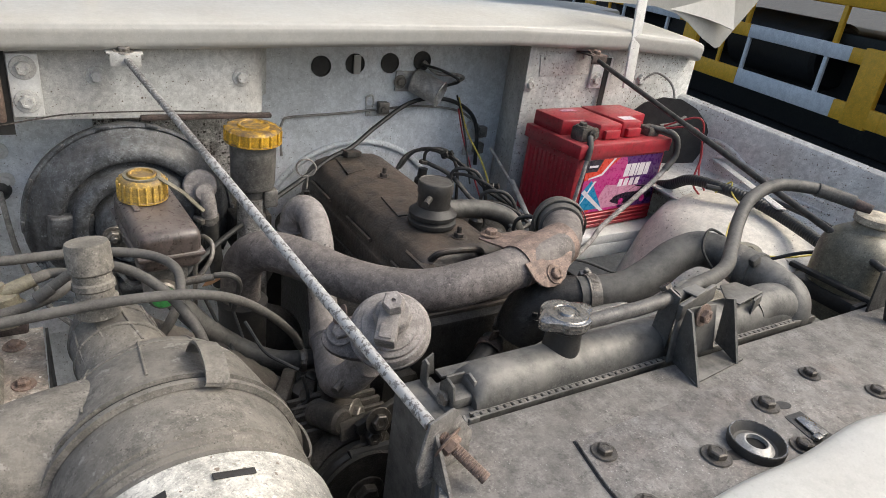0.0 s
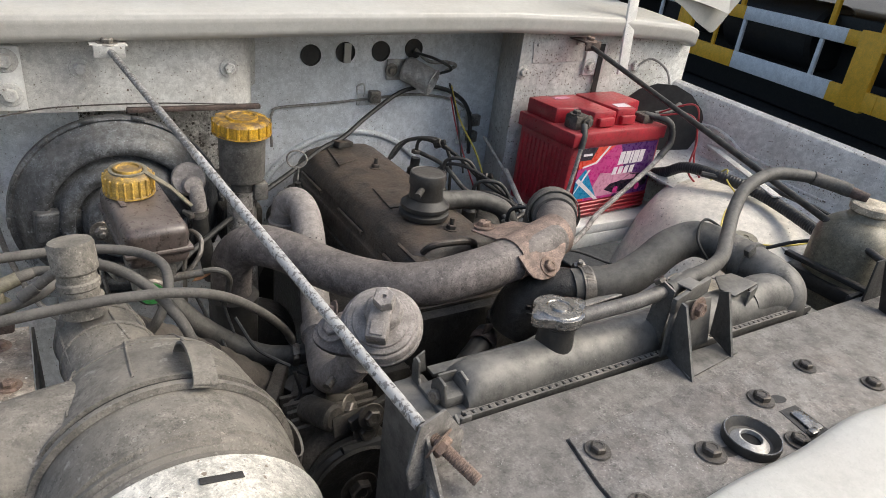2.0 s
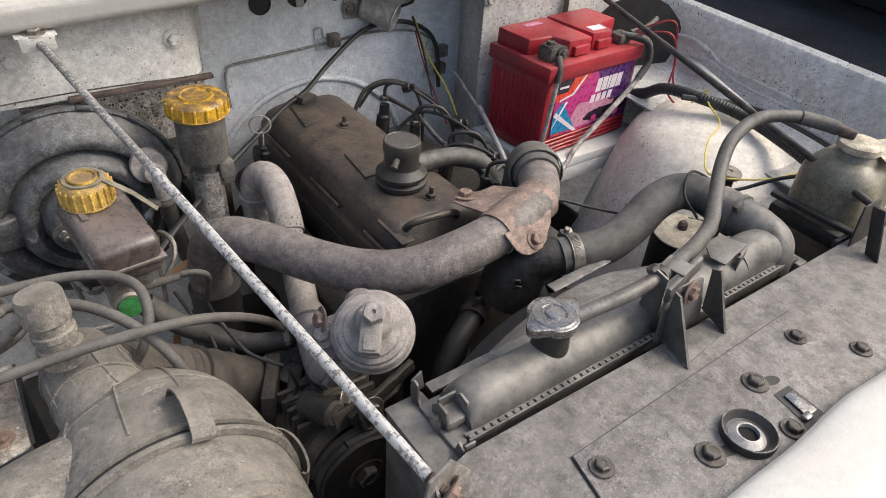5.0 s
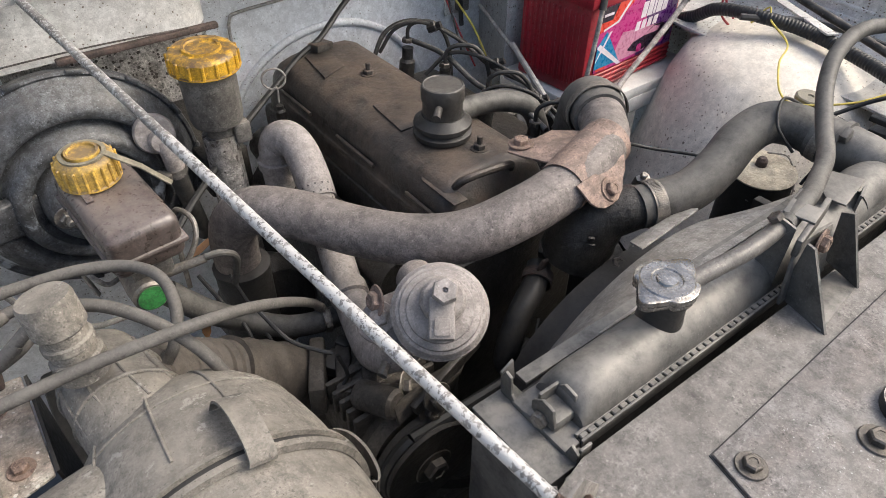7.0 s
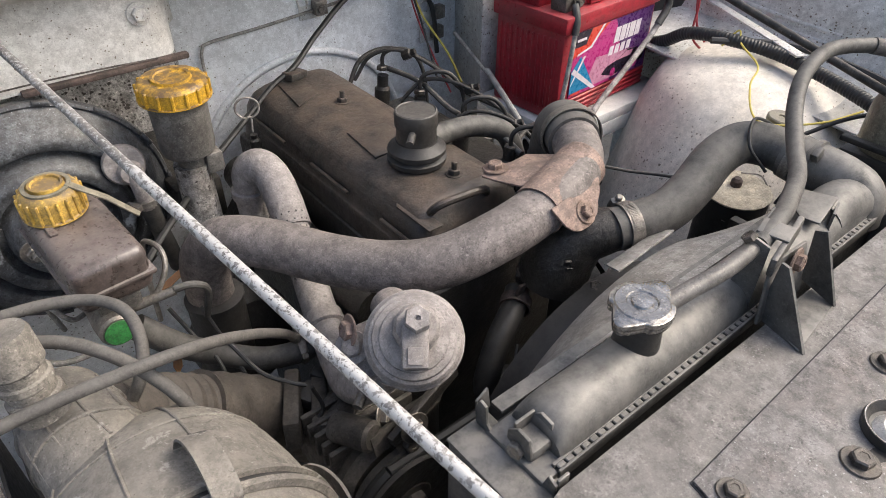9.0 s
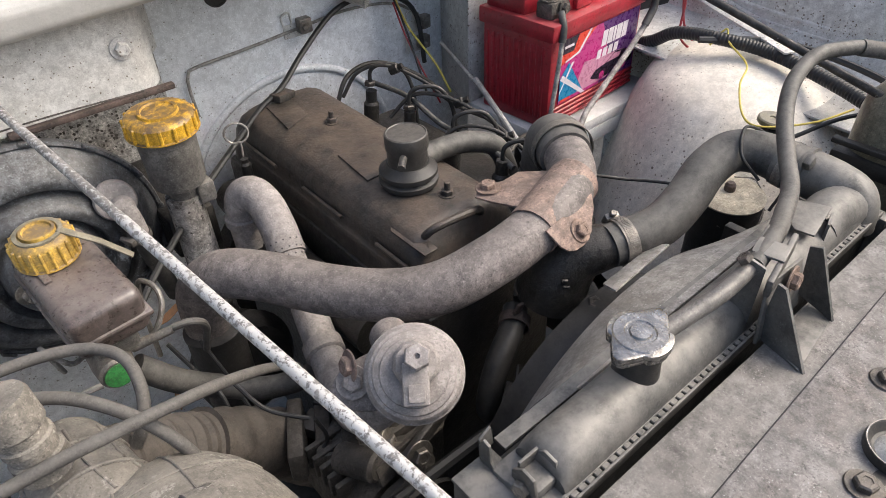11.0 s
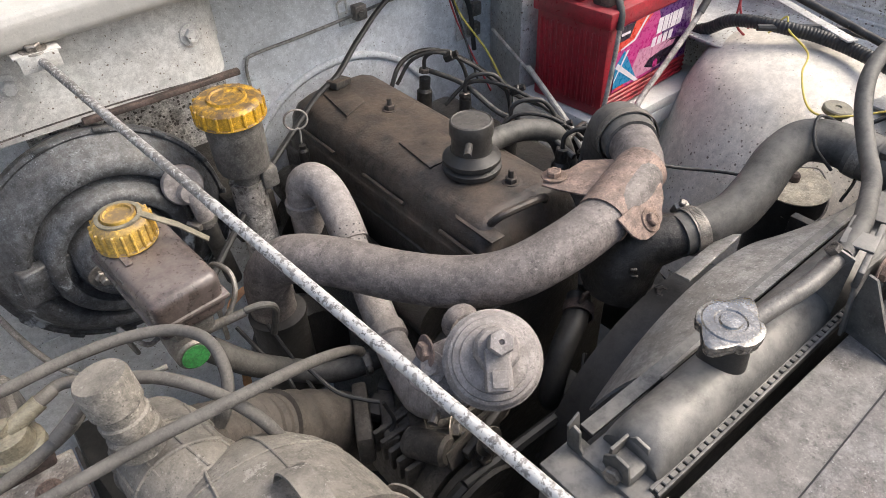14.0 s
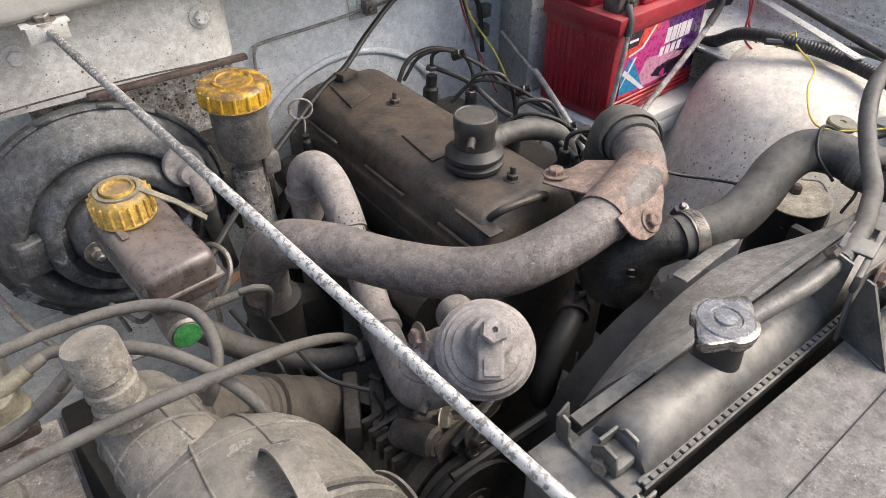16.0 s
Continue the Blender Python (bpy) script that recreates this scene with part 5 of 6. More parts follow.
part("canister", lathe(along([(0.108, 0.562), (0.116, 0.560), (0.117, 0.545), (0.1155, 0.500), (0.1125, 0.498), (0.1125, 0.492), (0.1165, 0.489), (0.1125, 0.485), (0.1165, 0.480), (0.113, 0.476), (0.115, 0.470), (0.115, 0.455)]), AC, YD, None, 80, False), FILTER, af, "ribbed beige filter canister")
part("rim", lathe(along([(0.114, 0.578), (0.1225, 0.577), (0.1235, 0.572), (0.116, 0.5700), (0.116, 0.5660), (0.1235, 0.564), (0.1235, 0.558), (0.117, 0.557)]), AC, YD, None, 80, False), FILTER, af, "double rim between lid and canister")
# Black ring set in the rim groove to paint its dark gap.
part("rim_groove_shade", lathe(along([(0.1165, 0.5712), (0.1195, 0.5708), (0.1195, 0.5652), (0.1165, 0.5648)]), AC, YD, None, 80, False), BLACK, af, "black ring painted as the shade in the rim groove")
band = part("band", lathe(along([(0.1135, 0.466), (0.1185, 0.4645), (0.1205, 0.462), (0.1195, 0.459), (0.1205, 0.435), (0.1195, 0.412), (0.1215, 0.409), (0.1190, 0.406), (0.1135, 0.405)]), AC, YD, None, 80, False), BAND, af, "chipped cream painted band")
for a in (112, 80, 144):
    d = Vector((math.cos(radians(a)), 0, math.sin(radians(a))))
    m = Matrix.Translation(Vector((AC[0], 0.437, AC[2])) + d * 0.1202) @ Matrix((Vector((-d.z, 0, d.x)), Vector((0, 1, 0)), d)).transposed().to_4x4()
    part("slot", block(-0.017, 0.017, -0.0035, 0.0035, 0, 0.0012, 0.0005, m), BLACK, band, "dark slot in the band")
part("bowl", lathe(along([(0.1135, 0.412), (0.1150, 0.400), (0.113, 0.355), (0.105, 0.330), (0.092, 0.320), (0.088, 0.308), (0.06, 0.300), (0.0, 0.298)]), AC, YD, None, 80), FILTER_GREY, af, "scuffed grey dust bowl")
lid = part("lid", lathe(along([(0.0, 0.728), (0.035, 0.726), (0.062, 0.718), (0.083, 0.702), (0.097, 0.680), (0.107, 0.650), (0.1125, 0.618), (0.115, 0.592), (0.1155, 0.576)]), AC, YD, None, 80), FILTER, af, "domed beige filter lid", 50)
for a in (70, 100, 132, 162):
    ca, sa = math.cos(radians(a)), math.sin(radians(a))
    part("rib", tube([(AC[0] + r * ca, y, AC[2] + r * sa) for r, y in ((0.035, 0.726), (0.062, 0.718), (0.083, 0.702), (0.097, 0.680), (0.107, 0.650), (0.1125, 0.618), (0.115, 0.595))], 0.0014, None, 8), FILTER, lid)
part("ring_rib", tube([(AC[0] + 0.1030 * math.cos(radians(a)), 0.663, AC[2] + 0.1030 * math.sin(radians(a))) for a in range(20, 190, 10)], 0.0014, None, 8), FILTER, lid)
# spring catches on the rim
for a in (74, -6, 168):
    d = Vector((math.cos(radians(a)), 0, math.sin(radians(a))))
    s = Vector((-d.z, 0, d.x))
    cen = Vector((AC[0], 0.0, AC[2]))
    pts = [cen + d * r + Vector((0, y, 0)) for r, y in ((0.112, 0.624), (0.122, 0.622), (0.131, 0.610), (0.135, 0.592), (0.134, 0.572), (0.130, 0.556), (0.124, 0.549), (0.121, 0.553))]
    b = bmesh.new()
    pp = spline(pts, 5)
    lo = [[b.verts.new(p + s * w + d * h) for w, h in ((-0.011, 0), (0.011, 0), (0.011, 0.003), (-0.011, 0.003))] for p in pp]
    for p, q in zip(lo, lo[1:]):
        for i in range(4):
            b.faces.new((p[i], p[(i + 1) % 4], q[(i + 1) % 4], q[i]))
    b.faces.new(lo[0][::-1])
    b.faces.new(lo[-1])
    bmesh.ops.recalc_face_normals(b, faces=b.faces[:])
    part("catch", b, FILTER, af, "bent spring catch")
# tangential outlet and side inlet
part("side_duct", tube([(0.10, 0.625, 0.985), (0.03, 0.622, 0.995), (-0.03, 0.615, 0.998), (-0.085, 0.605, 0.992), (-0.12, 0.598, 0.985)], 0.056, None, 32, 8, [0.058, 0.066, 0.060, 0.056, 0.055]), FILTER, af, "beige side duct")
clamp((-0.068, 0.608, 0.995), (-1, -0.17, -0.12), 0.0595, af, 0.016, 2.9)
part("duct_hose", tube([(-0.058, 0.610, 0.996), (-0.10, 0.602, 0.990), (-0.145, 0.580, 0.96), (-0.165, 0.545, 0.90), (-0.17, 0.51, 0.80)], 0.0585, None, 28), FILTER_GREY, af, "scuffed flaking duct hose")
THROAT = [(0.085, 0.650, 1.005), (0.074, 0.690, 1.020), (0.066, 0.725, 1.028), (0.062, 0.765, 1.030), (0.062, 0.79, 1.028)]
throat = part("throat", tube(THROAT, 0.05, None, 26, 8, [0.058, 0.050, 0.046, 0.044, 0.036]), FILTER, af, "angular outlet throat")
for y, r, x, z in ((0.712, 0.0475, 0.069, 1.026), (0.748, 0.0450, 0.0635, 1.0295)):
    part("throat_rib", tube([(x + r * math.cos(radians(a)), y, z + r * math.sin(radians(a))) for a in range(-40, 221, 20)], 0.0022, None, 8), FILTER, throat)
for a in (40, 78, 116, 150):
    part("throat_rib", tube([(x + (r + 0.0004) * math.cos(radians(a)), y, z + (r + 0.0004) * math.sin(radians(a))) for x, y, z, r in ((0.076, 0.684, 1.018, 0.0505), (0.066, 0.725, 1.028, 0.046), (0.062, 0.768, 1.030, 0.0435))], 0.0015, None, 8), FILTER, throat)
part("indicator", lathe([(0.022, -0.02), (0.022, 0.0), (0.019, 0.002), (0.019, 0.010), (0.0212, 0.012), (0.0212, 0.018), (0.0192, 0.020), (0.0192, 0.028), (0.0222, 0.031), (0.0222, 0.058), (0.0205, 0.062), (0.0, 0.063)], (0.050, 0.735, 1.098), (-0.05, 0.15, 1), None, 36), FILTER, af, "dusty cylindrical restriction indicator")
# bellows to the turbo side
bl = thing("bellows_hose", (0.22, 0.78, 0.9), "dusty brown corrugated air hose", "hose")
part("bellows", tube([(0.075, 0.755, 1.015), (0.12, 0.775, 0.975), (0.175, 0.790, 0.92), (0.23, 0.80, 0.865), (0.28, 0.81, 0.80), (0.31, 0.82, 0.73)], 0.038, None, 28, 8, None, 0.004, 0.017), CORR, bl)
part("cuff", tube([(0.168, 0.788, 0.928), (0.20, 0.794, 0.895), (0.23, 0.80, 0.865), (0.27, 0.808, 0.815), (0.295, 0.815, 0.765)], 0.0435, None, 28, 8, None, 0.0022, 0.031), CORR, bl, "wide folded end of the bellows")

# ---- unit on the left with hoses and a solenoid ----
un = thing("control_unit", (-0.08, 0.75, 0.9), "dust-coated control unit on a rusty white bracket", "control unit")
part("housing", block(-0.19, -0.062, 0.685, 0.80, 0.955, 1.036, 0.016, pose(0, 0, 0), None, 4), FILTER, un, "dusty beige housing")
part("housing_step", block(-0.07, -0.045, 0.69, 0.78, 0.96, 1.022, 0.008), FILTER, un)
part("bracket_plate", slab([(-0.075, 0.838), (-0.006, 0.834), (-0.005, 0.700), (-0.06, 0.685), (-0.10, 0.70)], Matrix.Translation((0, 0, 1.008)), 0.003, None, 0.0008), FLAKED, un, "rust-flaked white bracket plate")
part("bracket_leg", slab([(0.0, 0.0), (0.13, 0.0), (0.13, -0.20), (0.03, -0.22)], facing((-0.004, 0.835, 1.008), (1, 0, 0)) @ pose(-0.13, 0, 0), 0.003), BLACK, un)
bolt((-0.027, 0.722, 1.011), (0, 0, 1), 0.0065, un, RUSTBOLT)
bolt((-0.035, 0.80, 1.011), (0, 0, 1), 0.0065, un, RUSTBOLT)
so = part("solenoid", lathe([(0.028, 0), (0.028, 0.014), (0.025, 0.017), (0.022, 0.017), (0.020, 0.033), (0.008, 0.036), (0.008, 0.046)], (-0.045, 0.848, 1.022), (0, 0, 1), None, 28), OLIVE, un, "olive grey solenoid")
part("solenoid_foot", block(-0.07, -0.02, 0.825, 0.872, 1.005, 1.024, 0.004), RUSTYDARK, un)
part("spout", rod((-0.040, 0.848, 1.056), (-0.008, 0.853, 1.066), 0.0085, None, 14), OLIVE, un)
part("metal_pipe", tube([(-0.105, 0.762, 1.030), (-0.106, 0.764, 1.050), (-0.100, 0.772, 1.059), (-0.080, 0.783, 1.059)], 0.005, None, 10), FILTER, un)
part("metal_pipe", tube([(-0.092, 0.700, 1.034), (-0.094, 0.708, 1.05), (-0.095, 0.716, 1.068), (-0.092, 0.721, 1.082), (-0.086, 0.722, 1.086)], 0.004, None, 10), FILTER, un)
part("foil_wrap", tube([(-0.17, 0.655, 1.03), (-0.13, 0.668, 1.036), (-0.08, 0.68, 1.036), (-0.05, 0.695, 1.03)], 0.008, None, 8), ZINC, un)

VAC = "vacuum hoses"


def vacuum_hose(pts, r, label):
    """A hose with a slightly swollen sleeve at each end."""
    pts = [Vector(p) for p in pts]
    e = thing("vacuum_hose", pts[0], label, "hose", VAC)
    part("hose", tube(pts, r, None, 14), RUBBER_GREY, e)
    for a, b in ((pts[0], pts[1]), (pts[-1], pts[-2])):
        d = (b - a).normalized()
        part("end_sleeve", lathe([(r * 0.9, -0.001), (r * 1.14, 0.0), (r * 1.14, 0.018), (r * 0.98, 0.020)], a, d, None, 18), RUBBER_GREY, e)


vacuum_hose([(-0.088, 0.722, 1.086), (-0.033, 0.719, 1.092), (0.011, 0.714, 1.098), (0.059, 0.708, 1.104), (0.111, 0.702, 1.106), (0.155, 0.705, 1.098), (0.20, 0.725, 1.070), (0.25, 0.765, 1.015), (0.295, 0.81, 0.95), (0.318, 0.838, 0.905)], 0.0058, "long dust-coated grey vacuum hose")
vacuum_hose([(-0.006, 0.790, 1.075), (0.040, 0.790, 1.105), (0.078, 0.768, 1.112), (0.112, 0.735, 1.100), (0.138, 0.705, 1.072), (0.152, 0.690, 1.035), (0.158, 0.695, 0.985)], 0.0060, "dust-coated grey vacuum hose over the filter")
vacuum_hose([(-0.060, 0.838, 1.058), (-0.085, 0.832, 1.064), (-0.101, 0.836, 1.074), (-0.092, 0.856, 1.084), (-0.060, 0.866, 1.088), (-0.026, 0.862, 1.090), (0.028, 0.862, 1.090), (0.081, 0.853, 1.090), (0.121, 0.834, 1.088), (0.142, 0.803, 1.083), (0.140, 0.765, 1.070), (0.125, 0.748, 1.045), (0.108, 0.75, 1.02)], 0.0060, "looped dust-coated grey vacuum hose")
vacuum_hose([(-0.012, 0.852, 1.066), (0.010, 0.860, 1.068), (0.026, 0.850, 1.070), (0.028, 0.830, 1.069), (0.012, 0.808, 1.066), (-0.02, 0.796, 1.062), (-0.055, 0.787, 1.060), (-0.082, 0.783, 1.058)], 0.0060, "short curled grey vacuum hose")
he = thing("heater_hose", (0.25, 0.87, 0.88), "dark rubber heater hose with a screw clamp", "hose")
part("hose", tube([(0.155, 0.90, 0.98), (0.19, 0.89, 0.935), (0.235, 0.882, 0.895), (0.28, 0.86, 0.875), (0.325, 0.845, 0.872), (0.36, 0.84, 0.875)], 0.0155, None, 16), RUBBER, he)
clamp((0.325, 0.845, 0.872), (0.95, -0.2, 0), 0.016, he, 0.010, 1.4)

# washer tank by the left wing, partly seen
wt = thing("washer_tank", (-0.12, 1.08, 0.7), "old white plastic tank with brown stains and a yellowed cap", "tank")
part("tank", block(-0.24, -0.062, 1.02, 1.15, 0.78, 1.075, 0.022, None, None, 4), FILTER_GREY, wt)
part("tank_foot", block(-0.11, -0.052, 1.01, 1.12, 0.83, 0.905, 0.010), FILTER_GREY, wt)
part("cap", lathe([(0.024, 0), (0.024, 0.016), (0.0, 0.018)], (-0.125, 1.07, 1.072), (0, 0, 1), None, 24), YELLOW, wt)
bolt((-0.085, 1.008, 0.88), (0, -1, 0), 0.014, wt, CAST)
part("cable", tube([(-0.053, 1.325, 1.000), (-0.050, 1.28, 0.995), (-0.035, 1.2, 0.93), (0.0, 1.12, 0.87), (0.06, 1.07, 0.835), (0.12, 1.06, 0.83)], 0.0045, None, 10), WIRE_GREY, wt, "grey sheathed cable")
part("grommet", lathe([(0.018, 0), (0.016, 0.01), (0.008, 0.02)], (-0.053, 1.325, 1.000), (0, -1, 0), None, 20), RUBBER, wt)

# ---- alternator and belt, deep in the bay ----
al = thing("alternator", (0.33, 0.66, 0.75), "oily dark alternator with drive belt pulley", "alternator")
part("casing", lathe([(0.055, 0), (0.066, 0.012), (0.066, 0.10), (0.052, 0.115)], (0.325, 0.64, 0.83), (0, 1, 0), None, 28), ALTER, al)
part("pulley", lathe([(0.062, 0), (0.062, 0.006), (0.052, 0.014), (0.062, 0.022), (0.062, 0.03), (0.02, 0.032)], (0.325, 0.600, 0.83), (0, 1, 0), None, 40), CAST, al)
bolt((0.325, 0.60, 0.83), (0, -1, 0), 0.014, al, DARKSTEEL)
part("adjuster", block(-0.012, 0.10, -0.005, 0.005, -0.010, 0.010, 0.003, pose(0.33, 0.63, 0.915, 0, -15, 10)), CAST, al)
bolt((0.345, 0.62, 0.925), (0, -1, 0.3), 0.010, al, DARKSTEEL)
part("mount_ear", lathe([(0.016, 0), (0.018, 0.004), (0.018, 0.050), (0.014, 0.054)], (0.285, 0.690, 0.905), (0.35, -0.8, 0.2), None, 20), ALTER, al)
part("strap_arm", slab([(0, -0.012), (0.10, -0.010), (0.11, 0.0), (0.10, 0.012), (0, 0.014)], pose(0.300, 0.640, 0.905, 70, 0, 8), 0.006, None, 0.001), ALTER, al)
for k, (x, y, z) in enumerate(((0.272, 0.770, 0.885), (0.300, 0.755, 0.875), (0.325, 0.735, 0.885))):
    part("casting_rib", block(-0.010, 0.010, -0.055, 0.045, -0.03, 0.012, 0.005, pose(x, y, z, -8, 0, -28)), ALTER, al)
part("tie_bolt", rod((0.298, 0.700, 0.893), (0.350, 0.650, 0.903), 0.0065, None, 10), STEEL, al)
bolt((0.334, 0.668, 0.903), (0.6, -0.7, 0.2), 0.011, al, STEEL)
bolt((0.342, 0.626, 0.897), (0, -1, 0.3), 0.010, al, DARKSTEEL)
part("plug", block(-0.016, 0.016, -0.011, 0.011, 0, 0.020, 0.004, pose(0.294, 0.775, 0.862, 10, 0, 35)), BLACK, al)
part("plug_end", block(-0.008, 0.008, -0.009, 0.009, 0.002, 0.018, 0.002, pose(0.318, 0.790, 0.868, 10, 0, 35)), BLACK, al)
part("tie_bolt", rod((0.30, 0.66, 0.955), (0.36, 0.70, 0.975), 0.006, None, 10), STEEL, al)
for i in range(5):
    part("fin", block(0.262, 0.385, 0.662 + i * 0.016, 0.669 + i * 0.016, 0.86, 0.897, 0.002), ALTER, al)
belt = bmesh.new()
pts = [(0.325 + 0.058 * math.cos(radians(a)), 0.614, 0.83 + 0.058 * math.sin(radians(a))) for a in range(110, 290, 20)] + [(0.40, 0.614, 0.70), (0.56, 0.614, 0.62), (0.66, 0.614, 0.68), (0.655, 0.614, 0.83), (0.60, 0.614, 0.875), (0.45, 0.614, 0.88), (0.305, 0.614, 0.884)]
solo("fan_belt", tube(pts, 0.008, None, 8), WIRE_BLACK, "worn black fan belt", "belt")
part("lower_casting", block(0.40, 0.47, 0.72, 1.20, 0.45, 0.90, 0.02), CAST, eng)
part("exhaust_manifold", tube([(0.43, 1.22, 0.93), (0.42, 1.1, 0.925), (0.415, 0.95, 0.92), (0.42, 0.80, 0.925)], 0.032, None, 20), CAST, eng)
part("turbo_body", lathe([(0.05, 0), (0.075, 0.015), (0.08, 0.05), (0.06, 0.075), (0.03, 0.08)], (0.29, 1.02, 0.80), (0.2, -1, 0.3), None, 28), CAST, eng)
part("gearbox_bell", lathe([(0.17, 0), (0.17, 0.06), (0.12, 0.2)], (0.56, 1.28, 0.70), (0, 1, 0), None, 32), CAST, eng)
part("sump", block(0.44, 0.70, 0.74, 1.28, 0.28, 0.42, 0.02), CAST, eng)

# canister in front of the wheel arch
ca = thing("fuel_filter", (0.83, 0.60, 0.9), "black canister with a worn cream top beside the hose", "canister")
part("can", rod((0.925, 0.612, 0.85), (0.925, 0.612, 1.000), 0.047, None, 36, None, 0.003), BLACK, ca)
part("top", lathe([(0.047, 0), (0.0485, 0.003), (0.045, 0.005), (0.012, 0.004), (0.0, 0.004)], (0.925, 0.612, 1.000), (-0.05, -0.05, 1), None, 36), CARDBOARD, ca, "worn cream top")
part("stud", lathe([(0.008, 0), (0.008, 0.010), (0.005, 0.014)], (0.930, 0.618, 1.003), (0, 0, 1), None, 12), RUSTYDARK, ca)
part("bail_wire", tube([(0.880, 0.600, 0.975), (0.895, 0.575, 0.965), (0.925, 0.563, 0.972), (0.950, 0.572, 0.99), (0.968, 0.600, 1.012), (0.945, 0.622, 1.018)], 0.0012, None, 8), STEEL, ca)
part("bracket", block(0.855, 0.870, 0.55, 0.58, 0.88, 1.00, 0.003), BLACK, ca)
ho = thing("horn_post", (1.06, 0.63, 1.0), "small round dusty cap on a post", "cap")
part("post", rod((1.055, 0.638, 0.995), (1.055, 0.638, 1.058), 0.012, None, 16), BLACK, ho)
part("disc", lathe([(0.019, 0), (0.021, 0.002), (0.021, 0.008), (0.019, 0.010), (0.005, 0.010), (0.004, 0.008), (0.0, 0.008)], (1.055, 0.638, 1.058), (0, -0.1, 1), None, 24), OLIVE, ho)

# ---- battery ----
ba = thing("battery", (1.07, 1.06, 0.948), "red car battery with raised lid and purple and pink label", "battery")
BM = pose(0.940, 0.978, 0.949, 0, 0, 3.5)
W, D, H = 0.287, 0.172, 0.200
part("case", block(0.006, W - 0.006, 0.006, D - 0.006, 0, H - 0.028, 0.006, BM), RED, ba, "glossy red case")
part("rim", block(0.0, W, 0.0, D, H - 0.034, H - 0.004, 0.004, BM), RED, ba)
b = bmesh.new()
for i in range(4):
    block(0.010, W - 0.010, 0.0035, 0.008, 0.006 + i * 0.009, 0.011 + i * 0.009, 0.0015, BM, b, 1)
part("base_ribs", b, RED, ba)
b = bmesh.new()
for i in range(11):
    block(0.0035, 0.008, 0.020 + i * 0.013, 0.026 + i * 0.013, 0.02, H - 0.045, 0.0015, BM, b, 1)
    block(W - 0.008, W - 0.0035, 0.020 + i * 0.013, 0.026 + i * 0.013, 0.02, H - 0.045, 0.0015, BM, b, 1)
part("side_ribs", b, RED, ba, kind="stuff")
T = H - 0.006
part("lid_block", slab([(0.012, D - 0.008), (0.012, 0.075), (0.070, 0.070), (0.078, 0.030), (0.140, 0.026), (0.146, D - 0.008)], BM @ Matrix.Translation((0, 0, T)), 0.034, None, 0.004), RED, ba, "raised lid half")
part("lid_block", slab([(0.150, D - 0.008), (0.152, 0.034), (0.206, 0.030), (0.222, 0.075), (W - 0.012, 0.080), (W - 0.010, D - 0.008)], BM @ Matrix.Translation((0, 0, T)), 0.036, None, 0.004), RED, ba, "raised lid half")
part("handle_slot", block(0.088, 0.132, 0.020, 0.030, T + 0.004, T + 0.022, 0.002, BM), RED, ba)
part("handle_slot", block(0.160, 0.202, 0.024, 0.034, T + 0.004, T + 0.022, 0.002, BM), RED, ba)
part("sticker", slab([(0.162, 0.045), (0.200, 0.043), (0.205, 0.066), (0.166, 0.068)], BM @ Matrix.Translation((0, 0, T + 0.0365)), 0.0006), L_WHITE, ba, "small white sticker")
part("sticker", slab([(0.06, 0.130), (0.105, 0.130), (0.105, 0.145), (0.06, 0.145)], BM @ Matrix.Translation((0, 0, T + 0.0345)), 0.0006), L_HAZE, ba)
tm = part("terminal", block(0.020, 0.062, 0.022, 0.058, T, T + 0.030, 0.006, BM), LEAD, ba, "corroded clamp terminal")
bolt(BM @ Vector((0.050, 0.020, T + 0.018)), (0.1, -1, 0), 0.008, tm, LEAD)
bolt(BM @ Vector((0.034, 0.040, T + 0.030)), (0, 0, 1), 0.008, tm, LEAD)
part("terminal", block(W - 0.058, W - 0.020, 0.022, 0.058, T, T + 0.022, 0.006, BM), LEAD, ba)
# label: panels, bars for the lettering, a plain car outline
LB = BM @ facing((0, 0.0055, 0), (0, -1, 0))
LX, LZ, LW, LH = 0.034, 0.042, 0.238, 0.120
lab = part("label", slab([(LX, LZ), (LX + LW, LZ), (LX + LW, LZ + LH), (LX, LZ + LH)], LB, 0.0006), L_PURPLE, ba, "purple and pink printed label")


def flat(poly, material, k, name, label=""):
    part(name, slab([(LX + x * LW, LZ + y * LH) for x, y in poly], LB @ Matrix.Translation((0, 0, 0.0006 + 0.0003 * k)), 0.0002), material, lab, label)


flat([(0.0, 0.0), (0.52, 0.0), (0.62, 0.45), (0.50, 1.0), (0.0, 1.0)], L_PINK, 1, "pink_field")
flat([(0.18, 0.05), (0.62, 0.05), (0.85, 0.40), (0.30, 0.50)], L_HAZE, 2, "pale_field")
flat([(0.0, 1.0), (0.0, 0.62), (0.22, 0.72), (0.42, 1.0)], L_ORANGE, 2, "orange_corner")
flat([(0.0, 1.0), (0.0, 0.78), (0.14, 0.78), (0.20, 1.0)], L_DARK, 3, "black_corner")
flat([(0.03, 0.90), (0.03, 0.86), (0.14, 0.86), (0.14, 0.90)], L_WHITE, 4, "text_bar")
flat([(0.0, 0.06), (0.30, 0.06), (0.10, 0.62), (0.0, 0.42)], L_CYAN, 3, "cyan_wedge")
flat([(0.0, 0.40), (0.03, 0.46), (0.34, 0.0), (0.29, 0.0)], L_WHITE, 4, "white_stripe")
flat([(0.0, 0.20), (0.0, 0.16), (0.16, 0.60), (0.13, 0.60)], L_WHITE, 4, "white_stripe")
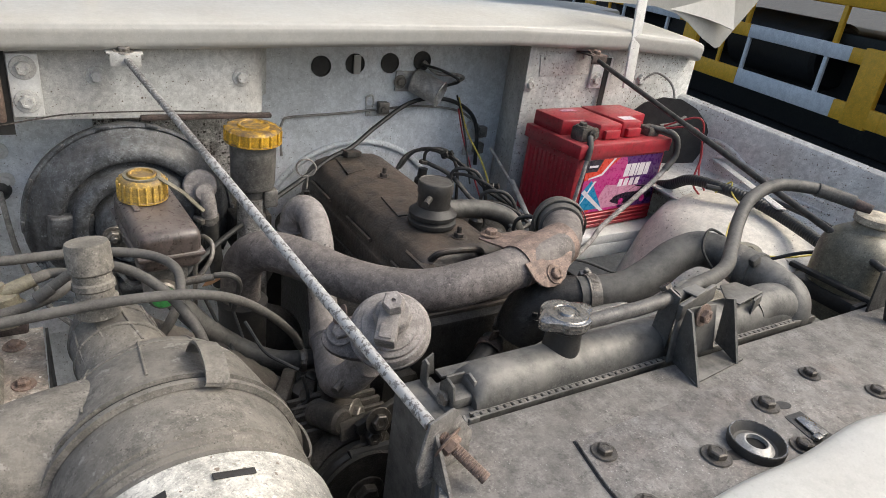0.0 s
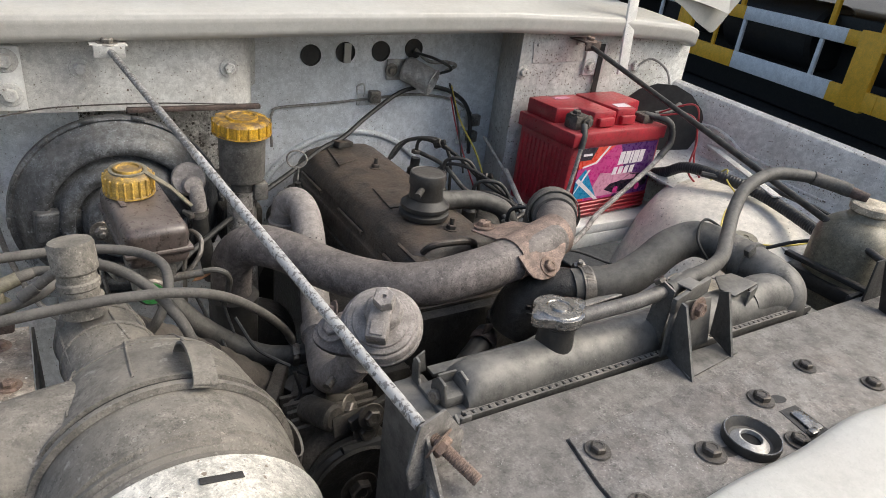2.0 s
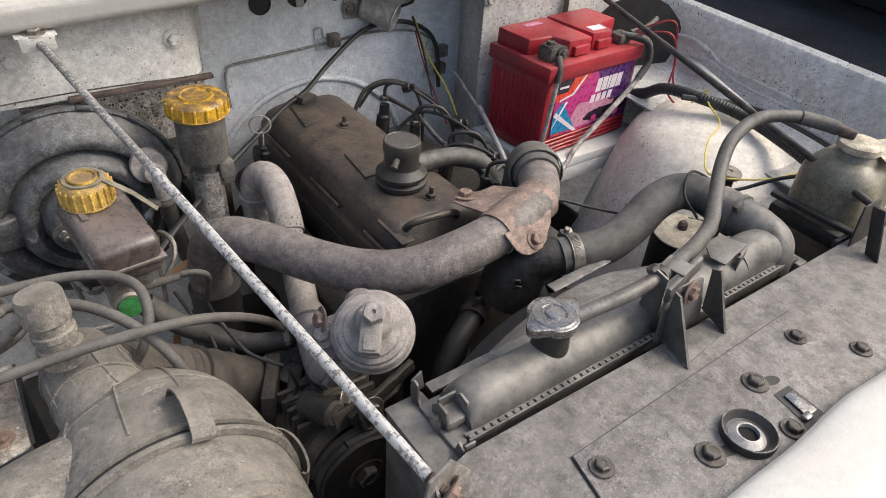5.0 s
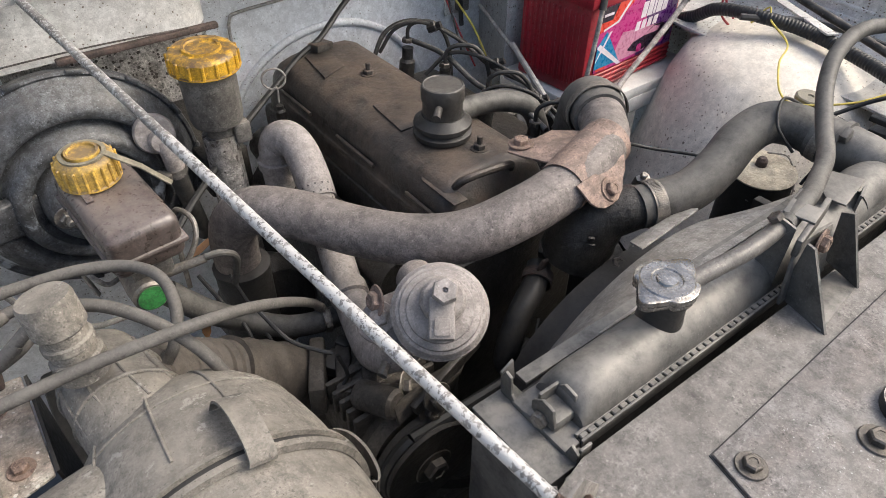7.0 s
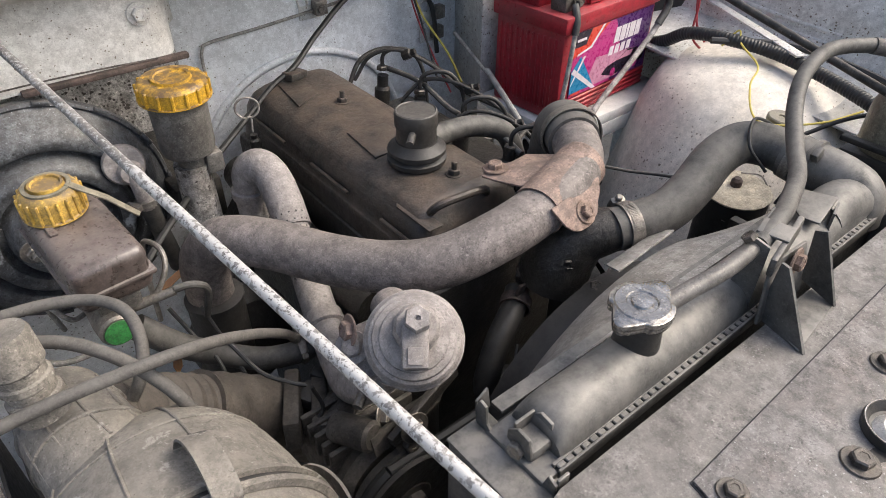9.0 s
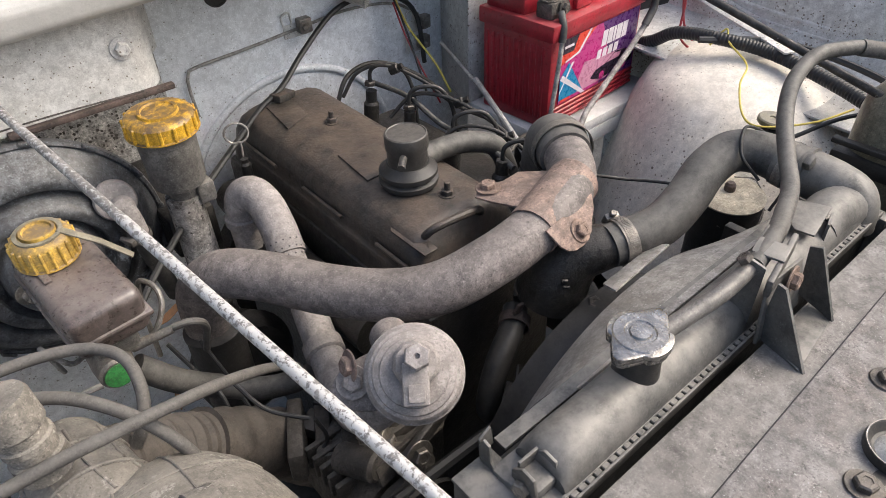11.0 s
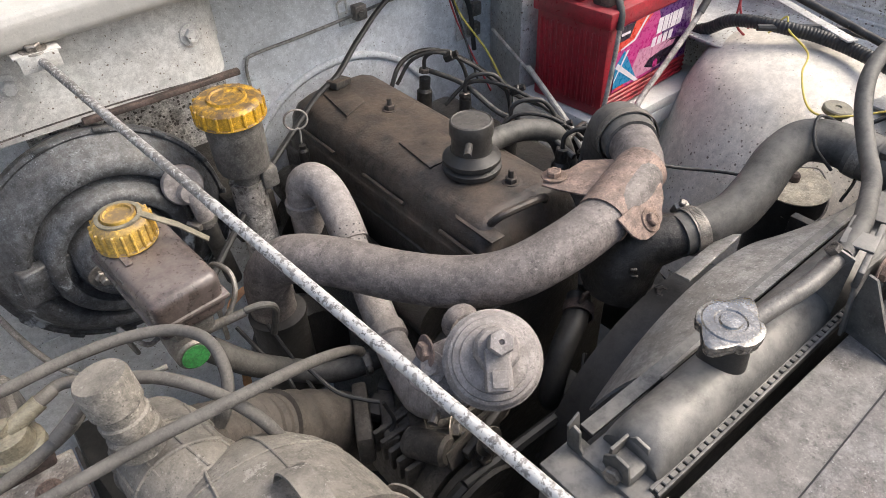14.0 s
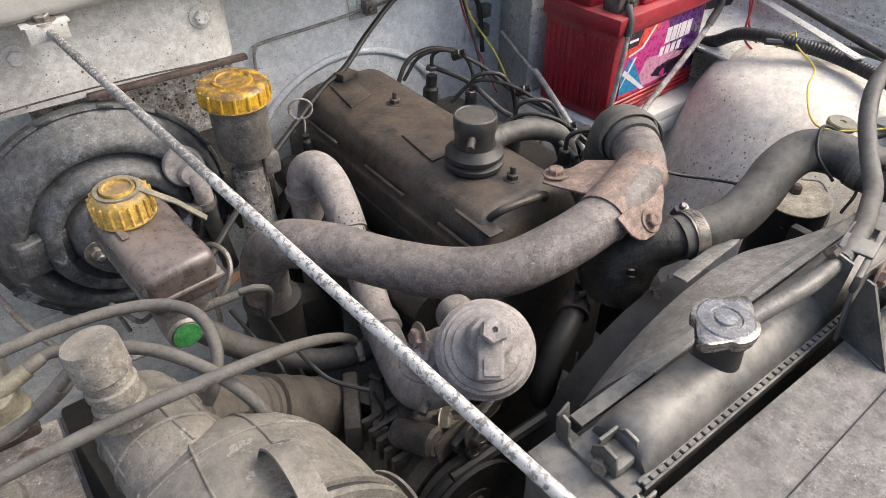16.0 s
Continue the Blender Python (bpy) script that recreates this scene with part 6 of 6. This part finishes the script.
flat([(0.05, 0.64), (0.22, 0.70), (0.36, 1.0), (0.33, 1.0), (0.20, 0.73), (0.05, 0.67)], L_WHITE, 4, "white_stripe")
for i, (x, w) in enumerate(((0.50, 0.065), (0.575, 0.065), (0.65, 0.03), (0.69, 0.07), (0.77, 0.065))):
    flat([(x, 0.62), (x + w, 0.62), (x + w + 0.015, 0.86), (x + 0.015, 0.86)], L_WHITE, 4, "text_bar")
for i in range(4):
    x = 0.45 + i * 0.075
    flat([(x, 0.44), (x + 0.055, 0.44), (x + 0.068, 0.58), (x + 0.013, 0.58)], L_WHITE, 4, "text_bar")
flat([(0.40, 0.16), (0.46, 0.26), (0.60, 0.30), (0.72, 0.42), (0.84, 0.40), (0.96, 0.28), (0.97, 0.14), (0.70, 0.08), (0.52, 0.08)], L_DARK, 3, "car_outline")
flat([(0.60, 0.30), (0.71, 0.40), (0.80, 0.38), (0.78, 0.30)], L_HAZE, 4, "window_shape")
for x in (0.55, 0.85):
    flat([(x + 0.035 * math.cos(a * 0.5236), 0.13 + 0.07 * math.sin(a * 0.5236)) for a in range(12)], L_PINK, 5, "wheel_shape")
flat([(0.02, 0.02), (0.14, 0.02), (0.14, 0.06), (0.02, 0.06)], L_ORANGE, 4, "text_bar")
# cables and hold-down
part("hold_down", tube([BM @ Vector((0.030, 0.010, T + 0.012)), BM @ Vector((0.020, -0.004, T - 0.020)), BM @ Vector((0.004, -0.010, 0.10)), BM @ Vector((-0.012, -0.010, 0.0))], 0.0042, None, 12), CABLE_PALE, ba, "pale worn battery lead")
part("lead_end", tube([BM @ Vector((0.034, 0.014, T + 0.016)), BM @ Vector((0.026, 0.000, T - 0.004)), BM @ Vector((0.019, -0.005, T - 0.028))], 0.0065, None, 12), RUBBER, ba, "black sleeve on the lead")
bc = thing("battery_cable", (1.2, 0.96, 1.15), "thick dusty battery cable hanging over the label", "cable")
part("cable", tube([BM @ Vector((W - 0.04, 0.035, T + 0.016)), BM @ Vector((W - 0.005, -0.006, T + 0.012)), BM @ Vector((W + 0.004, -0.014, T - 0.03)), BM @ Vector((W - 0.03, -0.014, 0.12)), BM @ Vector((W - 0.10, -0.016, 0.072)), BM @ Vector((W - 0.19, -0.02, 0.018)), BM @ Vector((W - 0.23, -0.03, -0.01)), (0.90, 0.92, 0.90)], 0.0056, None, 14), CABLE_PALE, bc)
part("boot", tube([BM @ Vector((W - 0.045, 0.035, T + 0.02)), BM @ Vector((W - 0.008, -0.005, T + 0.012)), BM @ Vector((W + 0.005, -0.014, T - 0.03)), BM @ Vector((W - 0.02, -0.0145, 0.13))], 0.0074, None, 14), RUBBER, bc, "black cable boot")

# ---- wiring ----
def wire(pts, r, material, label, name="wire"):
    return solo(name, tube(pts, r, None, 8), material, label, "wire", "engine bay wiring")


wire([BM @ Vector((W - 0.03, 0.02, T + 0.02)), (1.235, 0.95, 1.18), (1.25, 0.93, 1.13), (1.235, 0.92, 1.07), (1.25, 0.90, 1.04)], 0.0022, WIRE_RED, "thin red wire beside the battery")
wire([BM @ Vector((W - 0.02, 0.03, T + 0.02)), (1.25, 0.96, 1.20), (1.27, 0.95, 1.14), (1.262, 0.93, 1.08), (1.27, 0.91, 1.05)], 0.0022, WIRE_RED, "thin red wire beside the battery")
part("clamp", block(-0.014, 0.014, -0.006, 0.006, 0, 0.05, 0.002, pose(1.285, 1.03, 1.17, 0, 35, 20)), RUSTBOLT, wire([(1.20, 1.02, 1.165), (1.25, 1.02, 1.17), (1.29, 1.03, 1.18)], 0.006, RUBBER, "black cable clamp tail at the battery"))
loom = solo("wiring_loom", tube([(1.225, 1.03, 1.02), (1.228, 0.97, 1.045), (1.226, 0.92, 1.075), (1.23, 0.84, 1.085), (1.26, 0.76, 1.075), (1.25, 0.66, 1.065), (1.22, 0.56, 1.055), (1.18, 0.47, 1.04)], 0.011, None, 14, ridge=0.0012, pitch=0.006), WIRE_BLACK, "black corrugated wiring loom along the wing", "wiring loom")
wire([(1.20, 0.86, 1.085), (1.30, 0.76, 1.08), (1.31, 0.62, 1.07), (1.26, 0.48, 1.06)], 0.006, WIRE_BLACK, "black cable along the wing")
wire([(1.215, 0.845, 1.075), (1.238, 0.832, 1.102), (1.226, 0.815, 1.085), (1.195, 0.760, 1.070), (1.118, 0.728, 1.069), (1.042, 0.676, 1.060), (1.028, 0.637, 1.062), (1.078, 0.587, 1.070), (1.127, 0.556, 1.085)], 0.0017, WIRE_YELLOW, "thin yellow wire over the wheel arch")
wire([(0.83, 0.545, 1.10), (0.82, 0.57, 1.13), (0.85, 0.585, 1.15), (0.89, 0.56, 1.12), (0.875, 0.53, 1.08), (0.84, 0.525, 1.06)], 0.002, WIRE_BLACK, "loose black wire round the hose")
wire([(0.93, 0.60, 1.08), (1.0, 0.585, 1.075), (1.06, 0.53, 1.11), (1.12, 0.43, 1.125), (1.16, 0.34, 1.10)], 0.003, WIRE_BLACK, "black wire to the expansion bottle")
wire([(0.72, 0.80, 1.0), (0.80, 0.79, 1.005), (0.87, 0.755, 0.985), (0.91, 0.70, 0.985), (0.93, 0.63, 0.99)], 0.0025, WIRE_BLACK, "thin black wire behind the pipe")
# throttle cable over the valve cover
wire([(0.17, 0.98, 0.96), (0.225, 1.025, 0.985), (0.30, 1.09, 1.00), (0.36, 1.14, 1.012), (0.435, 1.19, 1.03), (0.51, 1.222, 1.062), (0.56, 1.235, 1.078), (0.63, 1.27, 1.11), (0.72, 1.30, 1.150), (0.80, 1.305, 1.158), (0.87, 1.305, 1.135), (0.905, 1.30, 1.09), (0.91, 1.29, 1.0)], 0.0048, WIRE_BLACK, "black throttle cable over the valve cover", "cable")
wire([(0.441 + 0.017 * math.cos(radians(a)), 1.172 - 0.006 * math.cos(radians(a)), 1.063 + 0.017 * math.sin(radians(a))) for a in range(-80, 281, 24)] + [(0.444, 1.174, 1.02)], 0.0017, CABLE_PALE, "loop of bare wire on the dipstick")
dipstick = solo("dipstick", lathe([(0.009, 0), (0.009, 0.02), (0.006, 0.024), (0.006, 0.03)], (0.445, 1.175, 0.985), (0, 0, 1), None, 14), CAST, "dark dipstick head behind the pipe", "dipstick")
# clipped grey pipe on the firewall
wire([(0.438, 1.310, 1.04), (0.438, 1.318, 1.085), (0.442, 1.318, 1.110), (0.458, 1.318, 1.119), (0.55, 1.318, 1.124), (0.66, 1.318, 1.132), (0.76, 1.318, 1.138), (0.86, 1.318, 1.125), (0.92, 1.315, 1.09)], 0.0028, WIRE_GREY, "thin grey pipe clipped along the firewall", "pipe")
def clip(at):
    c = thing("cable_clip", at, "bent metal clip on the firewall", "clip", "firewall clips")
    x, y, z = at
    part("back_plate", block(x - 0.026, x + 0.026, y - 0.003, y, z - 0.012, z + 0.012, 0.001), PAINT_OLD, c)
    part("jaw", block(x - 0.002, x + 0.022, y - 0.022, y - 0.003, z - 0.004, z + 0.022, 0.003), STEEL, c)
    part("tongue", tube([(x - 0.026, y - 0.004, z + 0.012), (x - 0.028, y - 0.006, z + 0.030), (x - 0.014, y - 0.008, z + 0.034), (x - 0.010, y - 0.006, z + 0.012)], 0.002, None, 8), PAINT_OLD, c)
    bolt((x + 0.006, y - 0.022, z + 0.008), (0, -1, 0), 0.006, c, STEEL)


clip((0.652, 1.325, 1.128))
clip((0.915, 1.318, 1.068))
clip((0.912, 1.318, 1.028))
pk = thing("heater_pipe", (0.76, 1.27, 1.18), "short grey heater tube with mounting ear on the firewall", "pipe stub")
b = lathe([(0.024, 0), (0.0275, 0.004), (0.0275, 0.066), (0.0300, 0.069), (0.0280, 0.071), (0.0255, 0.066), (0.0255, 0.010), (0.0, 0.010)], (0.735, 1.322, 1.196), (0.62, -0.72, -0.30), None, 32)
part("tube", b, ZINC, pk)
part("ear", block(0.690, 0.735, 1.318, 1.325, 1.17, 1.215, 0.004), ZINC, pk)
bolt((0.700, 1.318, 1.192), (0, -1, 0), 0.008, pk, STEEL)
wire([(0.755, 1.32, 1.236), (0.78, 1.30, 1.215), (0.82, 1.29, 1.215), (0.85, 1.30, 1.205), (0.83, 1.31, 1.19)], 0.004, WIRE_GREY, "loose grey cable ends from the hole")
wire([(0.75, 1.32, 1.23), (0.79, 1.29, 1.222), (0.83, 1.285, 1.202), (0.81, 1.30, 1.188)], 0.003, WIRE_BLACK, "loose black cable from the hole")
wire([(0.83, 1.285, 1.17), (0.855, 1.28, 1.10), (0.85, 1.24, 1.04), (0.84, 1.20, 0.99)], 0.0022, WIRE_BLACK, "hanging thin dark wire")
wire([(0.835, 1.285, 1.165), (0.865, 1.28, 1.09), (0.88, 1.22, 1.03), (0.885, 1.18, 0.98)], 0.0022, WIRE_YELLOW, "hanging thin yellow wire")
wire([(0.838, 1.285, 1.14), (0.850, 1.27, 1.08), (0.856, 1.23, 1.02), (0.866, 1.19, 0.96)], 0.0018, WIRE_RED, "hanging thin red wire")
wire([(0.905, 1.23, 1.06), (0.90, 1.16, 1.03), (0.89, 1.08, 1.00), (0.88, 1.02, 0.96)], 0.0035, CABLE_PALE, "grey bare cable slanting down")
solo("steel_tube", tube([(0.895, 1.12, 1.022), (0.87, 1.04, 1.000), (0.84, 0.95, 0.975), (0.81, 0.88, 0.95)], 0.0055, None, 10), ZINC, "slanting bare steel tube behind the engine", "tube")
wire([(1.27, 1.165, 1.235), (1.30, 1.15, 1.255), (1.33, 1.12, 1.23), (1.335, 1.10, 1.17), (1.33, 1.09, 1.12)], 0.0028, WIRE_GREY, "grey wire from the side bulkhead")
solo("splash_flap", slab([(0.13 * math.cos(radians(a)), 0.15 * math.sin(radians(a))) for a in range(-20, 201, 20)], pose(1.315, 1.10, 1.06, 90, 0, -28), 0.004), BLACK, "black rubber flap behind the battery", "rubber flap")
b = slab([(-0.035, -0.03), (0.03, -0.035), (0.035, 0.025), (-0.03, 0.03)], pose(-0.012, 1.285, 0.757, 80, 0, 5), 0.003)
solo("floor_bracket", b, PAINT_BLUE, "blue-grey painted bracket on the inner wing", "bracket")

# leaves fallen in the bay
for x, y, z, rz in ((0.225, 0.985, 0.955, 20), (0.185, 0.90, 0.90, 70)):
    solo("dry_leaf", slab([(-0.02, 0), (-0.008, 0.006), (0.014, 0.005), (0.026, 0.0), (0.014, -0.005), (-0.008, -0.005)], pose(x, y, z, 15, -12, rz), 0.0006), plain("dry_leaf_" + str(rz), (0.30, 0.15, 0.06)), "dry orange-brown leaf lying in the engine bay", "leaf", "dry leaves")

# ---- lorry standing on the road alongside ----
tk = thing("lorry", (6.6, 4.0, 0), "yellow and white lorry with side guard rails on the road", "lorry")
TM = pose(6.35, 3.6, 0, 0, 0, -13)   # local y runs along the lorry, local -x faces the car


def tb(name, mat_, x0, x1, y0, y1, z0, z1, bev=0.01, label=""):
    return part(name, block(x0, x1, y0, y1, z0, z1, bev, TM), mat_, tk, label)


tb("load_bed", TRUCK_YELLOW, 0.0, 2.4, -2.0, 7.0, 1.35, 1.6, 0.02)
tb("load_body", TRUCK_YELLOW, 0.0, 2.4, -2.0, 7.0, 1.6, 3.2, 0.02)
tb("chassis", BLACK, 0.5, 1.9, -4.0, 7.0, 0.85, 1.1, 0.02)
# Black block added to stand for the shaded road under the lorry.
tb("underside_shade", BLACK, 0.7, 1.7, -4.0, 7.0, 0.02, 0.86, 0.02, "black block standing for the shade under the lorry")
for k in range(-1, 3):
    y = -0.72 + 2.53 * k
    for z, h in ((0.40, 0.17), (0.90, 0.13)):
        tb("guard_rail", TRUCK_YELLOW, 0.0, 0.05, y, y + 0.52, z, z + h, 0.008, "yellow guard rail length")
        tb("guard_rail", TRUCK_WHITE, 0.003, 0.047, y + 0.52, y + 1.84, z, z + h, 0.008, "white guard rail length")
        tb("guard_rail", TRUCK_YELLOW, 0.0, 0.05, y + 1.84, y + 2.53, z, z + h, 0.008, "yellow guard rail length")
    tb("guard_post", TRUCK_YELLOW, -0.004, 0.054, y + 0.12, y + 0.38, 0.38, 1.05, 0.008)
    for dy, m_ in ((0.76, TRUCK_WHITE), (1.80, TRUCK_WHITE), (2.20, TRUCK_YELLOW)):
        tb("guard_post", m_, 0.012, 0.044, y + dy, y + dy + 0.045, 0.42, 1.0, 0.006)
    for dy in (0.16, 0.72, 1.9):
        tb("hanger", TRUCK_YELLOW, 0.010, 0.05, y + dy, y + dy + 0.05, 1.02, 1.4, 0.006)
part("fuel_tank", rod(TM @ Vector((0.55, 0.4, 0.85)), TM @ Vector((0.55, 1.7, 0.85)), 0.33, None, 28, None, 0.04), BLACK, tk, "black round fuel tank")
part("air_tank", rod(TM @ Vector((0.5, -1.0, 0.8)), TM @ Vector((0.5, -0.2, 0.8)), 0.24, None, 24, None, 0.03), BLACK, tk)
tb("battery_box", BLACK, 0.3, 0.9, 2.1, 2.9, 0.6, 1.1, 0.04)
tb("cab", TRUCK_YELLOW, 0.0, 2.4, -4.6, -2.1, 0.75, 2.9, 0.06)


def wheel(y, x=0.05):
    p = TM @ Vector((x, y, 0.5))
    ax = TM.to_3x3() @ Vector((-1, 0, 0))
    w = part("wheel", lathe([(0.28, -0.30), (0.40, -0.30), (0.48, -0.26), (0.50, -0.20), (0.50, -0.06), (0.47, 0.0), (0.36, 0.01), (0.29, -0.02)], p, ax, None, 48, False), TYRE, tk, "dusty black lorry tyre")
    part("rim", lathe([(0.30, -0.03), (0.285, -0.01), (0.26, -0.06), (0.20, -0.10), (0.14, -0.08), (0.12, -0.03), (0.10, -0.02), (0.0, -0.015)], p, ax, None, 40), RIM, w)
    f3 = frame_of(ax)
    for i in range(8):
        a = 2 * math.pi * i / 8
        q = p + f3 @ Vector((0.215 * math.cos(a), 0.215 * math.sin(a), -0.085))
        part("vent", lathe([(0.035, 0), (0.035, 0.012), (0, 0.012)], q, ax, None, 14), BLACK, w)


wheel(-3.4)
wheel(4.2)
wheel(5.6)
tb("wheel_guard", TRUCK_YELLOW, 0.0, 0.4, -3.95, -2.85, 1.05, 1.12, 0.01)

# fuel lines and small pipes between the engine and the battery
for pts, r in (
    ([(0.66, 1.21, 1.035), (0.69, 1.20, 1.075), (0.73, 1.17, 1.085), (0.77, 1.12, 1.06), (0.79, 1.06, 1.03), (0.81, 0.98, 1.02)], 0.0033),
    ([(0.68, 1.10, 1.03), (0.72, 1.08, 1.065), (0.76, 1.03, 1.06), (0.79, 0.96, 1.03), (0.80, 0.90, 1.00)], 0.0033),
    ([(0.67, 0.98, 1.02), (0.71, 0.96, 1.055), (0.75, 0.92, 1.05), (0.775, 0.87, 1.02), (0.80, 0.84, 0.98)], 0.0033),
    ([(0.70, 0.87, 1.0), (0.74, 0.88, 1.03), (0.79, 0.90, 1.03), (0.84, 0.93, 1.0), (0.86, 0.95, 0.95)], 0.0042),
    ([(0.66, 1.24, 1.0), (0.70, 1.25, 1.05), (0.76, 1.24, 1.06), (0.82, 1.20, 1.03), (0.84, 1.12, 1.0)], 0.0042),
    ([(0.69, 0.82, 0.99), (0.71, 0.83, 1.025), (0.745, 0.85, 1.03), (0.77, 0.88, 1.0)], 0.0035),
):
    solo("fuel_line", tube(pts, r, None, 10), CAST, "oily dark brown fuel line beside the engine", "fuel line", "fuel lines")
for at in ((0.735, 1.165, 1.075), (0.765, 1.03, 1.05), (0.755, 0.915, 1.035), (0.79, 0.90, 1.02)):
    solo("pipe_union", lathe([(0.009, 0), (0.009, 0.014), (0.006, 0.016), (0.006, 0.024)], at, (0.4, -0.5, 0.3), None, 6), CAST, "oily hexagonal pipe union", "pipe union", "pipe unions")
# loose wiring under the pipes
for pts, m_, lab in (
    ([(0.225, 0.80, 0.99), (0.24, 0.76, 0.965), (0.262, 0.735, 0.955), (0.275, 0.725, 0.95)], WIRE_BLACK, "thin black wires to a plug"),
    ([(0.285, 0.735, 0.93), (0.29, 0.725, 0.90), (0.275, 0.72, 0.885), (0.265, 0.715, 0.86)], WIRE_BLACK, "thin dark wire to the alternator"),
    ([(0.20, 0.93, 0.96), (0.215, 0.90, 0.92), (0.225, 0.86, 0.90), (0.22, 0.82, 0.84)], WIRE_BLACK, "dark wire hanging below the master cylinder"),
    ([(0.235, 0.92, 0.95), (0.245, 0.88, 0.90), (0.25, 0.84, 0.86), (0.26, 0.80, 0.80)], WIRE_BLACK, "dark wire hanging below the master cylinder"),
):
    wire(pts, 0.0026, m_, lab)
